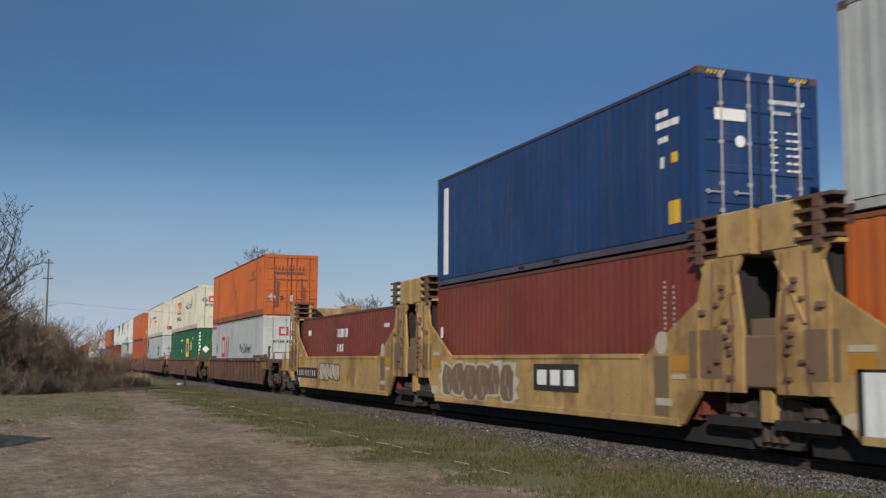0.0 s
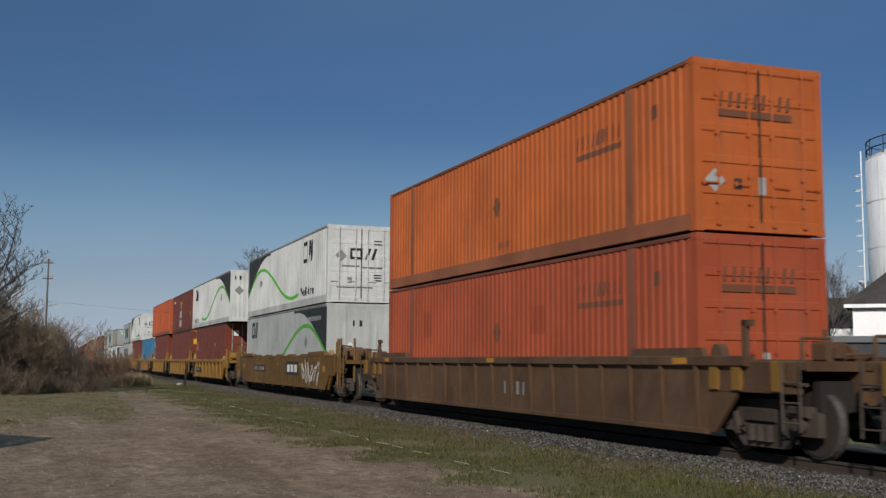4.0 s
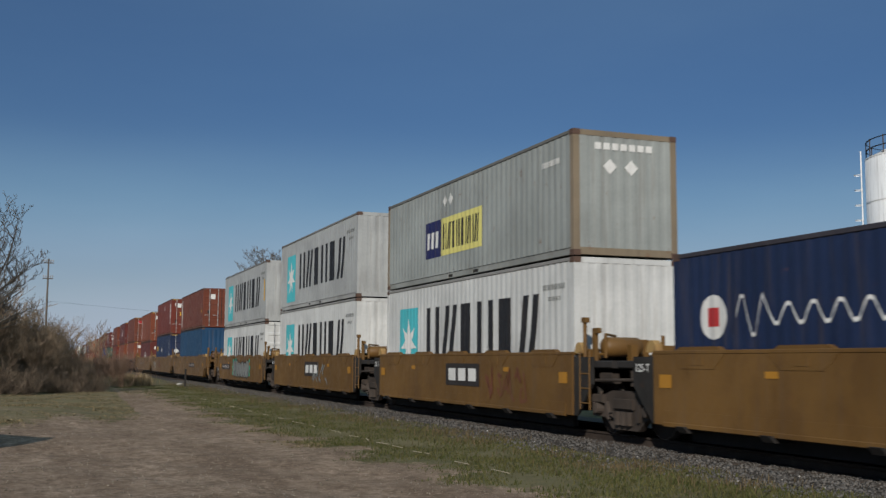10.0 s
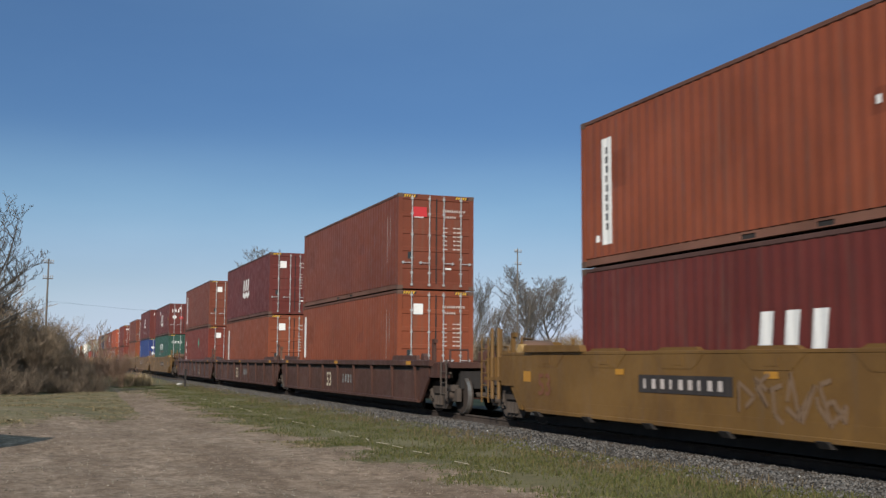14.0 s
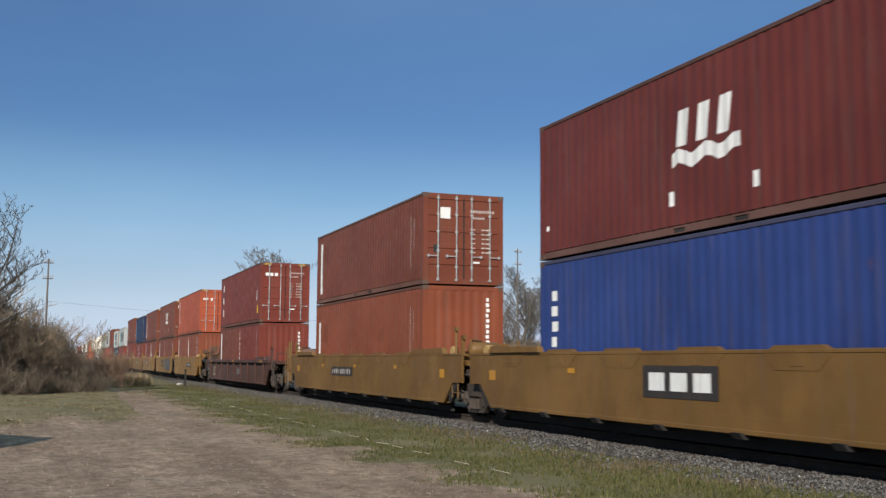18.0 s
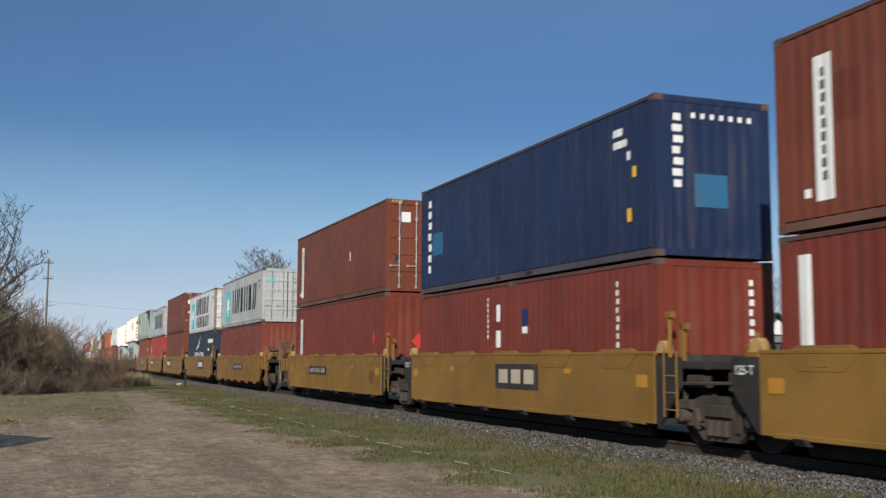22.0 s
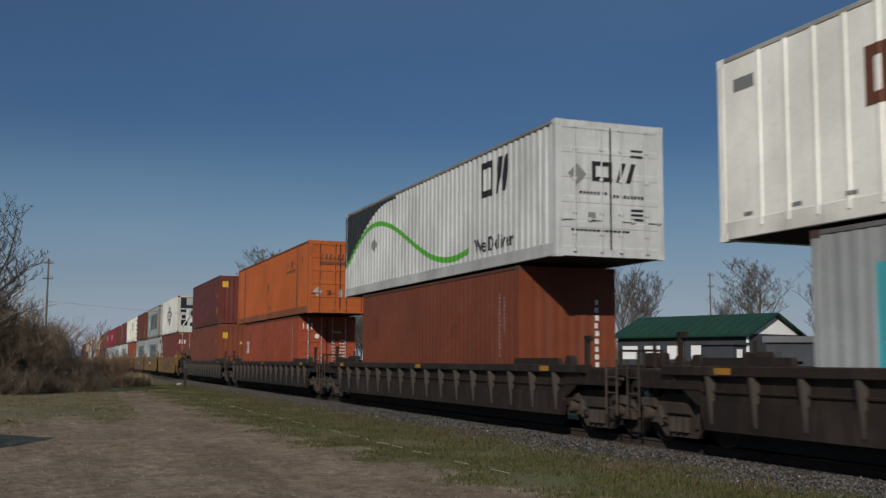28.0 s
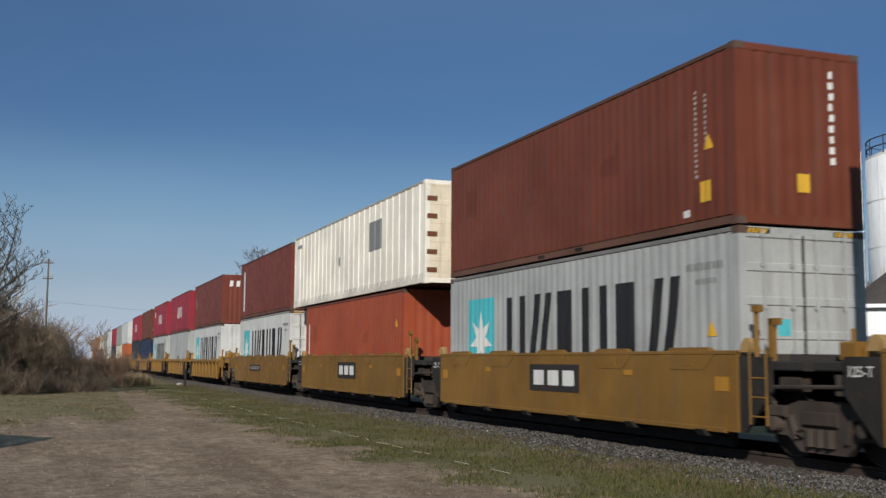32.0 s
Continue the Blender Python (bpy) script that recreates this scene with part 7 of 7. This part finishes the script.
# ---------------------------------------------------------------- trees and shrubs
def branch_tree(rng, tall, radius, levels, kids, spread, twig, up=0.24, stems=1, lean=0.15, thin=0.55, wind=0.15):
    """Vertices and faces of trunk and crown: tapered limbs that fork down to twigs."""
    trunk, crown = Shape(), Shape()

    def limb(p, d, length, r, level):
        n = 4 if level == 0 else 3 if level < levels - 1 else 2
        sides = 7 if level == 0 else 5 if level == 1 else 3
        sh = trunk if level == 0 else crown
        pts, rad = [p], [r]
        for i in range(n):
            wob = Vector((rng.gauss(0, 1), rng.gauss(0, 1), rng.gauss(0, 0.6))) * (0.10 if level == 0 else wind)
            d = (d + wob + Vector((0, 0, up * (0.54 if level < 2 else 0.2)))).normalized()
            p = p + d * (length / n)
            pts.append(p)
            rad.append(max(twig, r * (1 - 0.72 * (i + 1) / n)))
        base = len(sh.v)
        for q, rr in zip(pts, rad):
            ax = d.orthogonal().normalized()
            ay = d.cross(ax)
            for k in range(sides):
                t = 6.2832 * k / sides
                sh.v.append(tuple(q + (ax * math.cos(t) + ay * math.sin(t)) * rr))
        for i in range(n):
            for k in range(sides):
                k2 = (k + 1) % sides
                sh.f.append((base + i * sides + k, base + i * sides + k2, base + (i + 1) * sides + k2, base + (i + 1) * sides + k))
        if level >= levels:
            return
        cnt = kids[min(level, len(kids) - 1)]
        for j in range(cnt):
            t = (0.35 if level == 0 else 0.2) + (0.65 if level == 0 else 0.8) * (j + rng.random()) / cnt
            i = min(n - 1, int(t * n))
            q = pts[i].lerp(pts[i + 1], t * n - i)
            az = rng.uniform(0, 6.2832)
            out = Vector((math.cos(az), math.sin(az), 0))
            nd = (d * (1 - spread) + out * spread + Vector((0, 0, up))).normalized()
            limb(q, nd, length * rng.uniform(0.42, 0.68) * (1 - 0.25 * t), max(twig, rad[i] * thin), level + 1)

    for s in range(stems):
        az = rng.uniform(0, 6.28)
        off = Vector((math.cos(az), math.sin(az), 0)) * (0 if stems == 1 else rng.uniform(0.1, 0.9) * tall * 0.22)
        limb(off + Vector((0, 0, -0.15)), Vector((rng.gauss(0, lean), rng.gauss(0, lean), 1)).normalized(), tall * rng.uniform(0.45, 0.72) if stems > 1 else tall * 0.62, radius, 0)
    return trunk, crown


def bark(name, c1, c2):
    m, nt, b = nodes_of(name)
    n = noise_node(nt, 6, 4, 0.7, (1, 1, 0.3))
    g = nt.nodes.new("ShaderNodeNewGeometry")
    c = mix(nt, n.outputs[0], c1, c2)
    c = mix(nt, ramp(nt, g.outputs["Random Per Island"], [(0, 0.0), (1, 0.5)]).outputs[0], c, tuple(x * 1.5 for x in c2))
    nt.links.new(c, b.inputs["Base Color"])
    b.inputs["Roughness"].default_value = 0.9
    b.inputs["Specular IOR Level"].default_value = 0.2
    return m


DARK_BARK = bark("dark_brown_twigs", (0.050, 0.038, 0.028), (0.130, 0.100, 0.072))
GREY_BARK = bark("grey_bark", (0.045, 0.039, 0.033), (0.112, 0.099, 0.084))
BROWN_BARK = bark("brown_twigs", (0.085, 0.064, 0.043), (0.220, 0.167, 0.114))
RED_BARK = bark("reddish_twigs", (0.100, 0.064, 0.045), (0.240, 0.160, 0.112))
TREES = {}


def tree_kind(kind, seed, **kw):
    t, c = branch_tree(random.Random(seed), **kw)
    top = max(p[2] for p in c.v)
    for sh in (t, c):
        sh.v = [tuple(q * kw["tall"] / top for q in p) for p in sh.v]
    a, b = t.mesh("trunk"), c.mesh("crown")
    smooth(a)
    TREES[kind] = (a, b)


for i_, seed_ in enumerate((21, 34, 57)):
    tree_kind("tree%d" % i_, seed_, tall=10.0, radius=0.15, levels=4, kids=(12, 7, 5, 4), spread=0.46, twig=0.0085, up=0.22, thin=0.45, wind=0.08)
for i_, seed_ in enumerate((5, 8, 13)):
    tree_kind("shrub%d" % i_, seed_, tall=4.2, radius=0.035, levels=3, kids=(9, 6, 4), spread=0.46, twig=0.0062, stems=12, lean=0.40, up=0.15)
tree_kind("wide", 1, tall=10.0, radius=0.19, levels=5, kids=(12, 6, 4, 3, 3), spread=0.50, twig=0.0085, up=0.16)
tree_kind("dense", 16, tall=10.0, radius=0.17, levels=5, kids=(13, 6, 4, 4, 3), spread=0.52, twig=0.0080, up=0.16, thin=0.42, wind=0.07)
tree_kind("sapling", 3, tall=4.0, radius=0.04, levels=3, kids=(9, 6, 4), spread=0.5, twig=0.009)


def plant(kind, x, y, scale, turn, mat, name="tree", label="bare leafless tree with grey-brown twigs", group="bare trees", z=0.0, category="tree"):
    ob = thing(name, label, category, group, Matrix.Translation((x, y, z)) @ Matrix.Rotation(turn, 4, "Z") @ Matrix.Diagonal((scale, scale, scale, 1)))
    a, b = TREES[kind]
    part("trunk" if name == "tree" else "stem", a, mat, ob)
    part("crown", b, mat, ob)
    return ob


rng = random.Random(77)
# trees beyond the line: (x, y, height)
plant("dense", 21.9, 108.5, 1.34, 2.0, GREY_BARK)
for x_, y_, h_ in ((50.2, 86.5, 11.6), (55.0, 89.5, 10.8), (59.9, 80.1, 11.3), (47.0, 92, 10.0), (61.5, 72.9, 11.4), (67.0, 74, 9.0), (72, 80, 9.0), (43.0, 92, 9.6), (64.5, 92.5, 9.0), (40.2, 88, 10.4), (36.2, 90, 10.0), (45.2, 84, 9.2)):
    plant("tree1" if x_ == 61.5 else ("dense", "tree1", "dense")[rng.randrange(3)], x_, y_, h_ / 10, rng.uniform(0, 6.28), GREY_BARK)
# wood behind the line
for i_ in range(18):
    y_ = rng.uniform(95, 135)
    x_ = 14 + (y_ - 95) * 0.35 + rng.uniform(11, 30)
    plant("tree%d" % rng.randrange(3), x_, y_, rng.uniform(0.62, 0.88), rng.uniform(0, 6.28), GREY_BARK, group="far wood")
for i_ in range(46):
    y_ = rng.uniform(80, 104)
    plant("shrub%d" % rng.randrange(3), y_ * rng.uniform(0.38, 0.66), y_, rng.uniform(0.75, 1.2), rng.uniform(0, 6.28), BROWN_BARK, "shrub", "bare brown shrub behind the track", "shrubs", category="shrub")
for x_, y_ in ((63, 86), (65.5, 87), (68, 88), (61, 90), (58, 92)):
    plant("shrub%d" % rng.randrange(3), x_, y_, rng.uniform(1.2, 1.6), rng.uniform(0, 6.28), BROWN_BARK, "shrub", "bare brown shrub behind the buildings", "shrubs", category="shrub")
# tall tree at the lot's edge
plant("wide", -3.0, 52, 0.89, 6.0, GREY_BARK, label="tall bare tree rising from the thicket")
plant("tree0", -3.4, 57, 0.82, 4.0, GREY_BARK, label="bare tree rising from the thicket")
# thicket
for i_ in range(29):
    x_ = -9 + 12.0 * rng.random()
    y_ = rng.uniform(60, 70) if x_ > -3 else rng.uniform(55, 68)
    top = float(np.interp(x_, [-9, -2.5, -1, 1, 2.3, 3.7], [1.6, 1.55, 1.36, 0.90, 0.52, 0.30]))
    plant("shrub%d" % rng.randrange(3), x_, y_, top * rng.uniform(0.72, 1.08), rng.uniform(0, 6.28), BROWN_BARK, "shrub", "tangled leafless brown shrub of the thicket", "thicket", category="shrub")
for i_ in range(15):
    x_ = rng.uniform(0.5, 5.6)
    plant("shrub%d" % rng.randrange(3), x_, rng.uniform(66, 84), rng.uniform(0.28, 0.62), rng.uniform(0, 6.28), RED_BARK, "shrub", "low leafless reddish-brown shrub of the thicket", "thicket", category="shrub")
for i_ in range(16):
    x_ = -8.5 + 11.5 * (i_ + rng.random()) / 16
    plant("shrub%d" % rng.randrange(3), x_, rng.uniform(54, 58) + 0.35 * x_, rng.uniform(0.42, 0.60), rng.uniform(0, 6.28), DARK_BARK, "shrub", "low leafless brown shrub at the thicket's foot", "thicket", -0.75, "shrub")
plant("sapling", 4.3, 75, 1.08, 1.0, BROWN_BARK, "tree", "thin bare sapling beside the thicket", "bare trees")


def utility_pole(x, y, tall, arms=2):
    ob = thing("utility_pole", "weathered wooden utility pole with crossarms", "utility pole", "utility poles", pose(x, y, 0))
    wood = GREY_BARK
    part("pole", smooth(Shape().tube((0, 0, -0.3), (0, 0, tall), 0.09, 10, 0.055).mesh("pole")), wood, ob)
    for i in range(arms):
        z = tall - 0.35 - i * 1.1
        part("crossarm", Shape().box(-0.34, 0.34, -0.12, -0.06, z, z + 0.07).mesh("crossarm"), wood, ob)
        for k in (-0.3, -0.15, 0.15, 0.3):
            part("insulator", cached(("insulator",), lambda: Shape().lathe([(0, 0.03), (0.05, 0.05), (0.13, 0.045), (0.16, 0.01)], "z", 8)), STEEL, ob, at=pose(k, -0.11, z + 0.11))


utility_pole(0.64, 80, 8.7)
utility_pole(39.9, 86.2, 11.7)
utility_pole(60.1, 86.1, 10.3)
# sagging cable between the poles
cable = Shape()
span = [(0.64 + 39.26 * k / 12, 80 + 6.2 * k / 12, 5.7 - 0.9 * math.sin(math.pi * k / 12)) for k in range(13)]
for p_, q_ in zip(span, span[1:]):
    cable.tube(p_, q_, 0.006, 5)
ca = tagged(new("cable", cable.mesh("cable")), "thin dark cable strung between utility poles", "cable")
ca.data.materials.append(RUBBER)

# ---------------------------------------------------------------- buildings beyond the line
SHEET = paint("green_roof_sheet", (0.005, 0.040, 0.021), 0.65, 0.03, 0.1)
SIDING = paint("white_siding", (0.86, 0.86, 0.86), 0.6, 0.03, 0.03, streaks=0.08)
DIM = paint("grey_siding", (0.045, 0.050, 0.060), 0.7, 0.1, 0.1)
SHINGLE = paint("dark_shingle", (0.050, 0.042, 0.038), 0.85, 0.1, 0.2)
GLASS = nodes_of("dark_window_glass")[0]
GLASS.node_tree.nodes["Principled BSDF"].inputs["Base Color"].default_value = (0.02, 0.025, 0.03, 1)
GLASS.node_tree.nodes["Principled BSDF"].inputs["Roughness"].default_value = 0.08


def gabled(name, label, x, y, turn, long, wide, eave, ridge, wall_mat, roof_mat, gable_mat, over=0.4):
    """A gabled house, its ridge along its own y."""
    ob = thing(name, label, "building", "", pose(x, y, 0, 0, 0, turn))
    hw, hl = wide / 2, long / 2
    t = 0.15
    for s in (-1, 1):
        part("wall", Shape().box(min(s * hw, s * (hw - t)), max(s * hw, s * (hw - t)), -hl, hl, -0.2, eave).mesh("wall"), wall_mat, ob)
        part("wall", Shape().box(-hw + t, hw - t, min(s * hl, s * (hl - t)), max(s * hl, s * (hl - t)), -0.2, eave).mesh("wall"), wall_mat, ob)
        g = Shape().prism([(-hw + 0.02, eave), (hw - 0.02, eave), (0, ridge - 0.1)], min(s * hl, s * (hl - t)), max(s * hl, s * (hl - t)))
        part("gable", g.mesh("gable"), gable_mat, ob)
        slope = (ridge - eave) / hw
        e = hw + over
        part("roof", Shape().prism([(0, ridge), (s * e, eave - over * slope), (s * e, eave - over * slope + 0.12), (0, ridge + 0.14)], -hl - over, hl + over).mesh("roof"), roof_mat, ob)
    return ob


hall = gabled("house", "low hall with a green sheet roof and white gable", 47.43, 68.7, 18.0, 12.0, 6.2, 3.7, 5.1, DIM, SHEET, SIDING, 0.45)
for k_ in range(4):
    part("window", Shape().box(-3.14, -3.09, -2.6 + k_ * 2.2, -1.1 + k_ * 2.2, 1.9, 2.9).mesh("window"), SIDING, hall)
for k_ in range(15):
    part("roof_seam", cached(("roof_seam",), lambda: Shape().plate([(-0.02, 0), (0.02, 0), (0.02, 0.03), (-0.02, 0.03)], 0, 3.85)), SHEET, hall, at=pose(-3.54, -6.2 + k_ * 0.88, 3.625) @ pose(0, 0, 0, 0, -24.3, 0))
part("porch", Shape().box(-4.7, -3.15, -5.9, -3.2, 0, 2.9).box(-4.9, -3.05, -6.1, -3.0, 2.9, 3.05).mesh("porch"), DIM, hall)
part("notice", Shape().box(-4.3, -3.7, -5.95, -5.91, 2.0, 2.6).mesh("notice"), SIDING, hall)
part("corner_board", Shape().box(-3.18, -3.0, -6.03, -5.9, -0.1, 3.7).mesh("corner_board"), SIDING, hall)


def hipped(name, label, x, y, turn, long, wide, eave, ridge, wall_mat, roof_mat):
    """A house with a hipped roof, its ridge along its own y."""
    ob = thing(name, label, "building", "", pose(x, y, 0, 0, 0, turn))
    hw, hl, o = wide / 2, long / 2, 0.4
    for s in (-1, 1):
        part("wall", Shape().box(min(s * hw, s * (hw - 0.15)), max(s * hw, s * (hw - 0.15)), -hl, hl, -0.2, eave).mesh("wall"), wall_mat, ob)
        part("wall", Shape().box(-hw + 0.15, hw - 0.15, min(s * hl, s * (hl - 0.15)), max(s * hl, s * (hl - 0.15)), -0.2, eave).mesh("wall"), wall_mat, ob)
    q = hl - hw * 0.9
    sh = Shape().add([(-hw - o, -hl - o, eave - 0.1), (hw + o, -hl - o, eave - 0.1), (hw + o, hl + o, eave - 0.1), (-hw - o, hl + o, eave - 0.1), (0, -q, ridge), (0, q, ridge)],
                     [(0, 3, 2, 1), (0, 1, 4), (1, 2, 5, 4), (2, 3, 5), (3, 0, 4, 5)])
    part("roof", sh.mesh("roof"), roof_mat, ob)
    part("fascia", Shape().box(-hw - o, -hw - o + 0.05, -hl - o, hl + o, eave - 0.28, eave - 0.1).mesh("fascia"), wall_mat, ob)
    return ob


h2 = hipped("house", "white house with a dark shingle roof", 44.6, 42.6, 47.0, 9.5, 6.5, 4.75, 7.5, SIDING, SHINGLE)
for k_ in range(2):
    part("window", Shape().box(-3.27, -3.22, 0.6 - k_ * 2.6, 1.6 - k_ * 2.6, 2.2, 3.5).mesh("window"), GLASS, h2)
gabled("house", "small white house with a steep dark roof", 70.4, 79.5, 68.0, 4.4, 4.2, 5.0, 7.6, SIDING, SHINGLE, SIDING, 0.12)
shed = thing("shed", "long low grey shed", "building", "", pose(33.4, 35.0, 0, 0, 0, 48.7))
part("wall", Shape().box(-1.2, 1.2, -5.0, 5.0, -0.1, 2.5).mesh("wall"), DIM, shed)
part("roof", Shape().box(-1.35, 1.35, -5.15, 5.15, 2.5, 2.78, 0.03).mesh("roof"), paint("grey_roof_sheet", (0.12, 0.125, 0.135), 0.6, 0.1), shed)


def make_silo():
    x, y, r, tall = 53.75, 52.45, 4.0, 15.0
    ob = thing("silo", "tall white cylindrical silo with a ladder cage", "silo", "", pose(x, y, 0))
    white = paint("white_silo_enamel", (0.80, 0.80, 0.79), 0.35, 0.03, 0.03)
    part("shell", smooth(Shape().lathe([(0, r), (tall, r)], "z", 48).mesh("shell")), white, ob)
    part("dome", smooth(Shape().lathe([(tall, r - 0.05), (tall + 0.9, r * 0.55), (tall + 1.3, 0.1)], "z", 32).mesh("dome")), white, ob)
    for z in (3, 6, 9, 12, 14.9):
        part("hoop", Shape().lathe([(z, r + 0.01), (z + 0.03, r + 0.015), (z + 0.07, r + 0.015), (z + 0.1, r + 0.01)], "z", 48).mesh("hoop"), white, ob)
    for i in range(16):
        a = i * 6.2832 / 16
        part("rail_post", cached(("rail_post",), lambda: Shape().tube((0, 0, 0), (0, 0, 1.2), 0.04, 6)), IRON, ob, at=pose(math.cos(a) * (r - 0.1), math.sin(a) * (r - 0.1), tall))
    for z in (0.55, 1.1):
        part("guard_rail", Shape().lathe([(tall + z, r - 0.14), (tall + z + 0.05, r - 0.06), (tall + z + 0.05, r - 0.14)], "z", 32, caps=False).mesh("guard_rail"), IRON, ob)
    to = Vector((-x, -y, 0)).normalized()
    left = Vector((to.y, -to.x, 0))
    c = left * (r + 0.28) * 0.985 + to * 0.4
    lad = Shape()
    for s in (-0.2, 0.2):
        q = c + to * s
        lad.tube((q.x, q.y, 1), (q.x, q.y, tall + 0.6), 0.035, 6)
    for i in range(int(tall / 0.35)):
        a, b = c + to * 0.2, c - to * 0.2
        lad.tube((a.x, a.y, 1.1 + i * 0.35), (b.x, b.y, 1.1 + i * 0.35), 0.025, 5)
    part("ladder", lad.mesh("ladder"), white, ob)
    for z in [2 + 1.0 * i for i in range(13)]:
        part("cage_hoop", cached(("cage_hoop",), lambda: Shape().lathe([(0, 0.26), (0.04, 0.29), (0.05, 0.26)], "z", 14, caps=False)), white, ob, at=pose(c.x + left.x * 0.2, c.y + left.y * 0.2, z))


make_silo()

# marker post and pale rock beside the line
mp = thing("marker_post", "short dark post beside the track", "post", "", pose(8.3 + float(shift(65)), 65.5, 0.1))
part("post", Shape().box(-0.05, 0.05, -0.05, 0.05, -0.2, 1.0).mesh("post"), GRIME_AND_SHADE, mp)
rk = tagged(new("rock", smooth(Shape().lathe([(-0.36, 0.04), (-0.2, 0.15), (0.1, 0.13), (0.34, 0.05)], "x", 9).mesh("rock"))), "pale limestone rock in the grass", "rock")
rk.data.materials.append(paint("pale_limestone", (0.42, 0.40, 0.36), 0.9, 0.05))
rk.matrix_basis = pose(8.0 + float(shift(65)), 65.5, 0.2, 0, 0, 30) @ Matrix.Diagonal((0.7, 0.7, 0.5, 1))

# frayed white cord lying along the grass
cord = Shape()
rngc = random.Random(9)
y_ = 13.0
while y_ < 46:
    n_ = rngc.uniform(0.2, 0.7)
    if rngc.random() < 0.3:
        xa, xb = 6.3 + rngc.uniform(-0.06, 0.06), 6.3 + rngc.uniform(-0.06, 0.06)
        cord.tube((xa + float(shift(y_)), y_, 0.09), (xb + float(shift(y_ + n_)), y_ + n_, 0.085), 0.006, 5)
    y_ += n_
co = tagged(new("cord", cord.mesh("cord")), "frayed pale cord lying along the grass edge", "cord")
co.data.materials.append(MARK["faded"])


# parked vehicle beside the lot, out of view, whose shade reaches into it
def parked_car():
    m = Matrix.Translation((-1.05, 20.9, 0)) @ Matrix(((-0.82, -0.58, 0, 0), (-0.58, 0.82, 0, 0), (0, 0, 1, 0), (0, 0, 0, 1)))
    ob = thing("parked_car", "dark grey parked estate car on the gravel", "car", "", m)
    body = paint("dark_grey_car_paint", (0.05, 0.052, 0.056), 0.25, 0.0, 0.03)
    prof = [(0.0, 0.35), (4.5, 0.35), (4.55, 0.75), (4.3, 0.95), (3.3, 1.0), (2.6, 1.5), (0.35, 1.52), (0.02, 0.95)]
    part("body", Shape().plate(prof, 0.0, 1.8).mesh("body"), body, ob)
    for s in (-0.01, 1.81):
        part("window", Shape().plate([(0.4, 1.02), (2.95, 1.02), (2.5, 1.42), (0.5, 1.44)], s - 0.005, s + 0.005).mesh("window"), GLASS, ob)
    for yy in (0.85, 3.65):
        for xx in (0.1, 1.7):
            w = part("wheel", smooth(Shape().lathe([(-0.1, 0.2), (-0.11, 0.33), (0.11, 0.33), (0.1, 0.2)], "x", 20, (xx, yy, 0.33)).mesh("wheel")), RUBBER, ob)


parked_car()


# ---------------------------------------------------------------- what moves
def motions():
    for ob, u, z in MOVING:
        walk(ob, [(t, on_line(u - g, z)) for t, g in enumerate(GONE)])


motions()
